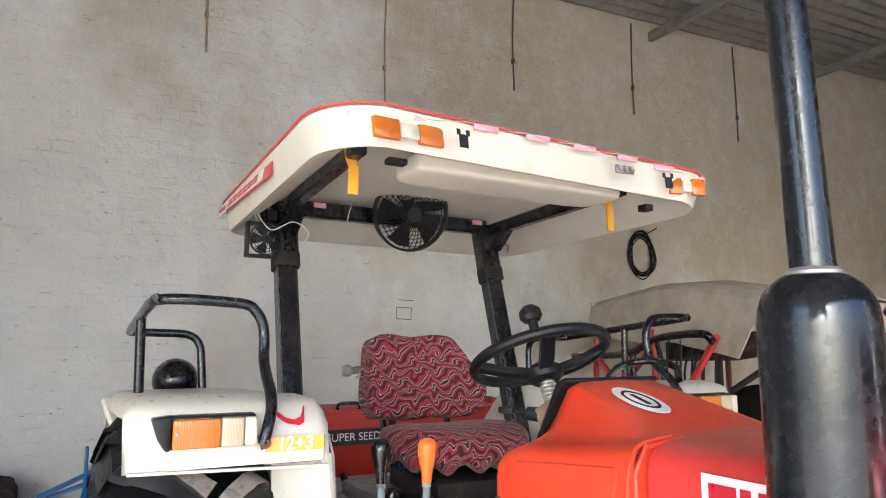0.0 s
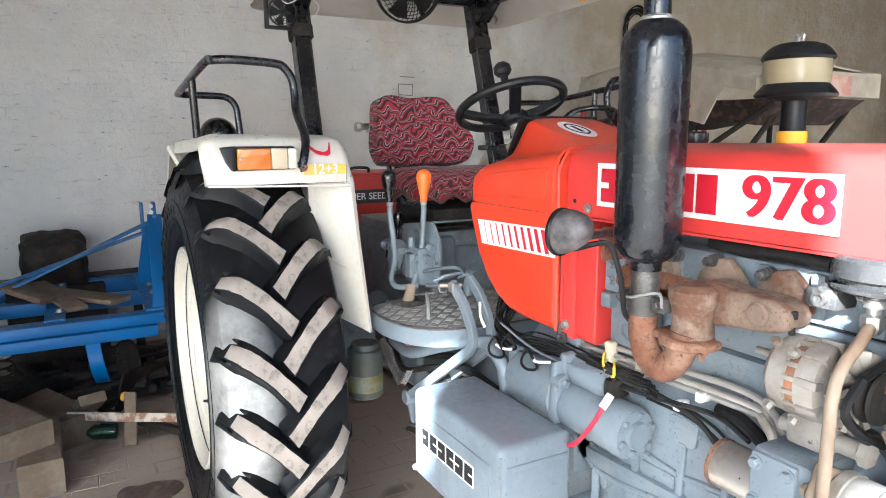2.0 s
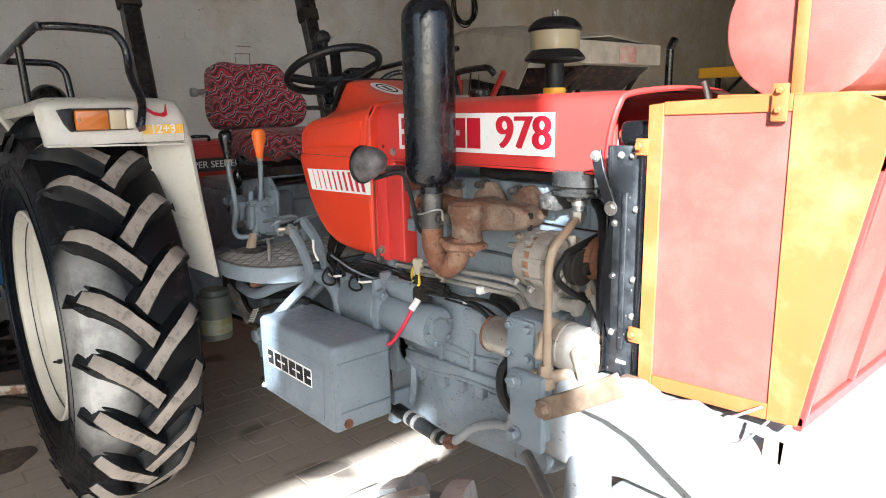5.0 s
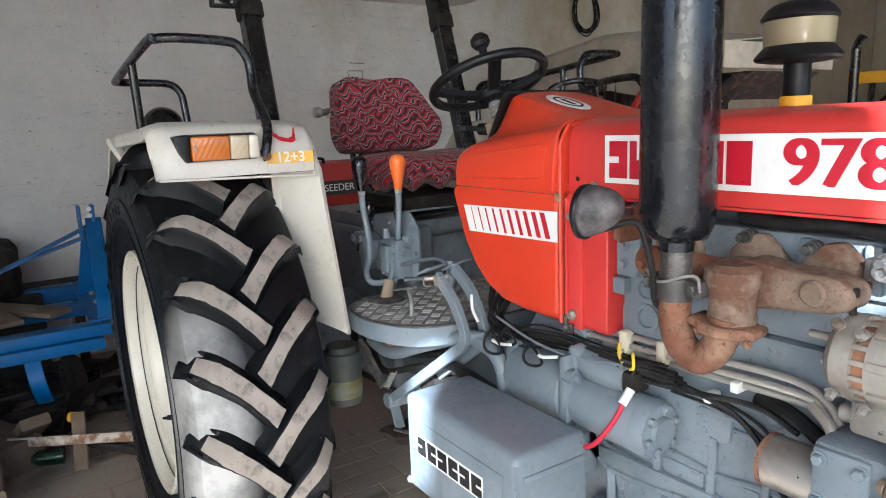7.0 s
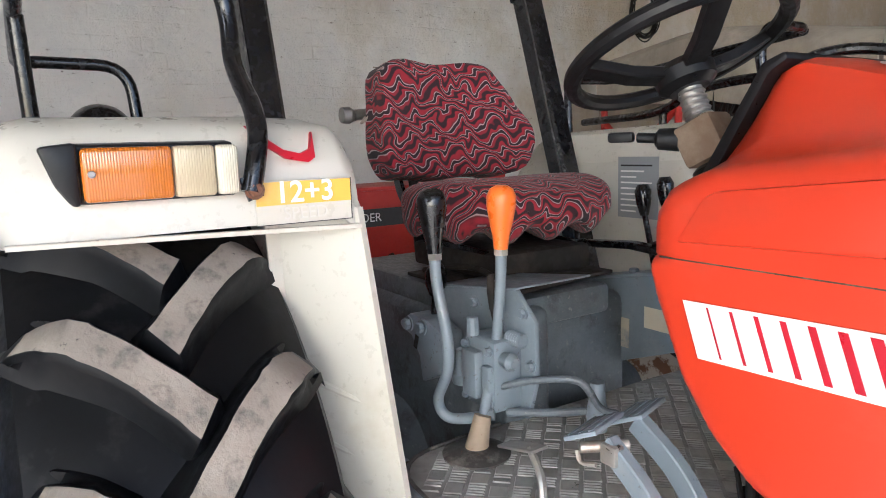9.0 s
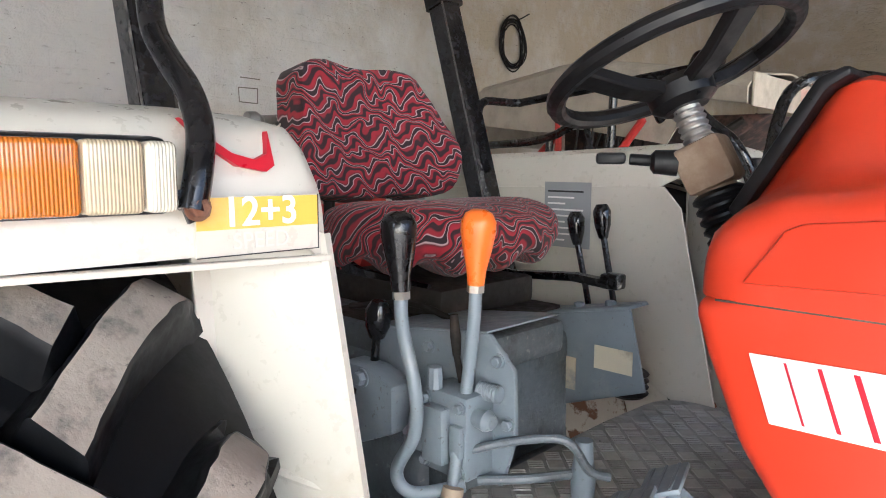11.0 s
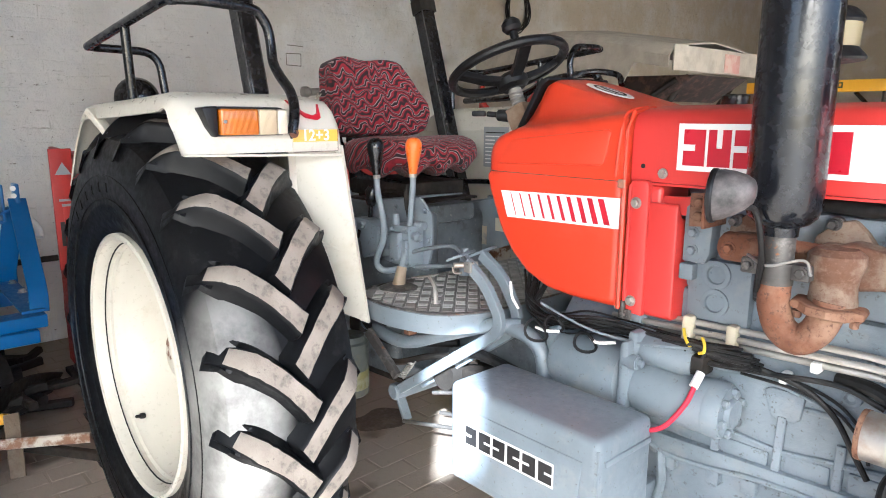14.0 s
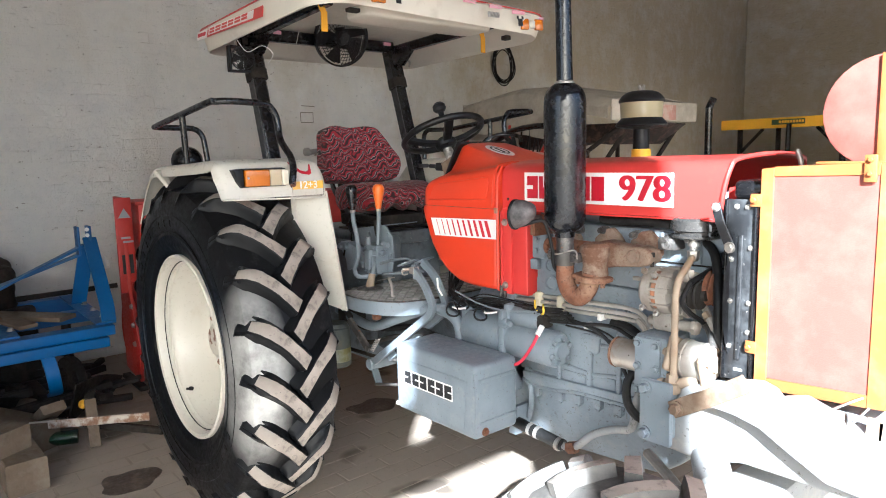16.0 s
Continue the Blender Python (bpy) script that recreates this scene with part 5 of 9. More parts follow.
# exhaust
def exhaust():
    g = group_part("exhaust", tractor, "black upright silencer on a rusty elbow")
    x, y = 1.487, -0.326
    part("silencer", lathe((x, y, 0), (0, 0, 1), [(1.185, 0.027), (1.2, 0.028), (1.206, 0.042), (1.216, 0.052), (1.232, 0.0572), (1.26, 0.058), (1.555, 0.058), (1.572, 0.0562), (1.586, 0.051), (1.595, 0.044), (1.603, 0.034), (1.607, 0.026)], 48), MUFFLER, g)
    part("stack_pipe", lathe((x + 0.045, y, 0), (-0.028, 0, 1), [(1.598, 0.028), (1.606, 0.028), (1.609, 0.0225), (1.70, 0.0218), (2.45, 0.0205)], 32), MUFFLER, g)
    part("weld_ring", lathe((x, y, 0), (0, 0, 1), [(1.598, 0.026), (1.603, 0.029), (1.609, 0.028), (1.613, 0.0235)], 32), STEEL, g)
    part("neck", lathe((x, y, 0), (0, 0, 1), [(1.105, 0.027), (1.125, 0.027), (1.13, 0.025), (1.195, 0.025)], 28), NECK, g)
    part("clamp", joined(lathe((x, y, 0), (0, 0, 1), [(1.118, 0.030), (1.142, 0.030)], 24), box(x - 0.055, x - 0.024, y - 0.012, y + 0.012, 1.116, 1.143, 0.004), box(x + 0.024, x + 0.055, y - 0.012, y + 0.012, 1.116, 1.143, 0.004), bolt((x - 0.042, y - 0.012, 1.13), (0, -1, 0), 0.008), bolt((x + 0.042, y - 0.012, 1.13), (0, -1, 0), 0.008)), NECK, g)
    part("elbow", tube([(x, y, 1.125), (x, y, 1.08), (x + 0.003, y, 1.06), (x + 0.016, y + 0.002, 1.03), (x + 0.041, y + 0.006, 1.016), (x + 0.064, y + 0.011, 1.032), (x + 0.076, y + 0.016, 1.06), (x + 0.079, y + 0.02, 1.085)], 0.0255, 18, None, 5), RUST, g)
    fx, fy = x + 0.076, y + 0.026
    part("elbow_flange", joined(xf(lathe((0, 0, -0.008), (0, 0, 1), [(0, 0.046), (0.003, 0.049), (0.014, 0.049), (0.017, 0.046)], 10), pose(fx, fy, 1.072, 0, 4, 12)), xf(box(-0.054, 0.054, -0.026, 0.026, -0.007, 0.009, 0.008), pose(fx, fy, 1.073, 0, 4, 8)), bolt((fx + 0.042, fy - 0.012, 1.064), (0, 0, -1), 0.007, 0.010), bolt((fx - 0.042, fy - 0.012, 1.064), (0, 0, -1), 0.007, 0.010)), RUST, g)
    neck = [(1.080, 0.037), (1.095, 0.035), (1.11, 0.034), (1.128, 0.037), (1.145, 0.043), (1.16, 0.042), (1.17, 0.03)]
    part("manifold_neck", lathe((fx, fy + 0.012, 0), (0, 0, 1), neck, 20), MANIFOLD, g, "scaled cast exhaust manifold")
    part("manifold_beam", prism([(1.545, 1.165), (1.575, 1.176), (1.62, 1.168), (1.70, 1.166), (1.72, 1.158), (1.728, 1.142), (1.724, 1.124), (1.70, 1.114), (1.62, 1.106), (1.59, 1.10), (1.56, 1.10), (1.545, 1.12)], "y", -0.275, -0.212, 0.015, 4), MANIFOLD, g)
    part("manifold_stub", joined(tube([(1.372, -0.255, 1.142), (1.46, -0.257, 1.142), (1.56, -0.262, 1.14)], 0.027, 20), lathe((1.372, -0.255, 1.142), (-1, 0, 0), [(0, 0.027), (0.006, 0.025), (0.012, 0.018), (0.013, 0.006)], 20)), RUST, g)
    for px in (1.395, 1.545, 1.665):
        part("port_boss", box(px - 0.033, px + 0.033, -0.235, -0.185, 1.118, 1.165, 0.014, 3), MANIFOLD, g)
        part("port_flange", prism([(px - 0.05, 1.135), (px - 0.045, 1.172), (px - 0.012, 1.20), (px + 0.014, 1.205), (px + 0.034, 1.186), (px + 0.05, 1.165), (px + 0.05, 1.135)], "y", -0.208, -0.185, 0.006), MANIFOLD, g)
    part("blank_plug", lathe((1.678, -0.274, 1.142), (0, -1, 0), [(0, 0.019), (0.006, 0.019), (0.010, 0.015)], 18), MANIFOLD, g)
    part("end_bolt", bolt((1.386, -0.281, 1.142), (0, -1, 0), 0.009, 0.010), RUST, g)
    for bx, bz in ((1.362, 1.182), (1.44, 1.19), (1.53, 1.196), (1.635, 1.19), (1.735, 1.185), (1.80, 1.19)):
        part("manifold_bolt", joined(lathe((bx, -0.19, bz), (0, -1, 0), [(0, 0.012), (0.012, 0.012), (0.014, 0.009), (0.03, 0.009)], 14), bolt((bx, -0.205, bz), (0, -1, 0), 0.0085, 0.018)), NECK, g)
    part("lifting_eye", joined(box(1.715, 1.765, -0.222, -0.165, 1.158, 1.190, 0.004), lathe((1.74, -0.2225, 1.174), (0, -1, 0), [(0, 0.012), (0.006, 0.012), (0.006, 0.007), (0.001, 0.006)], 16)), NECK, g)
    part("wire_wrap", tube([(x - 0.04, y - 0.02, 1.15), (x, y - 0.04, 1.14), (x + 0.045, y - 0.015, 1.152), (x + 0.06, y - 0.02, 1.13)], 0.0025, 6), STEEL, g)


exhaust()


# engine
def engine():
    g = group_part("engine", tractor, "blue grey diesel engine with oily castings")
    block = [box(1.17, 1.90, -0.185, 0.185, 0.70, 1.03, 0.012), box(1.17, 1.885, -0.175, 0.175, 1.03, 1.115, 0.01)]
    part("block", joined(*block), CAST, g)
    part("cylinder_head", joined(box(1.19, 1.885, -0.17, 0.17, 1.115, 1.205, 0.008), box(1.21, 1.87, -0.13, 0.13, 1.2, 1.30, 0.03, 3), *[box(1.22 + i * 0.095, 1.245 + i * 0.095, -0.18, -0.16, 1.12, 1.20, 0.005) for i in range(7)]), CAST, g)
    part("side_cover", joined(box(1.272, 1.40, -0.205, -0.18, 0.975, 1.10, 0.008), prism([(1.262, 1.09), (1.262, 1.20), (1.30, 1.235), (1.325, 1.235), (1.318, 1.11), (1.31, 1.09)], "y", -0.215, -0.17, 0.005), bolt((1.283, -0.215, 1.15), (0, -1, 0), 0.009), bolt((1.283, -0.215, 1.115), (0, -1, 0), 0.009), box(1.262, 1.292, -0.225, -0.19, 1.055, 1.088, 0.004)), GREY, g)
    for z in (1.015, 1.072):
        part("core_plug", lathe((1.333, -0.204, z), (0, -1, 0), [(0, 0.028), (0.005, 0.028), (0.006, 0.024), (0.006, 0.019), (0.0005, 0.017), (0.0005, 0.0)], 28), GREY, g)
    skirt = [(1.20, 0.70), (1.205, 0.668), (1.25, 0.655), (1.34, 0.66), (1.43, 0.675), (1.53, 0.68), (1.66, 0.684), (1.70, 0.69), (1.70, 0.72)]
    part("crankcase_flange", prism(skirt, "y", -0.2, 0.2, 0.005), CAST, g)
    part("skirt_edge", tube([(1.205, -0.199, 0.672), (1.25, -0.2, 0.66), (1.34, -0.2, 0.665), (1.43, -0.2, 0.68), (1.53, -0.2, 0.685), (1.66, -0.2, 0.689), (1.70, -0.2, 0.695)], 0.006, 8), CAST, g)
    part("oil_sump", prism([(1.10, 0.50), (1.14, 0.46), (1.70, 0.50), (1.78, 0.56), (1.80, 0.69), (1.08, 0.66)], "y", -0.178, 0.178, 0.02, 3), CAST, g)
    for x, z in ((1.255, 0.648), (1.352, 0.653), (1.425, 0.662), (1.50, 0.667), (1.575, 0.669), (1.65, 0.672)):
        part("sump_lug", box(x - 0.015, x + 0.015, -0.196, -0.165, z - 0.024, z + 0.008, 0.005), CAST, g)
        part("sump_bolt", bolt((x, -0.186, z - 0.022), (0, 0, -1), 0.008, 0.007), CAST, g)
    part("casting_pad", prism([(1.436, 0.864), (1.446, 0.872), (1.503, 0.874), (1.51, 0.866), (1.505, 0.822), (1.494, 0.814), (1.462, 0.812), (1.45, 0.82)], "y", -0.192, -0.18, 0.006), CAST, g)
    for a, c in (((1.474, 0.82), (1.47, 0.69)), ((1.577, 0.80), (1.576, 0.69)), ((1.352, 0.76), (1.35, 0.68)), ((1.66, 0.78), (1.66, 0.69))):
        part("block_rib", flat_bar([(a[0], -0.187, a[1]), (c[0], -0.189, c[1])], 0.016, 0.014, up=(0, 1, 0)), CAST, g)
    for pts in ([(1.20, 0.748), (1.28, 0.752), (1.352, 0.757), (1.47, 0.748), (1.577, 0.762), (1.69, 0.775)], [(1.205, 0.705), (1.28, 0.69), (1.35, 0.698), (1.47, 0.70), (1.576, 0.705), (1.69, 0.712)], [(1.51, 0.845), (1.58, 0.85), (1.66, 0.865)]):
        part("casting_rail", tube([(px, -0.1865, pz) for px, pz in pts], 0.0065, 8), CAST, g)
    for x0, z0, w, h in ((1.365, 0.705, 0.09, 0.034), (1.485, 0.71, 0.078, 0.04), (1.592, 0.715, 0.058, 0.04)):
        part("casting_panel", prism([(x0, z0), (x0 + w, z0 + 0.004), (x0 + w, z0 + h), (x0, z0 + h)], "y", -0.189, -0.18, 0.004), CAST, g)
    for x, z, r in ((1.471, 0.889, 0.008), (1.583, 0.894, 0.010), (1.547, 0.678, 0.007), (1.223, 0.668, 0.012), (1.60, 0.955, 0.009)):
        part("boss", lathe((x, -0.184, z), (0, -1, 0), [(0, r * 1.8), (0.010, r * 1.6), (0.014, r), (0.010, r * 0.6)], 16), CAST, g)
    part("head_seam", flat_bar([(1.19, -0.1705, 1.117), (1.885, -0.1705, 1.117)], 0.003, 0.004), DARK, g)
    part("sump_stay", tube([(1.238, -0.2, 0.66), (1.25, -0.21, 0.60), (1.243, -0.215, 0.55)], 0.010, 8), CAST, g)
    part("clutch_housing", joined(lathe((0.94, 0, 0.80), (1, 0, 0), [(0, 0.19), (0.03, 0.215), (0.20, 0.235), (0.24, 0.235)], 32), box(1.12, 1.18, -0.215, 0.215, 0.62, 1.0, 0.012)), CAST, g)
    for z in (0.70, 0.82, 0.93):
        part("housing_bolt", bolt((1.15, -0.215, z), (0, -1, 0), 0.010, 0.010), GREY, g)
    for x, z in ((1.52, 0.935), (1.64, 0.945), (1.35, 0.95)):
        part("block_bolt", bolt((x, -0.186, z), (0, -1, 0), 0.007, 0.007), GREY, g)
    return g


engine()


def starter():
    g = group_part("starter_motor", tractor, "blue grey starter motor")
    y, z = -0.238, 0.816
    nose = lathe((0.975, y + 0.018, z), (1, 0, 0), [(0, 0.046), (0.012, 0.066), (0.03, 0.073), (0.19, 0.072), (0.20, 0.06)], 12)
    part("nose_housing", joined(nose, prism([(1.178, z - 0.078), (1.198, z - 0.086), (1.21, z + 0.01), (1.202, z + 0.108), (1.182, z + 0.10)], "y", y - 0.058, y + 0.05, 0.008)), GREY, g)
    part("mounting_ear", prism([(0.955, 0.72), (0.975, 0.705), (0.995, 0.90), (0.96, 0.885)], "y", y - 0.018, y + 0.10, 0.006), GREY, g)
    part("ear_bolt", bolt((0.966, y - 0.018, 0.79), (0, -1, 0), 0.008, 0.006), STEEL, g)
    for dz in (-0.055, 0.062):
        part("housing_lug", joined(lathe((1.19, y - 0.045, z + dz), (1, 0, 0), [(0, 0.016), (0.03, 0.016)], 14), bolt((1.22, y - 0.045, z + dz), (1, 0, 0), 0.009, 0.01)), GREY, g)
    part("yoke", lathe((1.205, y, z), (1, 0, 0), [(0, 0.051), (0.004, 0.0555), (0.155, 0.0555), (0.160, 0.0535)], 40), GREY, g)
    part("end_cap", lathe((1.363, y, z), (1, 0, 0), [(0, 0.0565), (0.020, 0.0565), (0.032, 0.050), (0.034, 0.030), (0.044, 0.027), (0.044, 0.014)], 40), GREY, g)
    for i in range(6):
        a = 2 * math.pi * i / 6 + 0.3
        part("cap_bolt", bolt((1.393, y + 0.040 * math.cos(a), z + 0.040 * math.sin(a)), (1, 0, 0), 0.009, 0.010), GREY, g)
        part("cap_rib", flat_bar([(1.393, y + 0.026 * math.cos(a + 0.5), z + 0.026 * math.sin(a + 0.5)), (1.388, y + 0.052 * math.cos(a + 0.5), z + 0.052 * math.sin(a + 0.5))], 0.008, 0.008), GREY, g)
    part("solenoid", joined(lathe((1.205, y + 0.005, z + 0.080), (1, 0, 0), [(0, 0.030), (0.004, 0.0345), (0.095, 0.0345), (0.10, 0.031), (0.115, 0.0295)], 28), box(1.185, 1.212, y - 0.036, y + 0.05, z + 0.04, z + 0.122, 0.010)), GREY, g)
    part("terminal", joined(rod((1.32, y + 0.02, z + 0.085), (1.35, y + 0.02, z + 0.085), 0.008), box(1.305, 1.345, y - 0.02, y + 0.03, z + 0.06, z + 0.10, 0.006)), DARK, g)
    part("lug_wrap", tube([(1.343, y - 0.022, z + 0.072), (1.342, y - 0.032, z + 0.06), (1.34, y - 0.043, z + 0.047)], 0.009, 8), STICKER_WHITE, g)
    part("red_lead", tube([(1.342, y - 0.04, z + 0.05), (1.335, y - 0.06, z + 0.015), (1.305, y - 0.075, z - 0.035), (1.265, y - 0.07, z - 0.06), (1.225, y - 0.045, z - 0.068), (1.19, y - 0.02, z - 0.06)], 0.0050, 10), surface("red battery lead", (0.55, 0.02, 0.05), tone=0.08, rough=0.45, relief=0.05), g)
    yel = surface("yellow lead", (0.75, 0.55, 0.03), tone=0.08, rough=0.5, relief=0.05)
    part("yellow_lead", tube([(1.285, y + 0.01, z + 0.14), (1.298, y - 0.005, z + 0.125), (1.312, y - 0.01, z + 0.112)], 0.0032, 8), yel, g)
    part("yellow_lead", tube([(1.332, y - 0.005, z + 0.135), (1.342, y - 0.015, z + 0.128), (1.342, y - 0.015, z + 0.112), (1.33, y - 0.01, z + 0.105)], 0.0032, 8), yel, g)
    part("black_loop", sweep([(1.322 + 0.02 * math.cos(a), y - 0.012 + 0.004 * math.sin(3 * a), z + 0.105 + 0.017 * math.sin(a)) for a in (2 * math.pi * i / 20 for i in range(21))], circle(0.0035, 6), caps=False), CABLE, g)


starter()


def alternator():
    g = group_part("alternator", tractor, "dusty aluminium alternator with copper winding")
    x, y, z = 1.70, -0.243, 1.056
    part("rear_frame", lathe((x, y, z), (1, 0, 0), [(0, 0.03), (0.004, 0.048), (0.016, 0.060), (0.042, 0.062), (0.044, 0.055)], 36), ALLOY, g)
    part("stator", lathe((x + 0.030, y, z), (1, 0, 0), [(0, 0.0615), (0.012, 0.0618), (0.0125, 0.056), (0.030, 0.056), (0.0305, 0.0618), (0.04, 0.0615)], 40, False), ALLOY, g)
    for k in range(18):
        part("frame_bridge", xf(box(0, 0.019, -0.0035, 0.0035, 0.054, 0.0622, 0.001), pose(x + 0.042, y, z) @ Matrix.Rotation(2 * math.pi * k / 18, 4, "X")), ALLOY, g)
    part("winding", lathe((x + 0.042, y, z), (1, 0, 0), [(0, 0.056), (0.010, 0.0585), (0.014, 0.0585), (0.02, 0.056)], 36), surface("oxidised copper winding", (0.34, 0.15, 0.07), wear=(0.15, 0.09, 0.06), wear_at=(0.45, 0.65), tone=0.2, scale=20, rough=0.6, relief=0.5, relief_scale=120), g)
    part("front_frame", joined(lathe((x + 0.066, y, z), (1, 0, 0), [(0, 0.056), (0.004, 0.062), (0.024, 0.060), (0.034, 0.045)], 36), *[xf(box(-0.004, 0.03, -0.006, 0.006, 0.036, 0.066, 0.002), pose(x + 0.068, y, z, 0, 0, 0) @ Matrix.Rotation(2 * math.pi * i / 9, 4, "X")) for i in range(9)]), ALLOY, g)
    for i in range(12):
        part("fan_blade", xf(box(0, 0.022, -0.0045, 0.0045, 0.026, 0.061, 0.001), pose(x + 0.108, y, z) @ Matrix.Rotation(2 * math.pi * i / 12, 4, "X") @ Matrix.Rotation(0.5, 4, "Z")), ALLOY, g)
    part("fan_plate", lathe((x + 0.104, y, z), (1, 0, 0), [(0, 0.045), (0.003, 0.045)], 32), ALLOY, g)
    part("pulley", lathe((x + 0.132, y, z), (1, 0, 0), [(0, 0.036), (0.005, 0.038), (0.012, 0.028), (0.019, 0.038), (0.024, 0.036), (0.026, 0.014), (0.036, 0.013)], 32), DARK, g)
    part("lower_ear", joined(box(x + 0.03, x + 0.10, y - 0.025, y + 0.02, z - 0.105, z - 0.05, 0.01), rod((x + 0.01, y, z - 0.085), (x + 0.135, y, z - 0.085), 0.014), lathe((x + 0.135, y, z - 0.085), (1, 0, 0), [(0, 0.02), (0.012, 0.02)], 6)), ALLOY, g)
    part("bracket", joined(flat_bar([(x + 0.02, y + 0.01, z - 0.10), (x + 0.04, -0.19, z - 0.125)], 0.07, 0.010), box(x + 0.01, x + 0.09, -0.265, -0.19, z - 0.126, z - 0.116, 0.003)), RUST, g)
    for dx, dy, dz in ((0.015, -0.035, 0.05), (0.05, -0.045, 0.045), (0.02, -0.05, -0.04), (0.06, -0.048, -0.05)):
        part("frame_bolt", bolt((x + dx, y + dy, z + dz), (0, -0.8, 0.6 if dz > 0 else -0.6), 0.007, 0.01), STEEL, g)
    part("terminal_post", joined(rod((x + 0.02, y - 0.01, z + 0.06), (x + 0.02, y - 0.012, z + 0.085), 0.005), rod((x + 0.02, y - 0.012, z + 0.085), (x + 0.02, y - 0.012, z + 0.098), 0.008)), DARK, g)
    part("terminal_nut", rod((x - 0.03, y - 0.02, z + 0.025), (x + 0.002, y - 0.02, z + 0.025), 0.006), STEEL, g)
    part("terminal_nut", rod((x - 0.024, y + 0.005, z - 0.02), (x + 0.002, y + 0.005, z - 0.02), 0.006), STEEL, g)
    centre = Vector((x + 0.065, y, z))
    g.matrix_basis = Matrix.Translation(centre) @ Matrix.Scale(1.0, 4) @ Matrix.Translation(-centre)


alternator()


def injection_pump():
    g = group_part("injection_pump", tractor, "grey bolted pump housing with bare steel cylinder")
    part("pump_body", box(1.702, 1.80, -0.302, -0.19, 0.78, 0.943, 0.01), CAST, g)
    part("pump_cover", box(1.707, 1.782, -0.311, -0.30, 0.786, 0.938, 0.006), GREY, g)
    for x in (1.718, 1.771):
        for z in (0.797, 0.86, 0.922):
            part("cover_bolt", bolt((x, -0.311, z), (0, -1, 0), 0.0085, 0.009), GREY, g)
    part("steel_cylinder", lathe((1.618, -0.268, 0.868), (1, 0, 0), [(0, 0.022), (0.004, 0.040), (0.014, 0.041), (0.09, 0.041)], 30), STEEL, g)
    part("rust_ring", lathe((1.622, -0.268, 0.868), (1, 0, 0), [(0, 0.042), (0.008, 0.0425)], 30), RUST, g)
    part("ribbed_hose", tube([(1.69, -0.25, 0.83), (1.672, -0.285, 0.80), (1.675, -0.29, 0.74), (1.70, -0.275, 0.70), (1.735, -0.25, 0.685)], 0.012, 10), CABLE, g)


injection_pump()


def hydraulic_pump():
    g = group_part("hydraulic_pump", tractor, "bare aluminium hydraulic pump with rusty flange")
    y, z = -0.262, 0.892
    part("pump_body", lathe((1.818, y, z), (1, 0, 0), [(0, 0.044), (0.005, 0.051), (0.02, 0.051), (0.022, 0.048), (0.062, 0.048), (0.066, 0.051), (0.072, 0.048)], 30), ALLOY, g)
    part("end_flange", xf(joined(box(0, 0.016, -0.056, 0.056, -0.044, 0.044, 0.014, 3), bolt((0.016, 0.036, 0.026), (1, 0, 0), 0.010), bolt((0.016, -0.036, -0.026), (1, 0, 0), 0.010), bolt((0.016, -0.036, 0.026), (1, 0, 0), 0.010), lathe((0.016, 0, 0), (1, 0, 0), [(0, 0.022), (0.008, 0.02)], 20)), pose(1.888, y, z, 20, 0, 0)), BEIGE_RUST, g)
    part("mount_flange", xf(joined(box(0, 0.016, -0.064, 0.064, -0.046, 0.046, 0.014, 3), bolt((-0.001, -0.048, 0.0), (-1, 0, 0), 0.010)), pose(1.802, y, z, -25, 0, 0)), BEIGE_RUST, g)
    part("inlet_block", joined(lathe((1.822, y - 0.055, 0.812), (0, 0, 1), [(0, 0.012), (0.002, 0.022), (0.026, 0.022), (0.028, 0.016), (0.05, 0.0135)], 6), rod((1.822, y - 0.05, 0.832), (1.875, y - 0.02, 0.85), 0.014), lathe((1.80, y - 0.055, 0.826), (-1, 0, 0), [(0, 0.019), (0.014, 0.019), (0.015, 0.012)], 6)), BEIGE_RUST, g)
    pipe = [(1.826, y - 0.055, 0.84), (1.828, y - 0.058, 0.95), (1.828, y - 0.056, 1.06), (1.826, y - 0.04, 1.10), (1.820, y + 0.01, 1.13), (1.812, y + 0.045, 1.145)]
    part("rise_pipe", tube(pipe, 0.0088, 14), BEIGE_RUST, g)
    part("union", joined(lathe((1.810, y + 0.055, 1.135), (0, 0, 1), [(0, 0.011), (0.01, 0.016), (0.026, 0.016), (0.028, 0.011)], 6), lathe((1.808, y + 0.06, 1.163), (0, 0, 1), [(0, 0.010), (0.010, 0.010), (0.010, 0.0155), (0.022, 0.0155), (0.022, 0.011), (0.05, 0.011)], 12)), STEEL, g)
    part("link_pipe", tube([(1.89, y + 0.04, 0.955), (1.878, y + 0.03, 0.985), (1.845, y + 0.05, 1.02), (1.80, y + 0.06, 1.03)], 0.009, 10), ALLOY, g)
    part("link_nut", lathe((1.868, y + 0.033, 0.995), (-0.6, 0.3, 0.6), [(0, 0.012), (0.018, 0.012)], 6), BEIGE_RUST, g)


hydraulic_pump()


FILTER = surface("oily black steel", (0.09, 0.087, 0.083), wear=(0.26, 0.25, 0.23), wear_at=(0.5, 0.75), tone=0.25, rough=0.25, metal=0.6, relief=0.1)


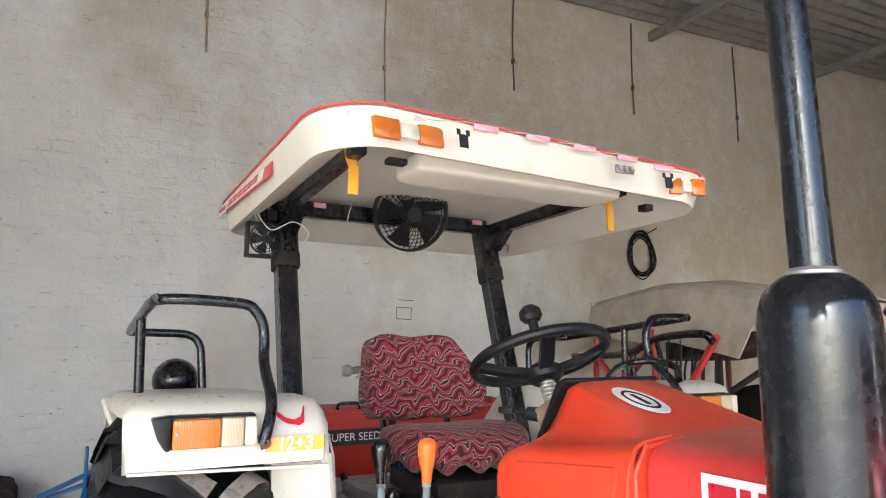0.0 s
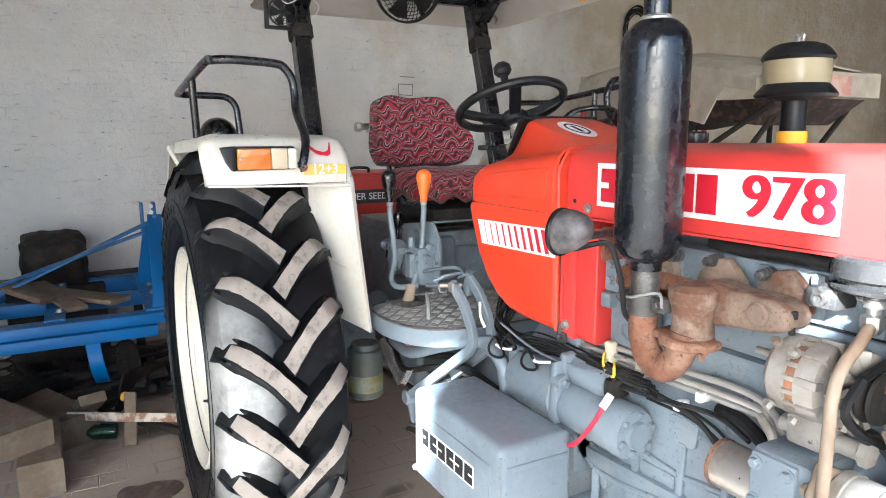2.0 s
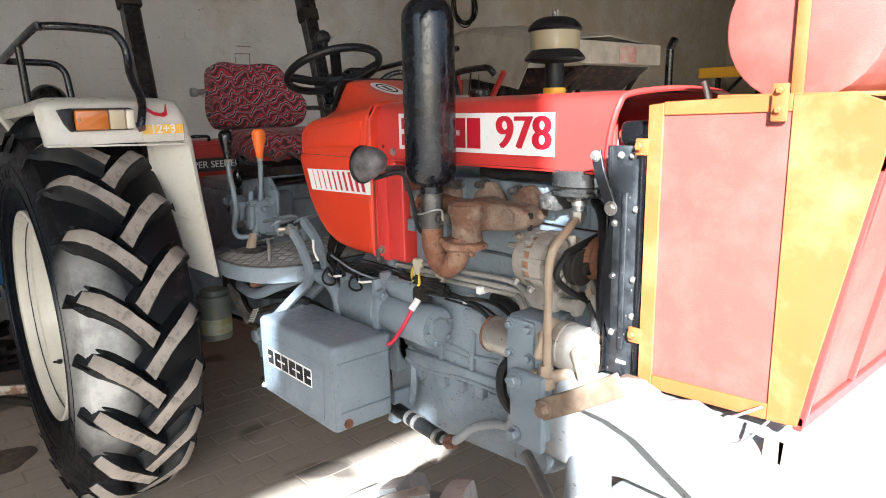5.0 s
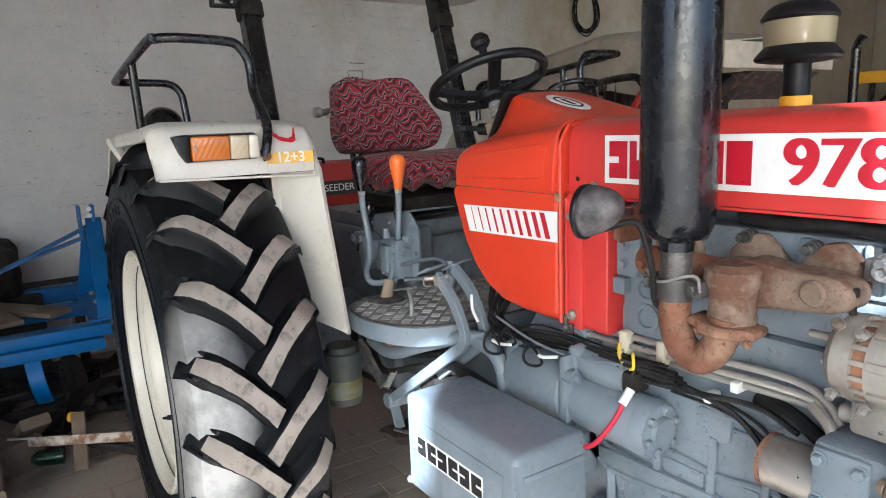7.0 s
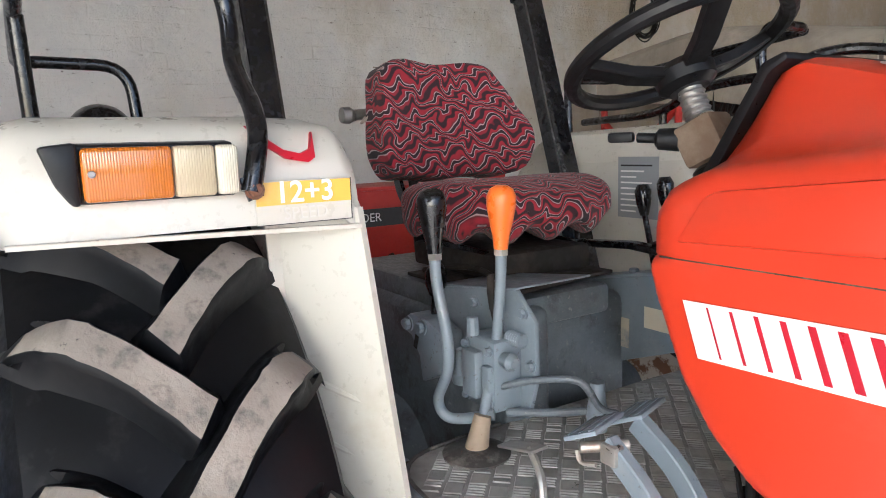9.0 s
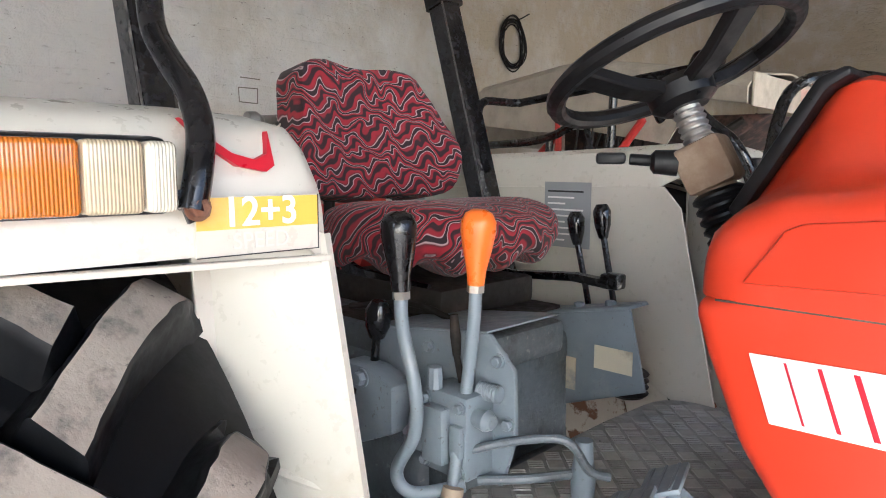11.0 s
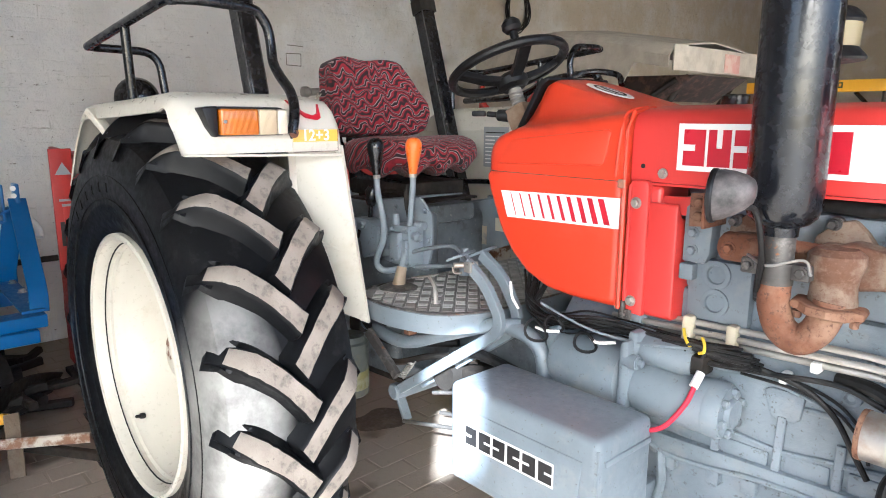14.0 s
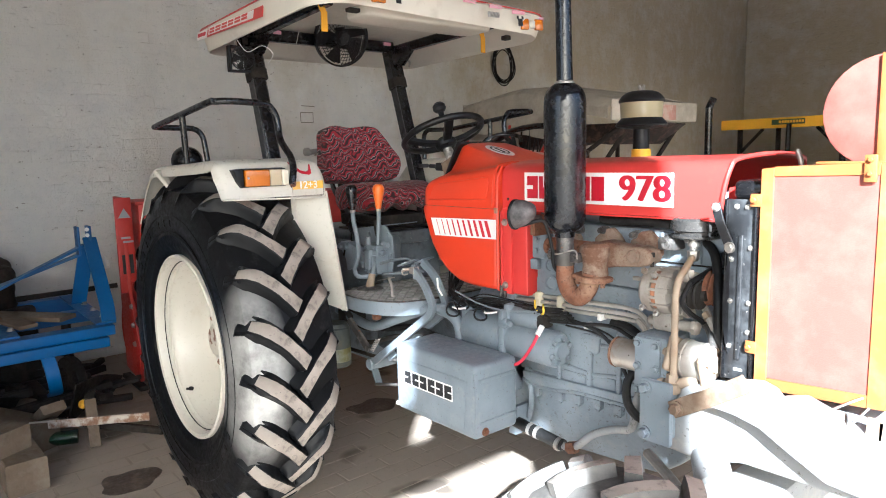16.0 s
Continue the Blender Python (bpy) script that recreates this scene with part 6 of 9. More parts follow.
def water_side():
    g = group_part("fan_drive", tractor, "dark fan drive and filter behind the radiator")
    part("filter_head", lathe((1.802, -0.175, 1.190), (0, 0, 1), [(0, 0.02), (0.001, 0.058), (0.005, 0.066), (0.010, 0.067), (0.013, 0.058), (0.020, 0.060), (0.024, 0.068), (0.05, 0.069), (0.056, 0.064), (0.058, 0.03)], 40), FILTER, g)
    part("filter_hose", tube([(1.73, -0.18, 1.222), (1.66, -0.185, 1.226), (1.58, -0.185, 1.222), (1.50, -0.17, 1.225)], 0.014, 12), CABLE, g)
    part("fan_shroud", joined(lathe((1.912, 0.0, 1.06), (1, 0, 0), [(0, 0.235), (0.004, 0.24), (0.03, 0.245)], 48, False), lathe((1.935, 0, 1.06), (1, 0, 0), [(0, 0.245), (0.003, 0.30)], 48, False)), PLASTIC, g)
    for i in range(6):
        a = 2 * math.pi * i / 6 + 0.2
        part("fan_blade", xf(box(-0.008, 0.008, -0.045, 0.045, 0.05, 0.215, 0.002), pose(1.905, 0, 1.06) @ Matrix.Rotation(a, 4, "X") @ Matrix.Rotation(0.6, 4, "Z")), PLASTIC, g)
    part("idler_pulley", lathe((1.852, -0.205, 1.07), (1, 0, 0), [(0, 0.012), (0.002, 0.040), (0.006, 0.045), (0.014, 0.038), (0.022, 0.045), (0.026, 0.040), (0.028, 0.014)], 32), RUST, g)
    part("fan_pulley", lathe((1.86, 0, 1.06), (1, 0, 0), [(0, 0.05), (0.006, 0.065), (0.018, 0.055), (0.03, 0.065), (0.034, 0.03)], 32), DARK, g)
    loop = [(1.846, -0.285, 1.092), (1.848, -0.14, 1.12), (1.85, 0.0, 1.125), (1.85, 0.065, 1.06), (1.85, 0.05, 0.99), (1.85, 0.02, 0.90), (1.85, -0.06, 0.88), (1.848, -0.2, 0.97), (1.846, -0.285, 1.018), (1.846, -0.318, 1.055), (1.846, -0.285, 1.092)]
    part("fan_belt", tube(loop, 0.007, 6, None, 4), CABLE, g)
    part("coolant_hose", tube([(1.80, -0.15, 1.19), (1.86, -0.19, 1.15), (1.895, -0.235, 1.05), (1.905, -0.245, 0.96), (1.93, -0.23, 0.90)], 0.012, 14), CABLE, g)
    part("lower_hose", tube([(1.78, -0.16, 0.98), (1.86, -0.22, 0.97), (1.90, -0.26, 0.93)], 0.009, 10), NECK, g)


water_side()


DUSTY_BLACK = surface("dusty chipped black paint", (0.016, 0.017, 0.019), wear=(0.085, 0.09, 0.095), wear_at=(0.44, 0.68), wear_scale=16, tone=0.25, rough=0.4, relief=0.2, fleck=(0.42, 0.40, 0.37), fleck_scale=85, fleck_at=(0.655, 0.69))


def radiator_and_cage():
    g = group_part("radiator", tractor, "black radiator side plate")
    part("side_plate", box(1.925, 1.999, -0.268, -0.262, 0.868, 1.302, 0.002), DUSTY_BLACK, g)
    part("plate_fold", joined(box(1.992, 1.999, -0.275, -0.262, 0.868, 1.302, 0.002), box(1.925, 1.930, -0.275, -0.262, 0.868, 1.302, 0.002)), BLACK, g)
    part("pressed_rib", box(1.956, 1.968, -0.273, -0.266, 0.92, 1.22, 0.006, 3), DUSTY_BLACK, g)
    part("slot", box(1.955, 1.975, -0.2705, -0.2685, 0.893, 0.899, 0), STICKER_WHITE, g)
    for x, z in ((1.94, 1.06), (1.985, 1.06), (1.985, 1.19), (1.94, 0.95), (1.985, 0.95), (1.94, 1.16), (1.985, 0.99), (1.95, 1.285), (1.975, 1.285)):
        part("plate_bolt", bolt((x, -0.268, z), (0, -1, 0), 0.005, 0.005), STEEL, g)
    part("core", box(1.94, 2.0, -0.255, 0.255, 0.87, 1.30, 0.004), DARK, g)
    part("stay_arm", flat_bar([(1.905, -0.282, 1.292), (1.915, -0.282, 1.25), (1.945, -0.282, 1.185)], 0.022, 0.006, 0.03, up=(0, 1, 0)), DUSTY_BLACK, g)
    part("top_tank", joined(box(1.93, 2.0, -0.25, 0.25, 1.30, 1.345, 0.012, 3), lathe((1.965, -0.05, 1.345), (0, 0, 1), [(0, 0.03), (0.02, 0.03), (0.022, 0.024)], 20)), BLACK, g)
    part("stay_bolt", bolt((1.908, -0.286, 1.283), (0, -1, 0), 0.008), STEEL, g)
    part("stay_bolt", bolt((1.944, -0.286, 1.19), (0, -1, 0), 0.010), STEEL, g)
    c = group_part("front_screen", tractor, "chaff screen with red net, frame coloured as sunlit orange")
    Y0, Y1 = -0.272, 0.272
    for s, y in ((-1, Y0), (1, Y1)):
        a, b = (y, y + 0.004) if s < 0 else (y - 0.004, y)
        pb = (y - 0.0035, y + 0.004) if s < 0 else (y - 0.004, y + 0.0035)
        part("frame_strip", prism([(2.006, 0.866), (2.034, 0.866), (2.034, 1.375), (2.006, 1.372)], "y", *pb, 0.001, 1), FRAME_SUNLIT, c)
        part("frame_strip", prism([(2.0345, 1.355), (2.2395, 1.360), (2.2395, 1.384), (2.0345, 1.377)], "y", *pb, 0.001, 1), FRAME_SUNLIT, c)
        part("frame_strip", prism([(2.0345, 0.866), (2.2395, 0.878), (2.2395, 0.905), (2.0345, 0.893)], "y", *pb, 0.001, 1), FRAME_SUNLIT, c)
        part("frame_panel", prism([(2.24, 0.878), (2.286, 0.882), (2.30, 0.97), (2.362, 1.30), (2.366, 1.34), (2.355, 1.372), (2.32, 1.386), (2.24, 1.384)], "y", *pb, 0.001, 1), FRAME_SUNLIT, c)
        part("side_net", prism([(2.03, 0.89), (2.243, 0.90), (2.243, 1.363), (2.03, 1.358)], "y", a, b, 0), MESH_RED, c)
    part("top_sheet", prism([(2.01, 1.372), (2.32, 1.384), (2.32, 1.379), (2.01, 1.367)], "y", Y0 + 0.004, Y1 - 0.004, 0), FRAME_SUNLIT, c)
    part("front_net", prism([(2.284, 0.89), (2.298, 0.97), (2.358, 1.30), (2.353, 1.302), (2.293, 0.972), (2.279, 0.892)], "y", Y0 + 0.004, Y1 - 0.004, 0), MESH_RED, c)
    part("front_edge", flat_bar([(2.288, Y0 + 0.006, 0.885), (2.364, Y0 + 0.006, 1.315)], 0.012, 0.014), HOOD_RED, c)
    part("front_bar", joined(flat_bar([(2.286, Y0, 0.886), (2.286, Y1, 0.886)], 0.014, 0.022), flat_bar([(2.362, Y0, 1.29), (2.362, Y1, 1.29)], 0.014, 0.02), flat_bar([(2.29, -0.06, 0.9), (2.36, -0.06, 1.29)], 0.012, 0.012)), HOOD_RED, c)
    part("name_strip", prism([(2.36, 1.305), (2.363, 1.305), (2.366, 1.36), (2.363, 1.36)], "y", Y0 + 0.02, Y1 - 0.02, 0), STICKER_WHITE, c)
    prof = [(math.cos(a), math.sin(a)) for a in [radians(d) for d in range(-64, 245, 11)]]
    drum = [(2.222 + 0.118 * ca, 1.487 + 0.115 * sa) for ca, sa in prof]
    part("round_net", prism(drum, "y", -0.215, 0.20, 0.004), MESH_RED, c, "round net drum on the screen")
    part("drum_strap", joined(box(2.214, 2.232, -0.2235, -0.2195, 1.384, 1.602, 0.001), box(2.10, 2.35, -0.225, -0.205, 1.380, 1.386, 0.001)), FRAME_SUNLIT, c)
    part("hinge_tab", joined(box(2.212, 2.235, -0.283, -0.276, 1.345, 1.40, 0.002), bolt((2.2235, -0.283, 1.362), (0, -1, 0), 0.005, 0.005), bolt((2.2235, -0.283, 1.39), (0, -1, 0), 0.005, 0.005)), FRAME_SUNLIT, c)
    for z in (0.96, 1.302):
        part("frame_tab", joined(box(1.985, 2.01, -0.28, -0.274, z - 0.015, z + 0.014, 0.002), bolt((1.994, -0.28, z), (0, -1, 0), 0.007, 0.006)), FRAME_SUNLIT, c)
    part("tie_wire", tube([(2.235, -0.28, 0.90), (2.21, -0.30, 0.885), (2.185, -0.31, 0.865), (2.19, -0.32, 0.845), (2.225, -0.32, 0.85), (2.25, -0.29, 0.885)], 0.0025, 6), STEEL, c)


radiator_and_cage()


TIE = surface("brown rust film on a steel arm", (0.18, 0.12, 0.075), wear=(0.28, 0.22, 0.16), wear_at=(0.45, 0.7), wear_scale=16, tone=0.25, rough=0.75, relief=0.3, fleck=(0.12, 0.06, 0.03), fleck_scale=60, fleck_at=(0.64, 0.72))


# machine grey lightened as if in full sun; also colours the return pipe
SUNLIT_GREY = surface("dusty grey paint in a sunlit tone", (0.31, 0.318, 0.32), wear=(0.40, 0.38, 0.34), wear_at=(0.5, 0.74), wear_scale=14, tone=0.15, scale=6, rough=0.6, relief=0.3, fleck=(0.14, 0.13, 0.12), fleck_scale=70, fleck_at=(0.6, 0.68))


def front_end():
    g = group_part("front_axle", tractor, "grey front axle, bolster and bracket")
    part("mount_plate", joined(box(1.745, 1.835, -0.345, -0.325, 0.675, 0.842, 0.008), box(1.76, 1.83, -0.33, -0.15, 0.69, 0.83, 0.01)), GREY, g)
    for z in (0.70, 0.82):
        part("plate_bolt", bolt((1.765, -0.345, z), (0, -1, 0), 0.013, 0.014), GREY, g)
    part("bolster", joined(prism([(1.78, 0.68), (1.80, 0.655), (1.90, 0.65), (2.0, 0.68), (2.30, 0.68), (2.42, 0.72), (2.42, 0.82), (2.0, 0.86), (1.84, 0.84)], "y", -0.31, 0.31, 0.02, 3)), SUNLIT_GREY, g)
    part("tie_arm", flat_bar([(1.858, -0.372, 0.794), (1.94, -0.372, 0.842), (2.035, -0.372, 0.903)], 0.012, 0.042, up=(0, -0.02, 1)), TIE, g)
    part("arm_bolt", bolt((1.872, -0.379, 0.802), (0, -1, 0), 0.014, 0.014), TIE, g)
    part("arm_weld", box(1.985, 2.035, -0.358, -0.28, 0.862, 0.885, 0.006), TIE, g)
    part("bumper_side", prism([(1.915, 0.822), (1.97, 0.867), (2.02, 0.904), (2.06, 0.910), (2.09, 0.900), (2.115, 0.872), (2.14, 0.832), (2.19, 0.814), (2.35, 0.787), (2.50, 0.782), (2.50, 0.712), (2.35, 0.712), (2.20, 0.724), (2.12, 0.767), (2.06, 0.802), (2.0, 0.817)], "y", -0.36, -0.335, 0.006), SUNLIT_GREY, g)
    part("bumper_inner", prism([(2.09, 0.875), (2.14, 0.888), (2.19, 0.87), (2.235, 0.825), (2.25, 0.78), (2.14, 0.79)], "y", -0.325, -0.30, 0.006), SUNLIT_GREY, g)
    part("axle_beam", joined(prism([(-0.62, 0.46), (-0.60, 0.56), (-0.3, 0.60), (0.3, 0.60), (0.60, 0.56), (0.62, 0.46), (0.3, 0.48), (-0.3, 0.48)], "x", 1.92, 2.06, 0.015), rod((1.90, -0.27, 0.66), (1.99, -0.40, 0.635), 0.045)), SUNLIT_GREY, g)
    for s in (-1, 1):
        part("kingpin", joined(lathe((1.99, s * 0.60, 0.34), (0, 0, 1), [(0, 0.04), (0.02, 0.055), (0.22, 0.055), (0.25, 0.04)], 24), rod((1.99, s * 0.60, 0.42), (1.99, s * 0.70, 0.42), 0.05)), CAST, g)
    part("screen_bracket", flat_bar([(2.268, -0.303, 0.87), (2.262, -0.303, 0.79)], 0.03, 0.006, up=(0, 1, 0)), BEIGE_RUST, g)
    part("hinge_plate", box(2.272, 2.312, -0.306, -0.298, 0.815, 0.868, 0.003), BEIGE_RUST, g)
    part("bolster_bolt", bolt((2.40, -0.31, 0.80), (0, -1, 0), 0.018, 0.016), RUST, g)
    part("steer_plate", joined(prism([(1.93, 0.56), (2.10, 0.62), (2.11, 0.645), (1.93, 0.585)], "y", -0.42, -0.34, 0.004)), BEIGE_RUST, g)
    for k in range(4):
        part("plate_hole", lathe((1.955 + k * 0.038, -0.4205, 0.581 + k * 0.0132), (0, -1, 0), [(0, 0.008), (0.001, 0.008)], 16), STICKER_BLACK, g)
    part("drag_link", tube([(1.72, -0.26, 0.60), (1.88, -0.36, 0.58), (2.02, -0.52, 0.56)], 0.014, 10), STEEL, g)
    part("hose_end", joined(tube([(1.86, -0.42, 0.58), (1.90, -0.44, 0.59), (1.93, -0.42, 0.62)], 0.011, 8), bolt((1.86, -0.42, 0.575), (-1, 0, 0.1), 0.014, 0.02)), STEEL, g)


front_end()


DUSTY_RUBBER = surface("dusty front tyre rubber", (0.06, 0.058, 0.055), wear=(0.16, 0.15, 0.135), wear_at=(0.4, 0.7), wear_scale=9, tone=0.25, rough=0.6, relief=0.2, fleck=(0.02, 0.02, 0.02), fleck_scale=40, fleck_at=(0.64, 0.72))


def front_wheel(side):
    w = group_part("front_wheel", tractor, "dusty lugged front tyre")
    R, H = 0.355, 0.10
    prof = [(-0.06, 0.205), (-0.075, 0.215), (-0.095, 0.26), (-0.10, 0.30), (-0.09, 0.335), (-0.06, 0.352), (0, 0.358)]
    prof += [(-h, r) for h, r in prof[-2::-1]]
    part("tyre", lathe((0, 0, 0), (0, 1, 0), prof, 72, False), DUSTY_RUBBER, w)
    part("rim", lathe((0, 0, 0), (0, 1, 0), [(-0.062, 0.218), (-0.075, 0.214), (-0.07, 0.2), (-0.03, 0.19), (0.02, 0.185), (0.03, 0.15), (0.01, 0.1), (0.0, 0.0)], 48, False), WHITE, w)
    bm = bmesh.new()
    rings = []
    for i in range(6):
        k = i / 5
        y = 0.012 - 0.098 * k
        s = 0.07 * k
        base, top = 0.352 - 0.012 * k * k, 0.384 - 0.016 * k ** 3
        ring = []
        for off, rr in ((-1.3, base - 0.01), (-1, top), (1, top), (1.3, base - 0.01)):
            a = (s + off * 0.014) / 0.37
            ring.append(bm.verts.new((rr * math.cos(a), y + off * 0.006, rr * math.sin(a))))
        rings.append(ring)
    for a, b in zip(rings, rings[1:]):
        for i in range(3):
            f = bm.faces.new((a[i], a[i + 1], b[i + 1], b[i]))
            f.material_index = 1 if i == 1 else 0
    bm.faces.new(rings[0])
    bm.faces.new(rings[-1][::-1])
    bmesh.ops.recalc_face_normals(bm, faces=bm.faces[:])
    me = mesh_of("lug", bm, DUSTY_RUBBER)
    me.materials.append(LUGTOP)
    for i in range(18):
        for k in (0, 1):
            o = new("lug", me)
            o.parent = w
            o.matrix_basis = pose(0, 0, 0, 0, -(i + 0.5 * k) * 20, 0) @ (Matrix.Diagonal((1, -1, 1, 1)) if k else Matrix.Identity(4))
    w.matrix_basis = pose(2.0, side * 0.735, 0.405, 0, 0, 0) @ Matrix.Diagonal((1.055, 1.1 if side < 0 else -1.1, 1.055, 1))


front_wheel(-1)
front_wheel(1)


# air cleaner
def air_cleaner():
    g = group_part("air_cleaner", tractor, "black and clear oil-bath air pre-cleaner on a pipe")
    x, y = 1.295, 0.335
    part("intake_pipe", lathe((x, y, 0), (0, 0, 1), [(1.28, 0.029), (1.515, 0.029)], 28), PLASTIC, g)
    part("yellow_sleeve", lathe((x, y, 0), (0, 0, 1), [(1.345, 0.0295), (1.346, 0.034), (1.425, 0.034), (1.426, 0.0295)], 28), YELLOW, g)
    part("lower_tray", lathe((x, y, 0), (0, 0, 1), [(1.497, 0.03), (1.501, 0.065), (1.505, 0.088), (1.511, 0.092), (1.518, 0.088), (1.530, 0.077), (1.536, 0.072)], 44), PLASTIC, g)
    bowl = lens_glass("smoky clear bowl", (0.40, 0.35, 0.20), 0.3, 0.0)
    part("clear_bowl", lathe((x, y, 0), (0, 0, 1), [(1.536, 0.071), (1.54, 0.073), (1.59, 0.075), (1.594, 0.075)], 44), bowl, g)
    part("cap", lathe((x, y, 0), (0, 0, 1), [(1.590, 0.078), (1.596, 0.081), (1.602, 0.079), (1.614, 0.070), (1.624, 0.058), (1.630, 0.04), (1.632, 0.02)], 44), PLASTIC, g)
    part("wing_nut", joined(lathe((x, y, 1.632), (0, 0, 1), [(0, 0.008), (0.012, 0.007)], 12), xf(box(-0.003, 0.003, 0.003, 0.018, 0.004, 0.022, 0.002), pose(x, y, 1.634, -20, 0, 60)), xf(box(-0.003, 0.003, -0.018, -0.003, 0.004, 0.022, 0.002), pose(x, y, 1.634, 20, 0, 60))), STEEL, g)


air_cleaner()
part("tank_cap", joined(lathe((1.19, 0.12, 1.385), (0, 0, 1), [(0, 0.026), (0.012, 0.026), (0.014, 0.02)], 20), lathe((1.19, 0.12, 1.398), (0, 0, 1), [(0, 0.03), (0.006, 0.032), (0.024, 0.032), (0.028, 0.026)], 20)), BLACK, tractor, "black fuel filler cap")


# steering
def steering():
    g = group_part("steering", tractor, "black steering wheel with a turning knob")
    A = radians(24)
    axis = Vector((-math.sin(A), 0, math.cos(A)))
    c = Vector((0.585, 0.0, 1.508))
    f, s, u = frame_of(axis)
    R = 0.163
    loop = [c + (s * math.cos(a) + u * math.sin(a)) * R for a in (2 * math.pi * i / 48 for i in range(49))]
    part("steering_ring", sweep(loop, circle(0.0135, 10), caps=False), PLASTIC, g)
    hub = c - axis * 0.045
    part("hub", lathe(hub - axis * 0.02, axis, [(0, 0.03), (0.01, 0.044), (0.03, 0.046), (0.045, 0.03)], 24), PLASTIC, g)
    for a in (radians(a0) for a0 in (20, 200, 118)):
        e = c + (s * math.cos(a) + u * math.sin(a)) * (R - 0.004)
        part("spoke", flat_bar([hub + (e - hub) * 0.12, hub + (e - hub) * 0.55 - axis * 0.006, e], 0.034, 0.018, up=axis), PLASTIC, g)
    kp = Vector((0.645, -0.072, 1.60))
    b = min(loop, key=lambda p: (p - kp).length)
    part("turning_knob", lathe(b, axis, [(0, 0.011), (0.03, 0.011), (0.032, 0.019), (0.042, 0.026), (0.056, 0.025), (0.066, 0.016)], 20), PLASTIC, g)
    low = hub - axis * 0.02
    part("column", joined(lathe(low, -axis, [(0, 0.018), (0.05, 0.017)], 20), *[lathe(low - axis * (0.005 + k * 0.009), -axis, [(0, 0.019), (0.003, 0.021), (0.006, 0.019)], 20) for k in range(5)]), STEEL, g)
    mid = low - axis * 0.05
    part("switch_block", joined(xf(box(-0.033, 0.033, -0.036, 0.036, -0.035, 0.03, 0.008), Matrix.Translation(mid - axis * 0.03) @ pose(0, 0, 0, 0, -27, 10)), rod(mid, mid - axis * 0.17, 0.026)), TIE, g)
    part("column_boot", joined(*[lathe(mid - axis * (0.07 + k * 0.014), -axis, [(0, 0.03), (0.005, 0.036), (0.009, 0.036), (0.014, 0.03)], 20) for k in range(5)]), PLASTIC, g)
    st = mid - axis * 0.03
    part("stalk", joined(rod(st + Vector((-0.02, -0.02, 0)), st + Vector((-0.085, -0.055, 0.005)), 0.008), xf(box(-0.028, 0.012, -0.011, 0.011, -0.008, 0.008, 0.005), Matrix.Translation(st + Vector((-0.1, -0.062, 0.006))) @ pose(0, 0, 0, 0, 0, 30)), lathe(st + Vector((-0.03, -0.025, 0)), (-0.85, -0.5, 0.05), [(0, 0.018), (0.03, 0.016), (0.035, 0.01)], 16)), PLASTIC, g)
    part("throttle_loop", tube([(0.70, 0.05, 1.36), (0.70, 0.12, 1.47), (0.73, 0.19, 1.50), (0.80, 0.22, 1.49), (0.83, 0.2, 1.46)], 0.0085, 10), BLACK, g)


steering()


# platform and controls
def tread_plate():
    """Bare plate, unevenly pale, with dirt in broad patches."""
    mat, t, b = nodes_of("worn chequer plate")
    dirt = noise_at(t, 9.0, 7.0, 0.65)
    col = ramp(t, dirt.outputs["Fac"], [(0.32, (0.22, 0.215, 0.20)), (0.55, (0.33, 0.325, 0.31)), (0.72, (0.42, 0.415, 0.40))])
    fine = noise_at(t, 60.0, 5.0, 0.6)
    col = mix(t, ramp(t, fine.outputs["Fac"], [(0.52, grey(0)), (0.7, grey(0.5))]), col, (0.16, 0.15, 0.135))
    t.links.new(col, b.inputs["Base Color"])
    b.inputs["Metallic"].default_value = 0.2
    b.inputs["Roughness"].default_value = 0.58
    bump(t, b, fine.outputs["Fac"], 0.2, 0.001)
    return mat


PAD_GLINT = surface("scuffed pad steel brightened as sky glint", (0.44, 0.43, 0.41), wear=(0.31, 0.30, 0.28), wear_at=(0.45, 0.7), wear_scale=20, tone=0.12, rough=0.42, metal=0.4, relief=0.1)
PLATE = tread_plate()
DECK = 0.889


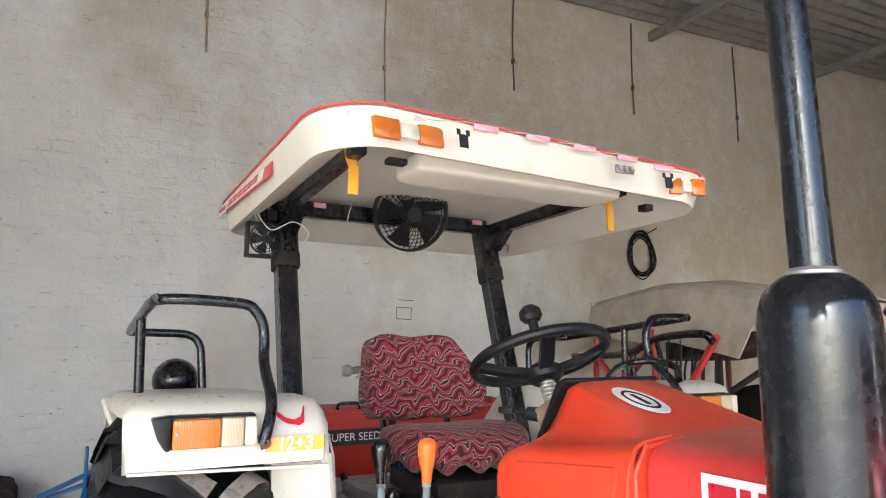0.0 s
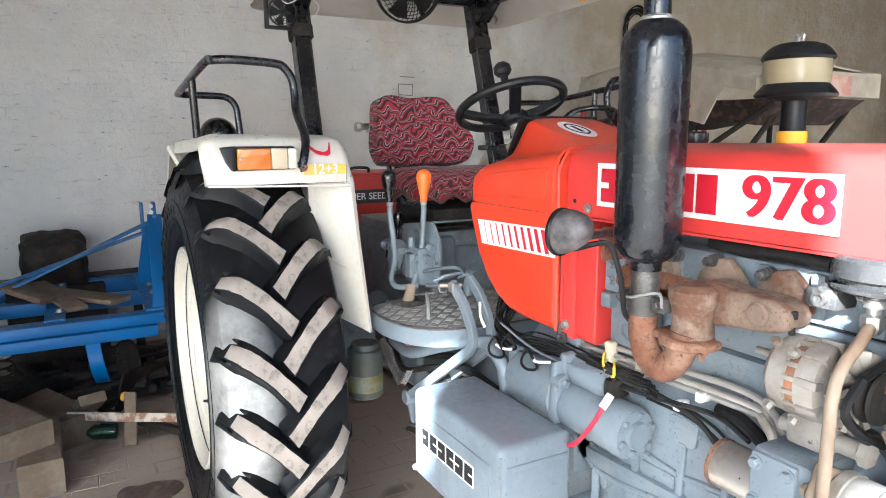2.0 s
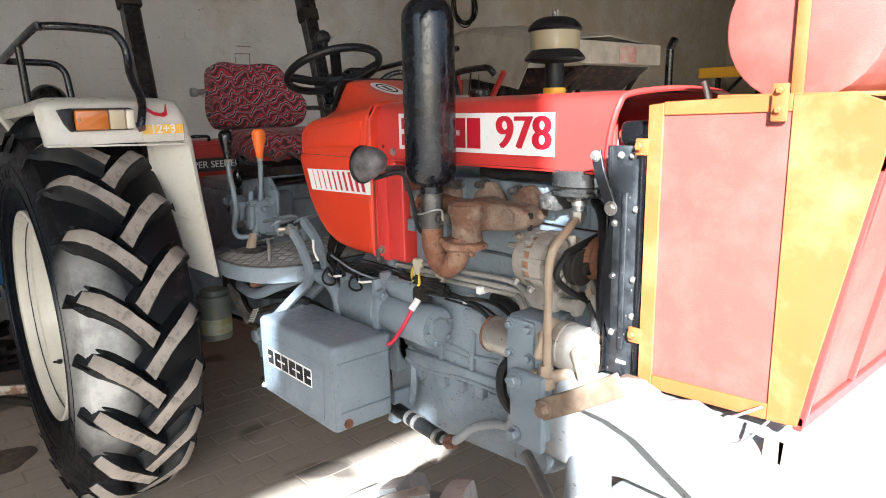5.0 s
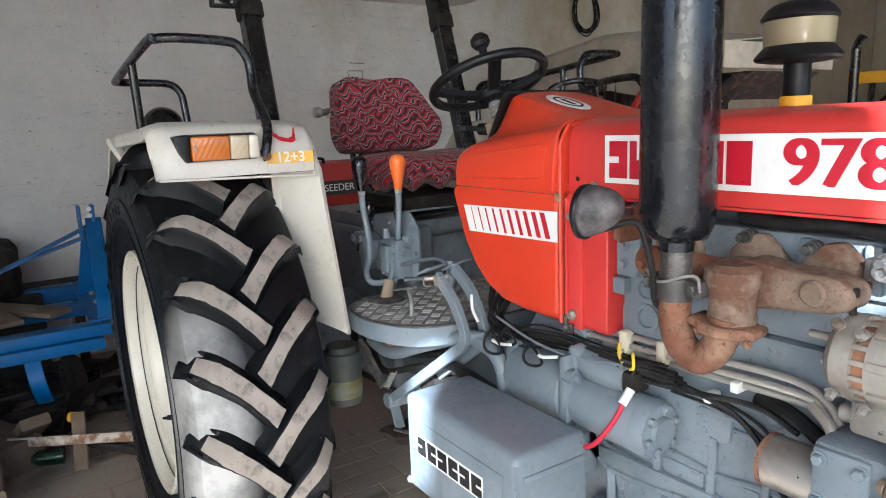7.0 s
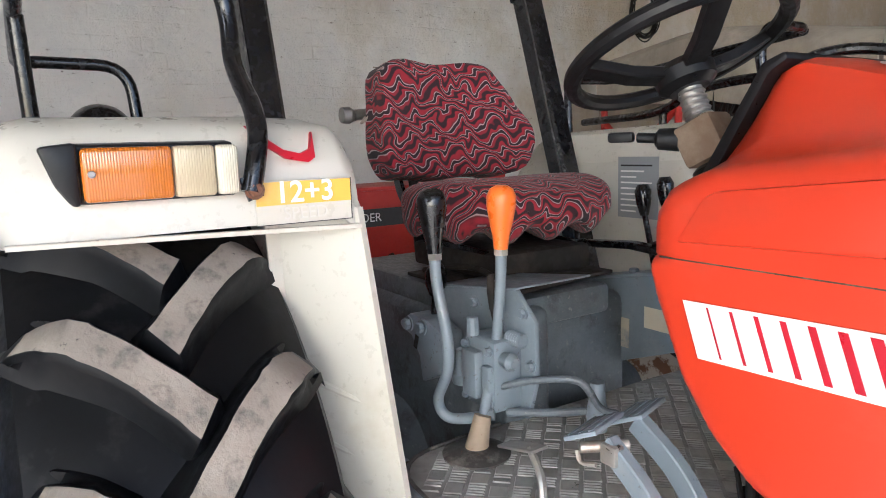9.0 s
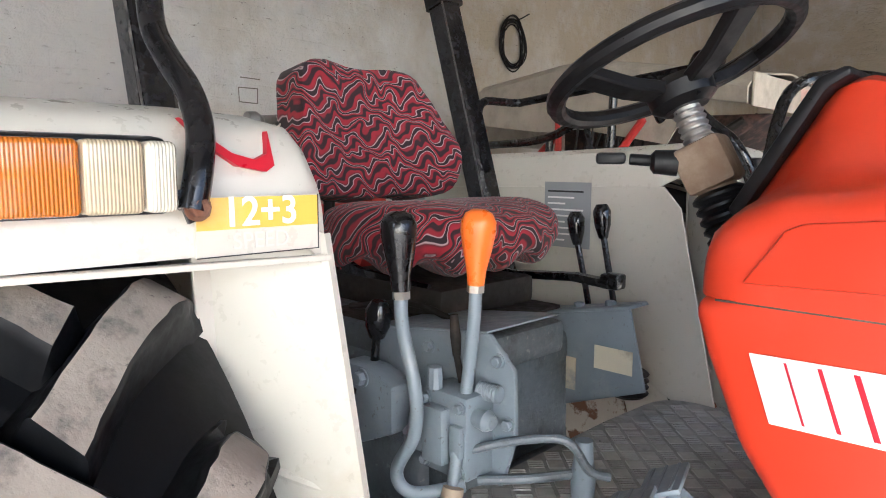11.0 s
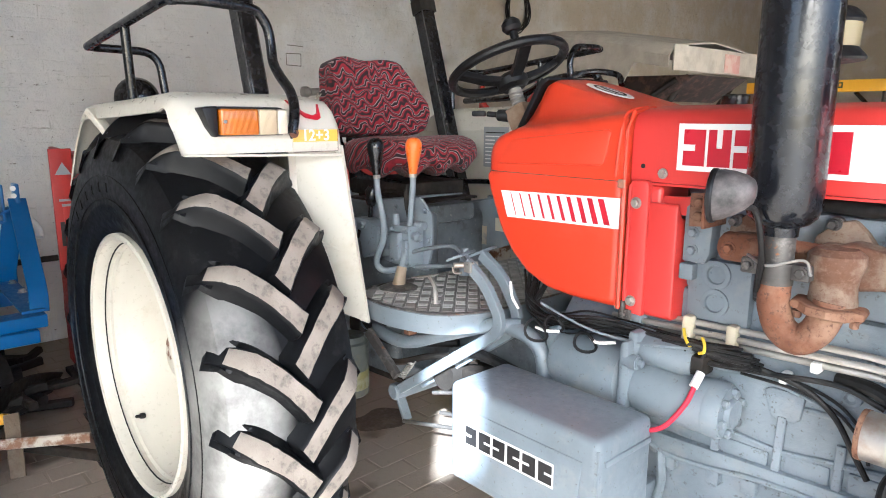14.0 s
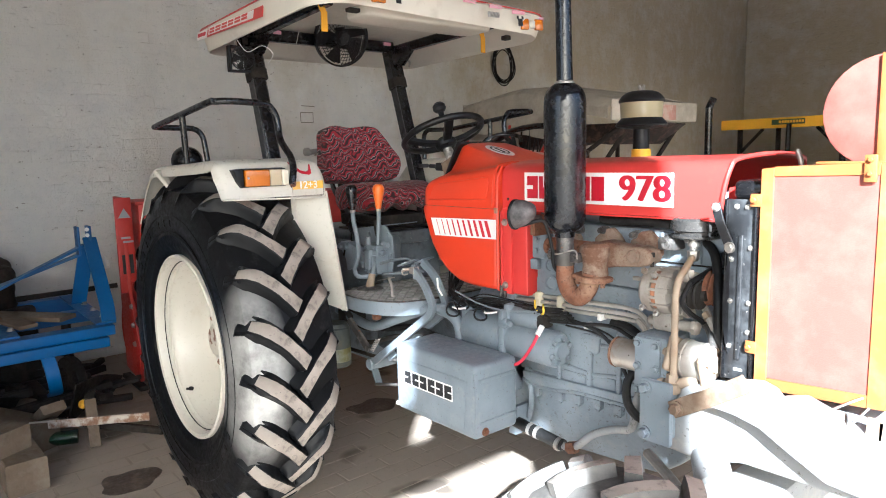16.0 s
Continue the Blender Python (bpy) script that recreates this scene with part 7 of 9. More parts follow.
def platform():
    g = group_part("foot_platform", tractor, "curved chequer plate foot platform on grey tube")
    edge = rounded_path([(0.385, -0.20, 0), (0.40, -0.425, 0), (0.60, -0.442, 0), (0.745, -0.39, 0), (0.798, -0.25, 0), (0.80, 0.20, 0), (0.74, 0.35, 0), (0.6, 0.42, 0), (0.40, 0.43, 0), (0.385, 0.20, 0)], 0.10, 6)
    poly = [(p.x, p.y) for p in edge]
    part("deck_plate", prism(poly, "z", DECK - 0.006, DECK, 0.001, 1), PLATE, g, "worn bare chequer plate")
    seed = random.Random(5)
    vs, fs = [], []
    pads_v, pads_f = [], []
    step = 0.034

    def within(x, y):
        return sum((a[1] > y) != (c[1] > y) and x < (c[0] - a[0]) * (y - a[1]) / (c[1] - a[1]) + a[0] for a, c in zip(poly, poly[1:] + poly[:1])) % 2
    for i in range(-3, 28):
        for j in range(-14, 16):
            # the bars run diagonally to the tractor
            u, v = i * step, j * step
            cx, cy = 0.36 + (u + v) * 0.94 * 0.72, -0.02 + (v - u) * 0.94 * 0.72 + 0.30
            ax, ay = Vector((0.72, -0.69)), Vector((0.69, 0.72))
            if not all(within(cx + q * 0.02, cy + r * 0.02) for q in (-1, 1) for r in (-1, 1)):
                continue
            # bright flat pads stand in for bar groups that mirror the sky
            if (i + j) % 2:
                n = len(pads_v)
                for z, h in ((DECK - 0.0002, 0.0152), (DECK + 0.0013, 0.0138)):
                    for q, r in ((-1, -1), (1, -1), (1, 1), (-1, 1)):
                        w = ax * (q * h) + ay * (r * h * 0.92)
                        pads_v.append((cx + w.x, cy + w.y, z))
                pads_f += [(n + 4, n + 5, n + 6, n + 7)] + [(n + k, n + (k + 1) % 4, n + 4 + (k + 1) % 4, n + 4 + k) for k in range(4)]
                continue
            for k in range(4):
                if seed.random() < 0.05:
                    continue
                o = ax * ((k - 1.5) * 0.0078)
                n = len(vs)
                for z, hl, hw in ((DECK - 0.0002, 0.0135, 0.0026), (DECK + 0.0019, 0.0115, 0.0014)):
                    for q, r in ((-1, -1), (1, -1), (1, 1), (-1, 1)):
                        w = o + ax * (q * hw) + ay * (r * hl)
                        vs.append((cx + w.x, cy + w.y, z))
                fs += [(n + 4, n + 5, n + 6, n + 7)] + [(n + m, n + (m + 1) % 4, n + 4 + (m + 1) % 4, n + 4 + m) for m in range(4)]
    worn = bpy.data.meshes.new("glint_pad")
    worn.from_pydata(pads_v, [], pads_f)
    worn.materials.append(PAD_GLINT)
    pad = new("glint_pad", worn)
    pad.parent = g
    tagged(pad, kind="stuff")
    ribs = bpy.data.meshes.new("tread_rib")
    ribs.from_pydata(vs, [], fs)
    ribs.materials.append(PLATE)
    rib = new("tread_rib", ribs)
    rib.parent = g
    tagged(rib, kind="stuff")
    out = [p + Vector((0, 0, DECK - 0.025)) for p in edge[:44]]
    part("deck_rim", flat_bar(out, 0.008, 0.05, up=(0, 0, 1)), GREY, g)
    part("rim_bead", sweep([p + Vector((0, 0, DECK + 0.002)) for p in edge[:44]], circle(0.0035, 6)), NECK, g)
    for s in (-1, 1):
        part("step_tube", tube([(0.20, s * 0.30, 0.765), (0.36, s * 0.31, 0.748), (0.50, s * 0.315, 0.745), (0.66, s * 0.305, 0.805), (0.80, s * 0.28, 0.858), (0.88, s * 0.25, 0.868)], 0.0185, 14, None, 6), GREY, g)
        part("support_tube", tube([(0.85, s * 0.26, 0.862), (0.92, s * 0.262, 0.85), (0.958, s * 0.262, 0.81), (0.968, s * 0.262, 0.70)], 0.02, 14, None, 6), GREY, g)
    part("deck_bracket", box(0.40, 0.46, -0.34, -0.30, 0.80, DECK - 0.008, 0.004), RUST, g)
    part("deck_bracket", box(0.55, 0.575, -0.36, -0.33, 0.79, DECK - 0.03, 0.004), RUST, g)
    part("deck_hook", tube([(0.645, -0.325, DECK - 0.002), (0.628, -0.315, DECK + 0.04), (0.588, -0.30, DECK + 0.062)], 0.006, 8), STEEL, g)
    part("hook_plate", flat_bar([(0.53, -0.30, DECK + 0.048), (0.605, -0.297, DECK + 0.066)], 0.03, 0.004, up=(0, 0, 1)), STEEL, g)
    part("lever_boot", lathe((0.452, -0.298, DECK), (0, 0, 1), [(0, 0.055), (0.004, 0.055), (0.010, 0.042), (0.014, 0.018)], 28), NECK, g)
    return g


platform()


def pedals():
    g = group_part("brake_pedals", tractor, "grey twin brake pedals with bent arms")
    for y, path in ((-0.288, [(0.722, 1.008), (0.79, 0.962), (0.856, 0.862), (0.436, 0.572)]), (-0.235, [(0.722, 1.022), (0.795, 0.978), (0.868, 0.862), (0.48, 0.592)])):
        path = [(px, y, pz) for px, pz in path]
        mid = rounded_path(path, 0.06, 7)
        left, right = [], []
        for i, p in enumerate(mid):
            d = (mid[min(i + 1, len(mid) - 1)] - mid[max(i - 1, 0)]).normalized()
            left.append((p.x - d.z * 0.0145, p.z + d.x * 0.0145))
            right.append((p.x + d.z * 0.0145, p.z - d.x * 0.0145))
        part("pedal_arm", prism(left + right[::-1], "y", y - 0.009, y + 0.009, 0.002, 1), GREY, g)
        spot = pose(0.705, -0.293 if y < -0.26 else -0.213, 1.024, 0, -24, 17)
        pad = part("pedal_pad", xf(box(-0.024, 0.024, -0.038, 0.038, -0.003, 0.003, 0.0015), spot), GREY, g)
        for k in range(3):
            part("pad_rib", xf(box(-0.018 + k * 0.015, -0.014 + k * 0.015, -0.035, 0.035, 0.0028, 0.0048, 0.0006, 1), spot), GREY, pad)
    part("pedal_latch", joined(rod((0.70, -0.315, 1.0), (0.735, -0.262, 1.002), 0.0075), box(0.722, 0.748, -0.302, -0.284, 0.985, 1.012, 0.004), tube([(0.70, -0.318, 0.998), (0.704, -0.315, 0.982), (0.725, -0.31, 0.985)], 0.003, 6)), STEEL, g)
    part("pivot", xf(joined(rod((0.455, -0.365, 0.568), (0.455, -0.18, 0.568), 0.026), flat_bar([(0.455, -0.345, 0.575), (0.50, -0.345, 0.49)], 0.012, 0.03, up=(0, 1, 0))), pose(-0.028, 0.06, -0.002)), GREY, g)
    part("pull_rod", xf(joined(rod((0.49, -0.345, 0.50), (0.90, -0.30, 0.585), 0.006), rod((0.60, -0.30, 0.55), (0.95, -0.27, 0.615), 0.006), rod((0.62, -0.345, 0.63), (0.90, -0.32, 0.71), 0.0055)), pose(0.0, 0.03, 0.0)), NECK, g)
    part("return_spring", tube([(0.55 - 0.012 + 0.05 * k / 30 + 0.009 * math.cos(k * 1.3), -0.36 + 0.009 * math.sin(k * 1.3), 0.66 + 0.06 * k / 30) for k in range(31)], 0.0022, 5, None, 2), STEEL, g)
    part("link_strut", flat_bar([(0.40, -0.37, 0.765), (0.52, -0.36, 0.66)], 0.03, 0.016, up=(0, 1, 0)), NECK, g)


pedals()


def knob_lever(name, pts, colour, label, g, r=0.009):
    lv = group_part(name, tractor, label)
    part("lever_rod", tube(pts, r, 12, None, 6), GREY, lv)
    top = Vector(pts[0])
    d = (top - Vector(pts[1])).normalized()
    part("knob", lathe(top - d * 0.012, d, [(0, 0.0115), (0.02, 0.0135), (0.045, 0.019), (0.07, 0.0235), (0.085, 0.0235), (0.096, 0.018), (0.101, 0.009)], 20), colour, lv)
    part("lock_nut", lathe(top - d * 0.022, d, [(0, 0.012), (0.01, 0.012)], 6), STEEL, lv)


knob_lever("gear_lever", [(0.44, -0.232, 1.225), (0.437, -0.232, 1.16), (0.425, -0.235, 1.05), (0.434, -0.262, 0.97), (0.452, -0.298, 0.895)], ORANGE_KNOB, "grey gear lever with an orange knob", tractor)
knob_lever("range_lever", [(0.405, -0.335, 1.225), (0.408, -0.335, 1.17), (0.432, -0.335, 1.09), (0.425, -0.33, 1.03), (0.385, -0.325, 0.965), (0.40, -0.31, 0.935), (0.45, -0.26, 0.945)], BLACK, "grey range lever with a black knob", tractor)
part("base_sleeve", joined(lathe((0.452, -0.298, DECK + 0.008), (-0.05, 0.3, 1), [(0, 0.02), (0.03, 0.016), (0.055, 0.014)], 16)), BEIGE_RUST, tractor)


OILY = surface("oil-darkened grey casting", (0.105, 0.122, 0.138), wear=(0.035, 0.037, 0.038), wear_at=(0.52, 0.68), wear_scale=11, tone=0.3, scale=9, rough=0.45, relief=0.5, relief_scale=90, depth=0.003, fleck=(0.20, 0.21, 0.21), fleck_scale=60, fleck_at=(0.6, 0.68))


def transmission():
    g = group_part("transmission", tractor, "blue grey gearbox and rear axle housing")
    part("rear_housing", joined(box(-0.30, 0.30, -0.20, 0.22, 0.52, 1.06, 0.03, 3), box(-0.26, 0.36, -0.185, 0.10, 1.04, 1.10, 0.012)), OILY, g)
    part("front_housing", joined(box(0.28, 0.96, -0.17, 0.17, 0.58, 0.84, 0.03, 3), box(0.28, 0.39, -0.18, -0.08, 0.80, 1.085, 0.02, 3)), OILY, g)
    part("side_cover", prism([(0.20, 0.925), (0.20, 1.105), (0.215, 1.112), (0.435, 1.140), (0.482, 1.095), (0.485, 1.0), (0.462, 0.925)], "y", -0.20, -0.190, 0.003), GREY, g)
    part("cover_top", prism([(0.19, 1.108), (0.436, 1.140), (0.436, 1.144), (0.19, 1.112)], "y", -0.203, -0.03, 0.002), GREY, g)
    # dark box added to stand for the unlit gap behind the cover
    part("gap_shade", box(0.10, 0.215, -0.15, 0.196, 0.84, 1.05, 0.01), DARK, g)
    for bx, bz in ((0.20, 1.09), (0.32, 1.10), (0.455, 1.105), (0.475, 1.02), (0.26, 0.95)):
        part("cover_bolt", bolt((bx, -0.20, bz), (0, -1, 0), 0.008, 0.008), GREY, g)
    for sy in (-1, 1):
        part("axle_trumpet", lathe((0, sy * 0.52, AXLE_Z), (0, -sy, 0), [(0, 0.09), (0.02, 0.10), (0.30, 0.14), (0.34, 0.16)], 28), OILY, g)
    part("shield_left", joined(prism([(0.19, 1.066), (0.228, 0.98), (0.228, 0.895), (0.262, 0.888), (0.466, 0.965), (0.43, 1.112)], "y", 0.20, 0.207, 0.002), prism([(0.19, 1.066), (0.43, 1.112), (0.424, 1.118), (0.186, 1.072)], "y", 0.20, 0.275, 0.002)), GREY, g)
    part("fallen_panel", box(0.245, 0.32, 0.1975, 0.1995, 0.935, 1.0, 0.0005), surface("bare scraped primer", (0.42, 0.37, 0.28), wear=(0.2, 0.22, 0.24), wear_at=(0.45, 0.6), wear_scale=14, rough=0.7), g, "cream scraped patch")
    for bx in (0.30, 0.37):
        part("shield_bolt", bolt((bx, 0.235, 1.088 + (bx - 0.30) * 0.19), (0, 0, 1), 0.011, 0.012), GREY, g)
    part("warning_label", box(0.36, 0.44, 0.1985, 0.1995, 0.99, 1.035, 0), surface("faded cream label", (0.55, 0.50, 0.38), wear=(0.3, 0.25, 0.2), wear_at=(0.45, 0.6), rough=0.6), g)
    part("side_shield", prism([(0.145, 1.04), (0.185, 1.062), (0.245, 1.062), (0.302, 1.045), (0.302, 0.972), (0.225, 0.936), (0.216, 0.985), (0.19, 1.018), (0.145, 1.03)], "y", -0.262, -0.215, 0.005), GREY, g)
    for bx, bz in ((0.185, 1.042), (0.235, 1.045)):
        part("shield_bolt", bolt((bx, -0.262, bz), (0, -1, 0), 0.011, 0.01), GREY, g)
    part("shield_slot", xf(box(-0.006, 0.006, -0.002, 0.0, -0.014, 0.014, 0.001), pose(0.21, -0.262, 1.012, 0, 20, 0)), DARK, g)
    at = pose(0.046, 0.0, 0.042)
    part("valve_block", xf(joined(box(0.315, 0.40, -0.255, -0.185, 0.90, 1.02, 0.006), box(0.33, 0.37, -0.272, -0.25, 0.92, 1.0, 0.004), box(0.375, 0.396, -0.264, -0.25, 0.935, 0.98, 0.003), lathe((0.30, -0.245, 0.925), (0, 0, 1), [(0, 0.022), (0.02, 0.026), (0.03, 0.018), (0.06, 0.014)], 14), lathe((0.335, -0.25, 1.02), (0, 0, 1), [(0, 0.012), (0.03, 0.01)], 10), lathe((0.40, -0.235, 0.99), (1, 0, 0), [(0, 0.012), (0.02, 0.015), (0.03, 0.009)], 12)), at), GREY, g)
    for x, z in ((0.325, 0.915), (0.39, 0.915), (0.325, 1.005), (0.39, 1.005)):
        part("block_bolt", bolt((x + 0.046, -0.256, z + 0.042), (0, -1, 0), 0.007, 0.008), GREY, g)
    part("spring_valve", xf(joined(*[lathe((0.385 + k * 0.006, -0.212, 1.02), (1, 0, 0.05), [(0, 0.011), (0.003, 0.013), (0.006, 0.011)], 12) for k in range(6)]), at), GREY, g)
    part("link_pipe", tube([(0.44, -0.24, 0.985), (0.485, -0.20, 1.0), (0.54, -0.16, 1.005), (0.565, -0.14, 0.965), (0.585, -0.12, 0.955)], 0.0062, 10), OILY, g)
    part("link_pipe", tube([(0.445, -0.23, 0.94), (0.50, -0.18, 0.945), (0.56, -0.12, 0.955)], 0.0068, 10), OILY, g)
    part("pipe_union", lathe((0.55, -0.13, 0.92), (0, 0, 1), [(0, 0.016), (0.03, 0.018), (0.05, 0.014), (0.08, 0.012)], 12), GREY, g)
    part("tilt_rod", joined(rod((0.40, -0.205, 1.03), (0.385, -0.21, 1.10), 0.005), lathe((0.385, -0.21, 1.10), (-0.1, 0, 1), [(0, 0.006), (0.03, 0.008), (0.06, 0.006)], 12)), DARK, g)
    part("top_plate", joined(xf(box(-0.1, 0.12, -0.12, 0.12, 0, 0.008, 0.002), pose(0.22, -0.04, 1.10, 0, -3, 8)), box(0.02, 0.30, -0.17, 0.17, 1.10, 1.108, 0.002), tube([(0.06, -0.15, 1.115), (0.2, -0.12, 1.135), (0.34, -0.13, 1.115)], 0.006, 8)), DARK, g)
    part("black_knob_short", joined(rod((0.215, -0.225, 1.03), (0.225, -0.225, 1.11), 0.007), lathe((0.225, -0.225, 1.10), (0.1, 0, 1), [(0, 0.012), (0.02, 0.02), (0.045, 0.021), (0.06, 0.012)], 14)), BLACK, g)
    part("seat_side_lever", joined(flat_bar([(0.05, 0.24, 1.135), (0.28, 0.25, 1.15), (0.36, 0.25, 1.145)], 0.03, 0.016), box(0.34, 0.38, 0.24, 0.275, 1.135, 1.165, 0.005)), BLACK, g)
    for x, y, z in ((0.25, 0.40, 1.22), (0.18, 0.405, 1.20)):
        part("hydraulic_lever", joined(tube([(x + 0.06, y, 0.93), (x + 0.03, y, 1.08), (x, y, z)], 0.007, 10), lathe((x, y, z - 0.005), (-0.1, 0, 1), [(0, 0.01), (0.03, 0.018), (0.06, 0.02), (0.075, 0.012)], 14)), BLACK, g)
    part("rubber_bellows", joined(*[lathe((0.335, 0.38, 0.885 + k * 0.014), (0, 0, 1), [(0, 0.035), (0.007, 0.043), (0.014, 0.035)], 18) for k in range(4)]), PLASTIC, g)
    part("brake_linkage", joined(rod((0.20, -0.30, 0.60), (0.46, -0.28, 0.60), 0.008), box(0.24, 0.30, -0.33, -0.22, 0.72, 0.80, 0.01), tube([(0.30, -0.28, 0.70), (0.42, -0.30, 0.66), (0.55, -0.25, 0.70), (0.7, -0.22, 0.72)], 0.010, 8), lathe((0.60, -0.26, 0.66), (0, 1, 0), [(0, 0.045), (0.06, 0.05)], 18), box(0.66, 0.80, -0.25, -0.17, 0.62, 0.70, 0.012)), DARK, g)
    part("hose", tube([(0.62, -0.24, 0.73), (0.75, -0.26, 0.76), (0.9, -0.25, 0.74)], 0.014, 10), CABLE, g)
    part("hose", tube([(0.30, -0.34, 0.80), (0.40, -0.3, 0.72), (0.60, -0.2, 0.74)], 0.012, 10), CABLE, g)
    part("filter_canister", joined(lathe((0.365, -0.415, 0.575), (0, 0, 1), [(0, 0.05), (0.006, 0.057), (0.16, 0.057), (0.165, 0.05), (0.18, 0.045)], 30)), surface("olive tin", (0.055, 0.062, 0.055), wear=(0.09, 0.08, 0.04), wear_at=(0.5, 0.7), tone=0.15, rough=0.5), g, "dented grey green filter tin")
    part("tin_band", lathe((0.365, -0.415, 0.60), (0, 0, 1), [(0, 0.0575), (0.055, 0.0575)], 30), surface("yellow tin print", (0.13, 0.115, 0.03), wear=(0.2, 0.22, 0.19), wear_at=(0.42, 0.6), rough=0.5), g)


transmission()


def tool_box():
    g = group_part("tool_box", tractor, "grey steel battery box with painted lettering blocks")
    x0, x1, y0, y1, z0, z1 = 0.872, 1.274, -0.487, -0.30, 0.556, 0.79
    part("box_body", box(x0, x1, y0, y1, z0, z1, 0.017, 4), GREY, g)
    part("outer_field", prism([(x0 + 0.03, z0 + 0.025), (x1 - 0.05, z0 + 0.025), (x1 - 0.035, z1 - 0.05), (x0 + 0.03, z1 - 0.05)], "y", y0 - 0.003, y0 + 0.004, 0.003), GREY, g)
    for z in (0.60, 0.735):
        part("pressed_line", box(x1 - 0.002, x1 + 0.004, y0 + 0.02, y1 - 0.012, z, z + 0.012, 0.003), GREY, g)
    part("edge_weld", flat_bar([(x1 - 0.006, y0 + 0.006, z0 + 0.02), (x1 - 0.006, y0 + 0.006, z1 - 0.02)], 0.008, 0.006), GREY, g)
    part("corner_bolt", bolt((x1 + 0.001, y0 + 0.04, z0 + 0.022), (1, 0, 0), 0.010, 0.008), RUST, g)
    part("corner_bolt", bolt((x0 + 0.012, y0 - 0.001, z0 + 0.02), (0, -1, 0), 0.007, 0.006), STEEL, g)
    for k in range(6):
        x = 0.930 + k * 0.0415
        h = 0.021
        zc = 0.683
        cut = 0.006
        blockshape = [(x, zc - h), (x + 0.034, zc - h), (x + 0.034, zc + h), (x, zc + h), (x, zc + cut / 2), (x + 0.019, zc + cut / 2), (x + 0.019, zc - cut / 2), (x, zc - cut / 2)]
        if k % 2:
            blockshape = [(2 * x + 0.034 - px, pz) for px, pz in blockshape]
        part("brand_shape", prism(blockshape, "y", y0 - 0.0047, y0 - 0.004, 0), STICKER_BLACK, g)
        part("brand_ground", box(x - 0.004, x + 0.0374, y0 - 0.0038, y0 - 0.0030, zc - h - 0.005, zc + h + 0.005, 0), STICKER_WHITE, g)
    part("carrier", joined(box(1.02, 1.05, -0.45, -0.15, 0.538, 0.557, 0.003), box(1.17, 1.20, -0.36, -0.15, 0.52, 0.557, 0.003), prism([(1.20, 0.50), (1.235, 0.50), (1.24, 0.60), (1.22, 0.60)], "y", -0.27, -0.20, 0.004)), GREY, g)


tool_box()




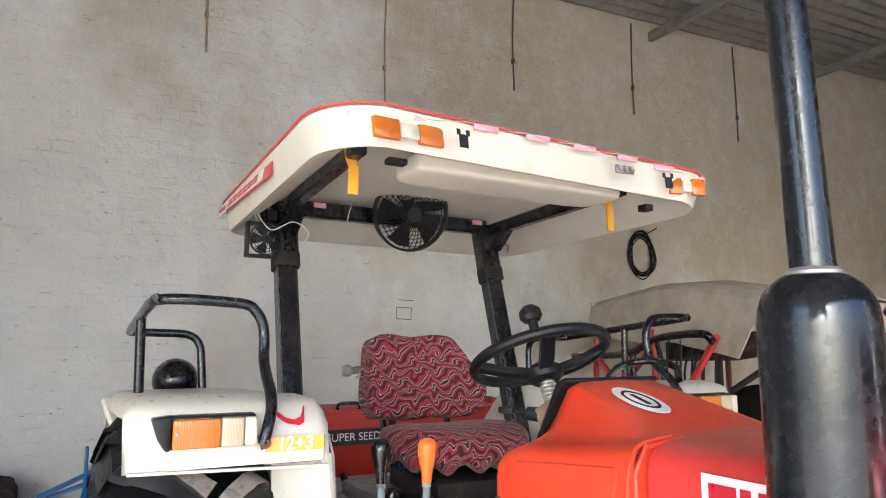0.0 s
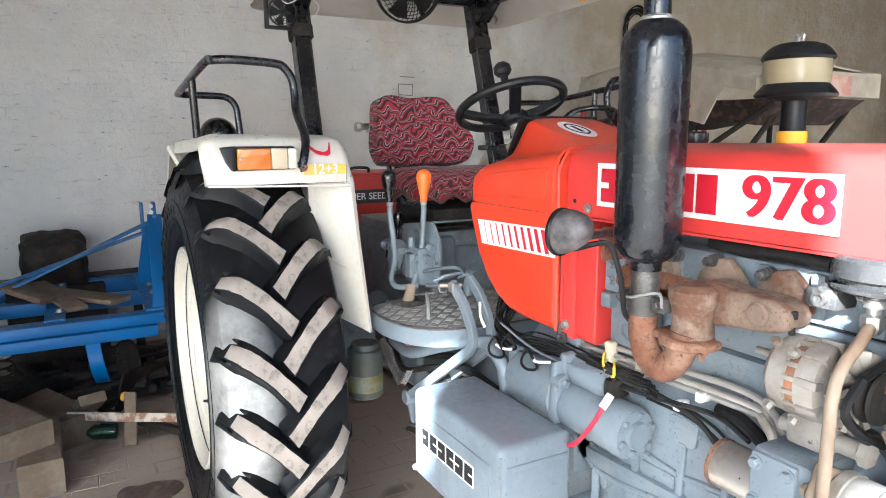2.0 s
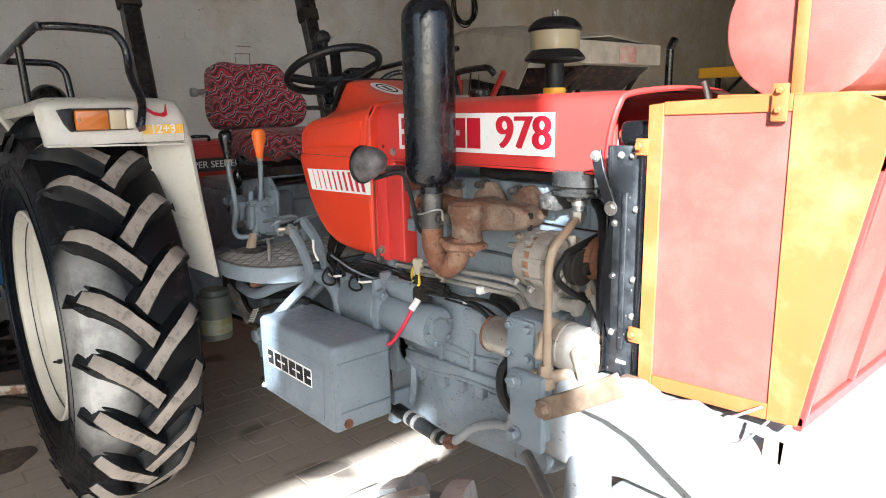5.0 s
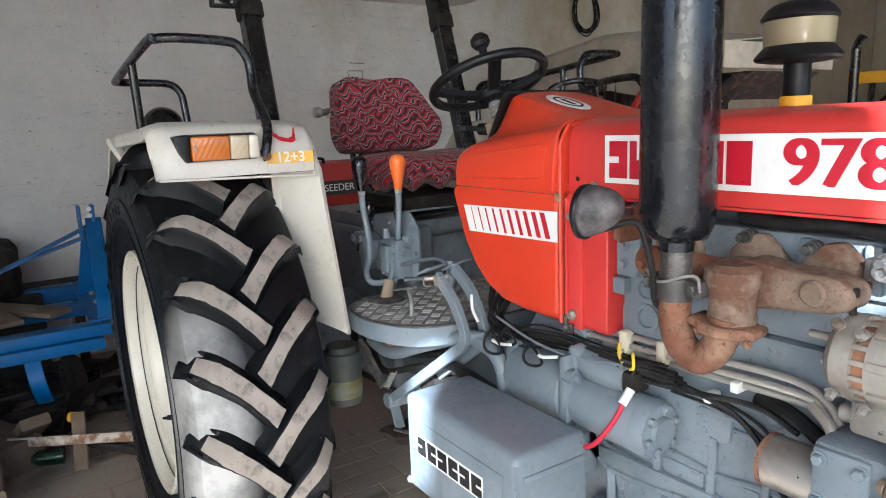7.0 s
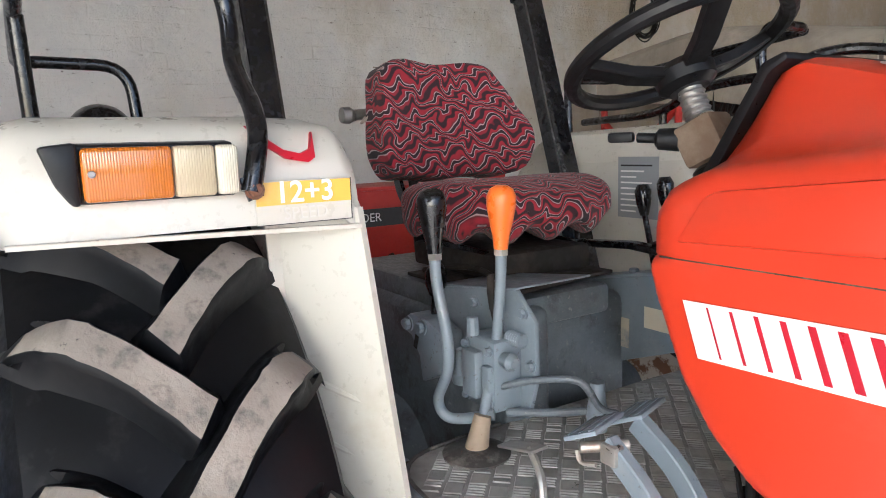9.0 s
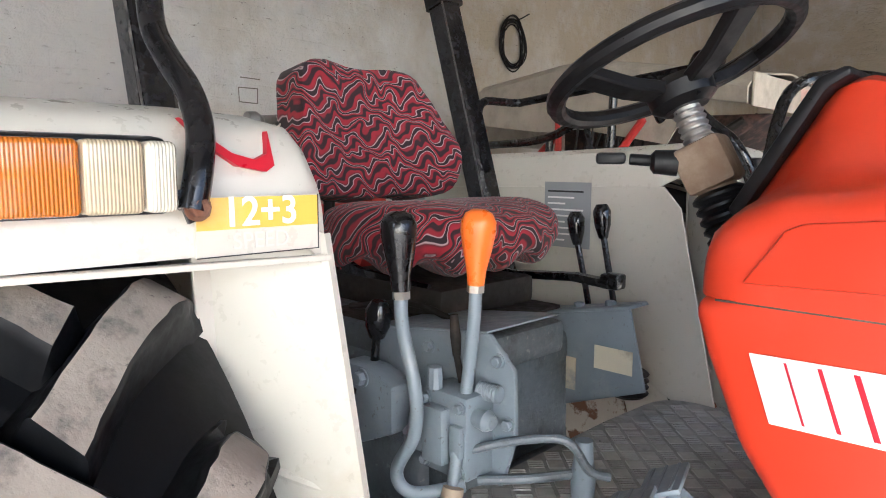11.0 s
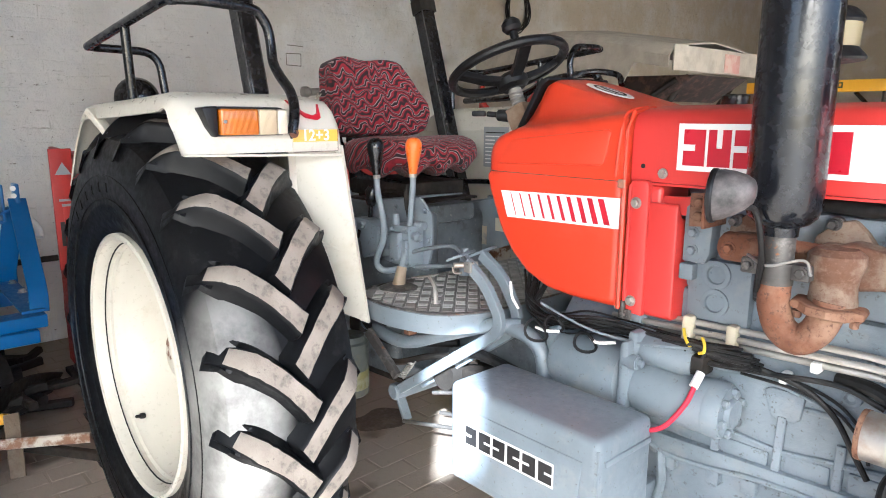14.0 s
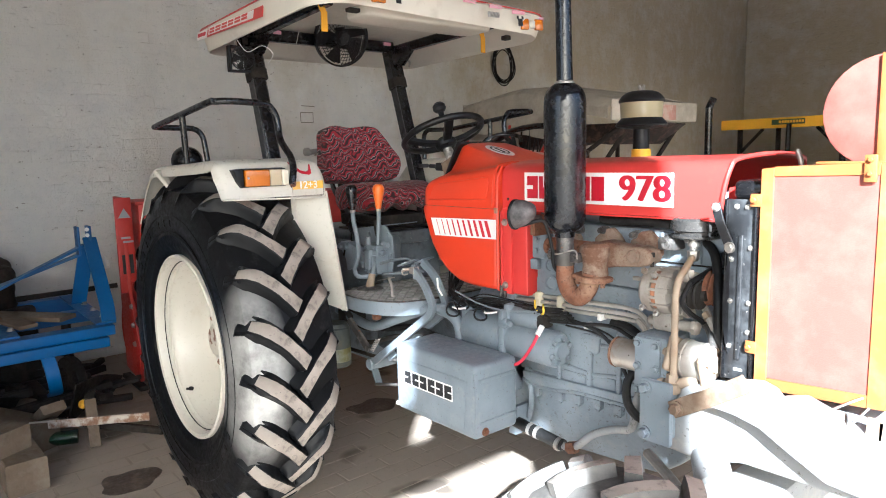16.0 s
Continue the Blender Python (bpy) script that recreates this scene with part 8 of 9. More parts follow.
def pipes_and_wires():
    g = group_part("pipework", tractor, "bare steel fuel pipes and black wiring")
    for i, (dz, dy) in enumerate(((0, 0), (-0.017, -0.006), (-0.034, 0.004))):
        part("steel_pipe", tube([(1.10, -0.19 + dy, 0.955 + dz), (1.30, -0.202 + dy, 0.967 + dz), (1.46, -0.206 + dy, 0.974 + dz), (1.62 + 0.02 * i, -0.21 + dy, 0.980 + dz), (1.68, -0.22 + dy, 0.965 + dz), (1.705, -0.23 + dy, 0.94 + dz * 0.3)], 0.0062, 10), BRIGHT_PIPE, g)
    clip = surface("cream plastic clip", (0.55, 0.50, 0.38), rough=0.5)
    for x in (1.275, 1.365):
        part("pipe_clip", joined(box(x, x + 0.022, -0.222, -0.196, 0.928, 0.982, 0.007), bolt((x + 0.011, -0.222, 0.938), (0, -1, 0), 0.006, 0.007)), clip, g)
    rng = random.Random(4)
    for i in range(16):
        y = -0.215 - rng.random() * 0.05
        z = 0.895 + rng.random() * 0.035
        pts = [(0.84 + rng.random() * 0.06, y + 0.05, z + 0.06 + rng.random() * 0.03), (0.90, y, z + 0.02 * rng.random()), (0.98, y + 0.01 * rng.random(), z - 0.02 * rng.random()), (1.06 + 0.02 * rng.random(), y - 0.01, z + 0.02 * rng.random()), (1.15, y + 0.01, z + 0.012), (1.27 + 0.04 * rng.random(), y + 0.01, z + 0.015 * rng.random()), (1.40 + 0.05 * rng.random(), -0.24, z + 0.02)]
        part("wire", tube(pts, 0.0022 + 0.0035 * rng.random() ** 2, 7, None, 5), CABLE, g)
    for a, c in (((0.868, -0.285, 0.985), (0.90, -0.29, 0.925)), ((0.955, -0.29, 0.893), (1.02, -0.288, 0.898)), ((1.10, -0.28, 0.902), (1.16, -0.275, 0.905))):
        part("white_wire", tube([a, ((a[0] + c[0]) / 2 - 0.004, -0.291, (a[2] + c[2]) / 2 - 0.004), c], 0.0036, 8), STICKER_WHITE, g)
    part("grey_wire", tube([(0.96, -0.28, 0.95), (1.08, -0.275, 0.92), (1.20, -0.27, 0.915), (1.32, -0.26, 0.93)], 0.003, 8), GREY, g)
    for x, y, z, r in ((0.955, -0.29, 0.885, 0.032), (1.09, -0.285, 0.89, 0.028), (1.0, -0.28, 0.91, 0.024)):
        part("wire_coil", sweep([(x + r * math.cos(a), y - 0.006 * math.sin(2 * a), z + r * 0.8 * math.sin(a)) for a in (2 * math.pi * i / 20 for i in range(21))], circle(0.0035, 6), caps=False), CABLE, g)
    part("loom", tube([(1.25, -0.245, 0.925), (1.38, -0.24, 0.925), (1.50, -0.215, 0.90), (1.56, -0.205, 0.86), (1.60, -0.205, 0.80), (1.625, -0.205, 0.76)], 0.0055, 8), CABLE, g)
    part("black_sleeve", tube([(1.56, -0.20, 0.925), (1.62, -0.212, 0.925), (1.675, -0.222, 0.905)], 0.013, 10), CABLE, g)
    for dy, dz in ((0.0, 0.0), (-0.006, -0.012)):
        part("thin_lead", tube([(1.40, -0.21 + dy, 0.905 + dz), (1.50, -0.20 + dy, 0.898 + dz), (1.57, -0.197 + dy, 0.875 + dz), (1.615, -0.2 + dy, 0.83 + dz), (1.625, -0.21, 0.79)], 0.003, 6), CABLE, g)
    part("loom", tube([(1.33, -0.235, 0.90), (1.46, -0.225, 0.91), (1.57, -0.22, 0.92), (1.64, -0.22, 0.90)], 0.0055, 8), CABLE, g)
    part("bare_lead", tube([(1.34, -0.225, 0.895), (1.46, -0.205, 0.885), (1.56, -0.2, 0.862), (1.6, -0.2, 0.845)], 0.003, 6), GREY, g)
    for x, z in ((1.47, 0.895), (1.52, 0.93)):
        part("wire_clip", box(x, x + 0.016, -0.222, -0.19, z, z + 0.02, 0.004), STICKER_WHITE, g)
    part("cross_pipe", tube([(1.66, -0.225, 0.955), (1.70, -0.25, 0.94), (1.715, -0.255, 0.90), (1.71, -0.25, 0.94)], 0.008, 8), ALLOY, g)
    low = [(1.215, -0.26, 0.545), (1.30, -0.258, 0.535), (1.42, -0.252, 0.52), (1.47, -0.25, 0.535), (1.53, -0.245, 0.59), (1.60, -0.243, 0.625), (1.655, -0.243, 0.645), (1.668, -0.243, 0.70), (1.67, -0.23, 0.75)]
    part("return_pipe", tube(low, 0.0115, 14, None, 6), SUNLIT_GREY, g)
    part("rubber_joint", tube(low[:3], 0.019, 14), CABLE, g)
    for x, z in ((1.285, 0.537), (1.315, 0.534), (1.40, 0.523)):
        part("hose_clamp", lathe((x, -0.258, z), (1, 0, -0.1), [(0, 0.021), (0.012, 0.021)], 20), STEEL, g)
    part("pipe_nut", lathe((1.44, -0.252, 0.52), (0.9, 0, 0.3), [(0, 0.019), (0.03, 0.019)], 6), RUST, g)


pipes_and_wires()


# seed drill behind the tractor
def seed_drill():
    g = thing("seed_drill", "red seed drill with a white lettered black strip behind the tractor", "seed drill")
    part("hopper", joined(prism([(-2.10, 1.17), (-1.74, 1.17), (-1.745, 0.98), (-1.82, 0.80), (-2.02, 0.80), (-2.10, 0.98)], "y", -0.55, 1.35, 0.012), box(-2.12, -1.725, -0.57, 1.37, 1.165, 1.185, 0.006)), SEED_RED, g)
    part("name_strip", box(-1.738, -1.735, 0.18, 0.80, 0.985, 1.075, 0), STICKER_BLACK, g)
    letters("SUPER SEEDER", 0.062, front_view(-1.7335, 0.475, 1.03), STICKER_WHITE, "lettering", g)
    for s, y in ((-1, -0.64), (1, 1.42)):
        part("end_plate", prism([(-1.93, 0.10), (-1.64, 0.06), (-1.60, 0.30), (-1.72, 0.60), (-1.745, 1.215), (-1.90, 1.22), (-1.90, 1.19)], "y", y - 0.012, y + 0.012, 0.004), SEED_RED, g)
        part("plate_flange", box(-1.75, -1.735, y - 0.05, y + 0.05, 0.62, 1.215, 0.004), SEED_RED, g)
        part("plate_slot", box(-1.734, -1.7325, y - 0.03, y - 0.005, 0.74, 0.86, 0), STICKER_BLACK, g)
        part("plate_slot", box(-1.734, -1.7325, y + 0.012, y + 0.035, 0.74, 0.86, 0), STICKER_BLACK, g)
        for z in (0.30, 0.42, 0.54):
            part("plate_bolt", bolt((-1.68, y - 0.012 if s < 0 else y + 0.012, z), (0, s, 0), 0.014, 0.012), STEEL, g)
        part("skid", flat_bar([(-2.0, y, 0.02), (-1.62, y, 0.02)], 0.05, 0.03), DARK, g)
    part("panel_badge", prism([(-0.672, 1.09), (-0.60, 1.09), (-0.636, 1.15)], "x", -1.734, -1.7325, 0), PALE_GREY, g)
    part("text_bar", joined(box(-1.734, -1.7325, -0.665, -0.61, 0.96, 0.972, 0), box(-1.734, -1.7325, -0.655, -0.595, 0.935, 0.947, 0)), PALE_GREY, g)
    part("rotor_hood", lathe((-1.85, -0.62, 0.33), (0, 1, 0), [(0, 0.24), (2.02, 0.24)], 24), SEED_RED, g)
    part("main_beam", box(-1.78, -1.66, -0.63, 1.41, 0.56, 0.68, 0.008), SEED_RED, g)
    part("hitch_mast", joined(flat_bar([(-1.70, 0.0, 0.62), (-1.56, 0.0, 1.02)], 0.05, 0.02), flat_bar([(-1.70, 0.12, 0.62), (-1.56, 0.08, 1.02)], 0.05, 0.02), box(-1.60, -1.52, -0.02, 0.1, 0.98, 1.08, 0.01)), SEED_RED, g)
    for y in (-0.3, 0.05, 0.4, 0.75, 1.1):
        part("seed_tube", tube([(-1.80, y, 0.82), (-1.70, y + 0.03, 0.70), (-1.68, y, 0.52), (-1.75, y, 0.3)], 0.018, 10), CABLE, g)
    part("lift_handle", tube([(-1.74, 0.34, 1.18), (-1.73, 0.35, 1.215), (-1.73, 0.46, 1.215), (-1.74, 0.47, 1.18)], 0.010, 8), BLACK, g)
    for y in (-0.45, 0.0):
        part("lower_link", joined(rod((-0.35, y * 0.7, 0.52), (-1.66, y, 0.56), 0.025)), DARK, g)


seed_drill()


# blue cultivator and clutter
def cultivator():
    g = thing("cultivator", "blue tubular cultivator frame with flat-bar hitch mast", "cultivator")
    part("front_beam", joined(box(-1.36, -1.25, -2.7, -0.86, 0.485, 0.54, 0.005), box(-1.33, -1.22, -2.7, -0.90, 0.43, 0.484, 0.005)), BLUE, g)
    part("rear_beam", box(-2.30, -2.20, -2.7, -0.80, 0.47, 0.56, 0.006), BLUE, g)
    part("middle_beam", box(-1.82, -1.74, -2.7, -0.84, 0.48, 0.55, 0.006), BLUE, g)
    for y in (-0.90, -1.35, -1.8, -2.4):
        part("cross_plate", flat_bar([(-2.25, y, 0.565), (-1.30, y, 0.548)], 0.09, 0.012, up=(0, 0, 1)), BLUE, g)
        for k in range(4):
            part("frame_bolt", bolt((-1.42 - k * 0.22, y + 0.02, 0.562), (0, 0, 1), 0.014, 0.014), STEEL, g)
    part("mast_front", flat_bar([(-1.32, -0.875, 0.54), (-1.36, -0.865, 0.62), (-1.795, -0.83, 0.98)], 0.014, 0.075, 0.05, up=(0, 1, 0)), BLUE, g)
    part("mast_upright", flat_bar([(-1.93, -0.90, 0.55), (-1.815, -0.845, 0.93)], 0.014, 0.085, up=(0, 1, 0)), BLUE, g)
    part("mast_plate", joined(box(-1.85, -1.765, -0.84, -0.82, 0.88, 1.055, 0.006), box(-1.85, -1.765, -0.90, -0.885, 0.88, 1.055, 0.006)), BLUE, g)
    for z in (1.0, 1.035):
        part("pin_hole", lathe((-1.765, -0.845, z), (1, -0.5, 0), [(0, 0.012), (0.003, 0.012)], 14), STICKER_WHITE, g)
    part("brace", joined(flat_bar([(-1.80, -0.86, 0.94), (-1.75, -1.6, 0.62), (-1.74, -1.9, 0.55)], 0.014, 0.07, up=(1, 0, 0)), flat_bar([(-1.84, -0.88, 0.88), (-1.95, -1.7, 0.60), (-1.98, -2.2, 0.55)], 0.014, 0.06, up=(1, 0, 0))), BLUE, g)
    part("rag", tube([(-1.78, -0.82, 0.90), (-1.73, -0.80, 0.885), (-1.72, -0.77, 0.84), (-1.70, -0.77, 0.80)], 0.018, 8), STICKER_WHITE, g)
    for y in (-1.20, -1.75, -2.3):
        part("tine", flat_bar([(-1.26, y, 0.44), (-1.20, y + 0.01, 0.34), (-1.28, y + 0.03, 0.22), (-1.52, y + 0.05, 0.14)], 0.02, 0.065, 0.08, up=(0, 1, 0)), BLUE, g)
        rows = []
        for i in range(7):
            k = i / 6
            x = -1.30 - 0.42 * k
            rows.append([(x, y + 0.06 + 0.34 * k + 0.02 * j, 0.015 + 0.13 * (1 - k) * (j / 3) + 0.09 * (j / 3) + 0.03 * math.sin(k * 3)) for j in range(4)])
        part("share", sheet(rows, 0.010), DARK, g)
    for y in (-1.05, -1.6):
        part("spring", tube([(-1.60 - 0.006 * k + 0.03 * math.cos(k * 1.1), y + 0.03 * math.sin(k * 1.1), 0.18 + 0.006 * k) for k in range(40)], 0.007, 6, None, 2), DARK, g)
    for y in (-0.95, -2.6):
        part("depth_leg", box(-2.28, -2.22, y, y + 0.05, 0.0, 0.47, 0.004), DARK, g)
    part("gauge_wheel", lathe((-1.62, -1.0, 0.16), (0.2, -1, 0), [(0, 0.05), (0.005, 0.15), (0.03, 0.16), (0.06, 0.155), (0.07, 0.06)], 28), DARK, g)


cultivator()


def plank(name, label, a, b, w, h, material=None, group=""):
    e = 0.006 if h > 0.04 else h * 0.15
    p, q = w / 2, h / 2
    sec = [(-p + e, -q), (p - e, -q), (p, -q + e), (p, q - e), (p - e, q), (-p + e, q), (-p, q - e), (-p, -q + e)]
    ob = part(name, sweep([Vector(a), Vector(b)], sec, up=(0, 0, 1)), material or WOOD)
    return tagged(ob, label, "wood" if material is None else "iron", group)


plank("timber_block", "weathered grey timber block on the floor", (-1.05, -1.44, 0.075), (-0.60, -1.42, 0.075), 0.16, 0.15)
plank("timber_block", "weathered timber block lying on another block", (-1.25, -1.75, 0.205), (-0.72, -1.46, 0.205), 0.20, 0.11)
plank("timber_block", "cracked timber baulk under the cultivator", (-1.50, -1.52, 0.07), (-1.05, -1.30, 0.07), 0.22, 0.14)
plank("timber_block", "split timber wedge leaning by the planks", (-1.35, -1.30, 0.02), (-1.10, -1.22, 0.20), 0.12, 0.05)
plank("angle_iron", "whitewashed rusty flat iron bar on a wooden prop", (-1.12, -1.33, 0.125), (-0.83, -0.84, 0.125), 0.012, 0.045, surface("whitewashed rusty iron", (0.50, 0.46, 0.40), wear=(0.22, 0.12, 0.07), wear_at=(0.48, 0.6), wear_scale=14, rough=0.8, relief=0.3))
plank("wood_prop", "short grey wooden prop under the iron bar", (-0.93, -1.08, 0.0), (-1.06, -1.06, 0.21), 0.055, 0.03)
plank("board", "dusty board laid across the cultivator", (-2.2, -1.7, 0.595), (-1.45, -1.05, 0.58), 0.13, 0.025)
plank("board", "bent dusty board laid on the cultivator frame", (-1.95, -1.45, 0.62), (-1.40, -1.25, 0.575), 0.10, 0.02)
plank("board", "pale offcut board on the cultivator", (-1.75, -1.55, 0.64), (-1.55, -1.38, 0.60), 0.09, 0.03, None)
plank("iron_pipe", "thin dark iron bar lying over the cultivator", (-2.25, -2.2, 0.58), (-2.2, -0.6, 0.60), 0.03, 0.03, DARK)
plank("iron_pipe", "dark iron bar on the floor by the planks", (-1.6, -1.5, 0.10), (-0.75, -0.80, 0.06), 0.035, 0.035, DARK)
b = solid("bottle", joined(lathe((-1.05, -1.13, 0.036), (-0.3, -1, 0.05), [(0, 0.03), (0.004, 0.036), (0.10, 0.036), (0.13, 0.02), (0.17, 0.013)], 20)), lens_glass("dark green glass", (0.012, 0.05, 0.022), 0.1), "dark green glass bottle lying on the floor", "bottle")
part("cap", lathe((-1.10, -1.297, 0.044), (-0.3, -1, 0.05), [(0, 0.017), (0.03, 0.017)], 16), STICKER_WHITE, b)
solid("plastic_cap", lathe((-1.12, -1.06, 0.17), (0.2, -1, 0.3), [(0, 0.02), (0.03, 0.024), (0.04, 0.018)], 14), YELLOW, "small yellow plastic cap on the timber", "cap")
pot = cushion(-0.17, 0.17, -0.17, 0.17, -0.15, 0.14)
# support is made up: a box added beneath the dark round bundle
solid("crate", box(-2.52, -2.12, -1.62, -1.1, 0.0, 0.55, 0.02), DARK, "dark box added to hold up the round bundle", "crate")
for v in pot.verts:
    v.co *= 1 + 0.06 * math.sin(v.co.y * 50 + v.co.z * 31) * math.sin(v.co.x * 43)
solid("round_bundle", xf(pot, pose(-2.30, -1.36, 0.695, 0, 12, 0)), DARK, "dark round pot-like bundle by the wall", "tarpaulin")
scrap = random.Random(7)
heap = []
for i in range(60):
    a = scrap.random() * math.pi
    x, y = -2.35 + scrap.random() * 1.0, -2.4 + scrap.random() * 1.6
    l = 0.08 + 0.22 * scrap.random()
    heap.append(flat_bar([(x - l * math.cos(a), y - l * math.sin(a), 0.03 + 0.1 * scrap.random()), (x + l * math.cos(a), y + l * math.sin(a), 0.03 + 0.12 * scrap.random())], 0.03 + 0.05 * scrap.random(), 0.02 + 0.03 * scrap.random()))
solid("scrap_heap", joined(*heap), DARK, "heap of dark scrap iron and sticks on the floor", "scrap", "stuff")


# cable coil on the wall
def cable_coil():
    g = thing("cable_coil", "coil of black cable hung on a nail in the wall", "cable")
    rng = random.Random(3)
    for i in range(9):
        ry, rz = 0.13 + 0.035 * rng.random(), 0.17 + 0.05 * rng.random()
        cy, cz, ph = 3.62 + 0.03 * (rng.random() - 0.5), 2.40 + 0.05 * (rng.random() - 0.5), rng.random() * 6
        loop = [(WALL_X + 0.02 + 0.008 * i * 0.5, cy + ry * math.cos(a) + 0.01 * math.sin(3 * a + ph), cz + rz * math.sin(a)) for a in (2 * math.pi * k / 36 for k in range(37))]
        part("cable_loop", sweep(loop, circle(0.006, 6), caps=False), CABLE, g)
    part("cable_end", tube([(WALL_X + 0.03, 3.58, 2.58), (WALL_X + 0.04, 3.70, 2.61), (WALL_X + 0.05, 3.82, 2.67)], 0.006, 6), CABLE, g)
    part("nail", rod((WALL_X - 0.02, 3.62, 2.575), (WALL_X + 0.08, 3.62, 2.585), 0.007), DARK, g)
    return g


cable_coil()
for y, z0, z1 in ((-0.33, 3.52, 4.5), (1.0, 3.42, 4.55), (2.22, 3.74, 4.65), (3.63, 3.78, 4.72), (5.14, 3.74, 4.82), (6.6, 3.92, 4.9)):
    k = 0.02 * math.sin(y * 5)
    tagged(part("hanging_rod", joined(tube([(WALL_X + 0.012, y, z1), (WALL_X + 0.012, y + k, (z0 + z1) / 2), (WALL_X + 0.014, y + k * 0.5, z0)], 0.0075, 6), box(WALL_X, WALL_X + 0.03, y - 0.012 + k, y + 0.012 + k, z0 + 0.25, z0 + 0.29, 0.004)), BEIGE_RUST if -1 < y < 2 else NECK), "thin rusty rod hanging down the limewashed wall", "rod", "rods on the wall")
solid("wall_patch", joined(*[flat_bar([(WALL_X + 0.001, 1.18 + a, 1.80 + c), (WALL_X + 0.001, 1.18 + b2, 1.80 + d)], 0.004, 0.006) for a, c, b2, d in ((-0.06, -0.055, 0.06, -0.058), (0.06, -0.058, 0.062, 0.03), (-0.06, -0.055, -0.062, 0.028), (-0.062, 0.028, 0.062, 0.03), (-0.05, 0.088, 0.08, 0.085))]), surface("dark scratched plaster", (0.20, 0.17, 0.14), tone=0.3, rough=0.9), "scratched outline of a patched brick in the plaster", "patch", "structure")


# a second tractor parked beyond
def second_tractor():
    g = thing("parked_tractor", "parked red tractor under a dusty beige canopy", "tractor")

    def hang(x):
        return 2.25 - 0.22 * (x + 1.75) / 1.7
    rows = []
    for i in range(15):
        x = -1.78 + 1.72 * i / 14
        crown = 1.93 - 0.16 * max(0.0, (x + 0.95)) / 0.9 - 0.10 * max(0.0, -1.1 - x)
        y0 = hang(x)
        low = crown - (0.13 if x > -0.35 else 0.36 * (1 - max(0.0, -1.2 - x) * 0.6))
        n = 0.012 * math.sin(i * 2.1)
        rows.append([(x, y0 - 0.02 + n, low), (x, y0 - 0.025 + n, (low + crown) / 2), (x, y0, crown - 0.04), (x, y0 + 0.06, crown), (x, y0 + 0.5, crown + 0.04), (x, y0 + 1.05, crown), (x, y0 + 1.1, crown - 0.1)])
    part("canopy_shell", sheet(rows, 0.008), CANVAS, g, "dusty beige canopy shell")
    x1 = -0.055
    part("canopy_front", box(x1, x1 + 0.012, hang(x1), 3.12, 1.63, 1.77, 0.004), CANVAS, g)
    part("canopy_rear", box(-1.79, -1.775, 2.26, 3.34, 1.50, 1.86, 0.004), CANVAS, g)
    part("number_patch", box(x1 + 0.0125, x1 + 0.015, 2.62, 2.82, 1.64, 1.75, 0), surface("faded pink sticker", (0.50, 0.27, 0.22), wear=(0.55, 0.42, 0.36), wear_at=(0.45, 0.6), rough=0.6), g)
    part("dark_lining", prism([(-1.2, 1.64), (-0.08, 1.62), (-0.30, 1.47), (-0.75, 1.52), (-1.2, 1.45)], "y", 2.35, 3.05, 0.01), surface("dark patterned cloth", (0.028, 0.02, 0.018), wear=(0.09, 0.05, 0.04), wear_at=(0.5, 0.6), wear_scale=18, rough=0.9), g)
    for a, c in (((-0.75, 2.3, 1.15), (-0.75, 2.3, 1.62)), ((-0.75, 3.1, 1.15), (-0.75, 3.1, 1.62)), ((-0.45, 2.35, 1.2), (-0.15, 2.4, 1.62)), ((-0.45, 3.05, 1.2), (-0.15, 3.05, 1.62)), ((-0.75, 2.3, 1.25), (-0.2, 2.35, 1.60))):
        part("canopy_strut", rod(a, c, 0.018, 8), DARK, g)
    for a, c in (((-1.70, 2.2, 0.95), (-1.70, 2.22, 1.60)), ((-1.70, 2.2, 1.05), (-1.10, 2.15, 1.55)), ((-1.10, 2.15, 1.0), (-1.70, 2.2, 1.5)), ((-1.10, 2.15, 0.95), (-1.10, 2.15, 1.65)), ((-1.4, 3.2, 0.95), (-1.4, 3.2, 1.6)), ((-1.05, 2.12, 1.0), (-0.55, 2.05, 1.6))):
        part("red_brace", rod(a, c, 0.02, 8), SEED_RED, g)
    for k in range(5):
        y = 2.12 + 0.04 * k
        part("hanging_cable", tube([(-0.95 + 0.05 * k, y, 1.62), (-0.98 + 0.03 * k, y, 1.35), (-0.93 + 0.06 * k, y, 1.2), (-0.88 + 0.05 * k, y, 1.4), (-0.86 + 0.05 * k, y, 1.62)], 0.007, 6), CABLE, g)
    part("side_rail", tube([(-1.5, 1.85, 1.48), (-0.9, 1.72, 1.50), (-0.62, 1.66, 1.58), (-0.3, 1.62, 1.60), (-0.26, 1.66, 1.56)], 0.020, 10), BLACK, g)
    part("rail_leg", joined(rod((-0.85, 1.72, 1.50), (-0.85, 1.72, 1.1), 0.018), tube([(-0.62, 1.66, 1.58), (-0.58, 1.66, 1.4), (-0.6, 1.66, 1.1)], 0.014, 8)), BLACK, g)
    part("exhaust_pipe", tube([(0.31, 2.65, 1.1), (0.31, 2.65, 1.65), (0.315, 2.65, 1.71), (0.345, 2.64, 1.76)], 0.024, 12), BLACK, g)
    part("bonnet", prism([(-0.2, 0.85), (0.95, 0.85), (1.0, 1.0), (0.95, 1.17), (-0.1, 1.22)], "y", 2.42, 2.88, 0.03, 3), SEED_RED, g)
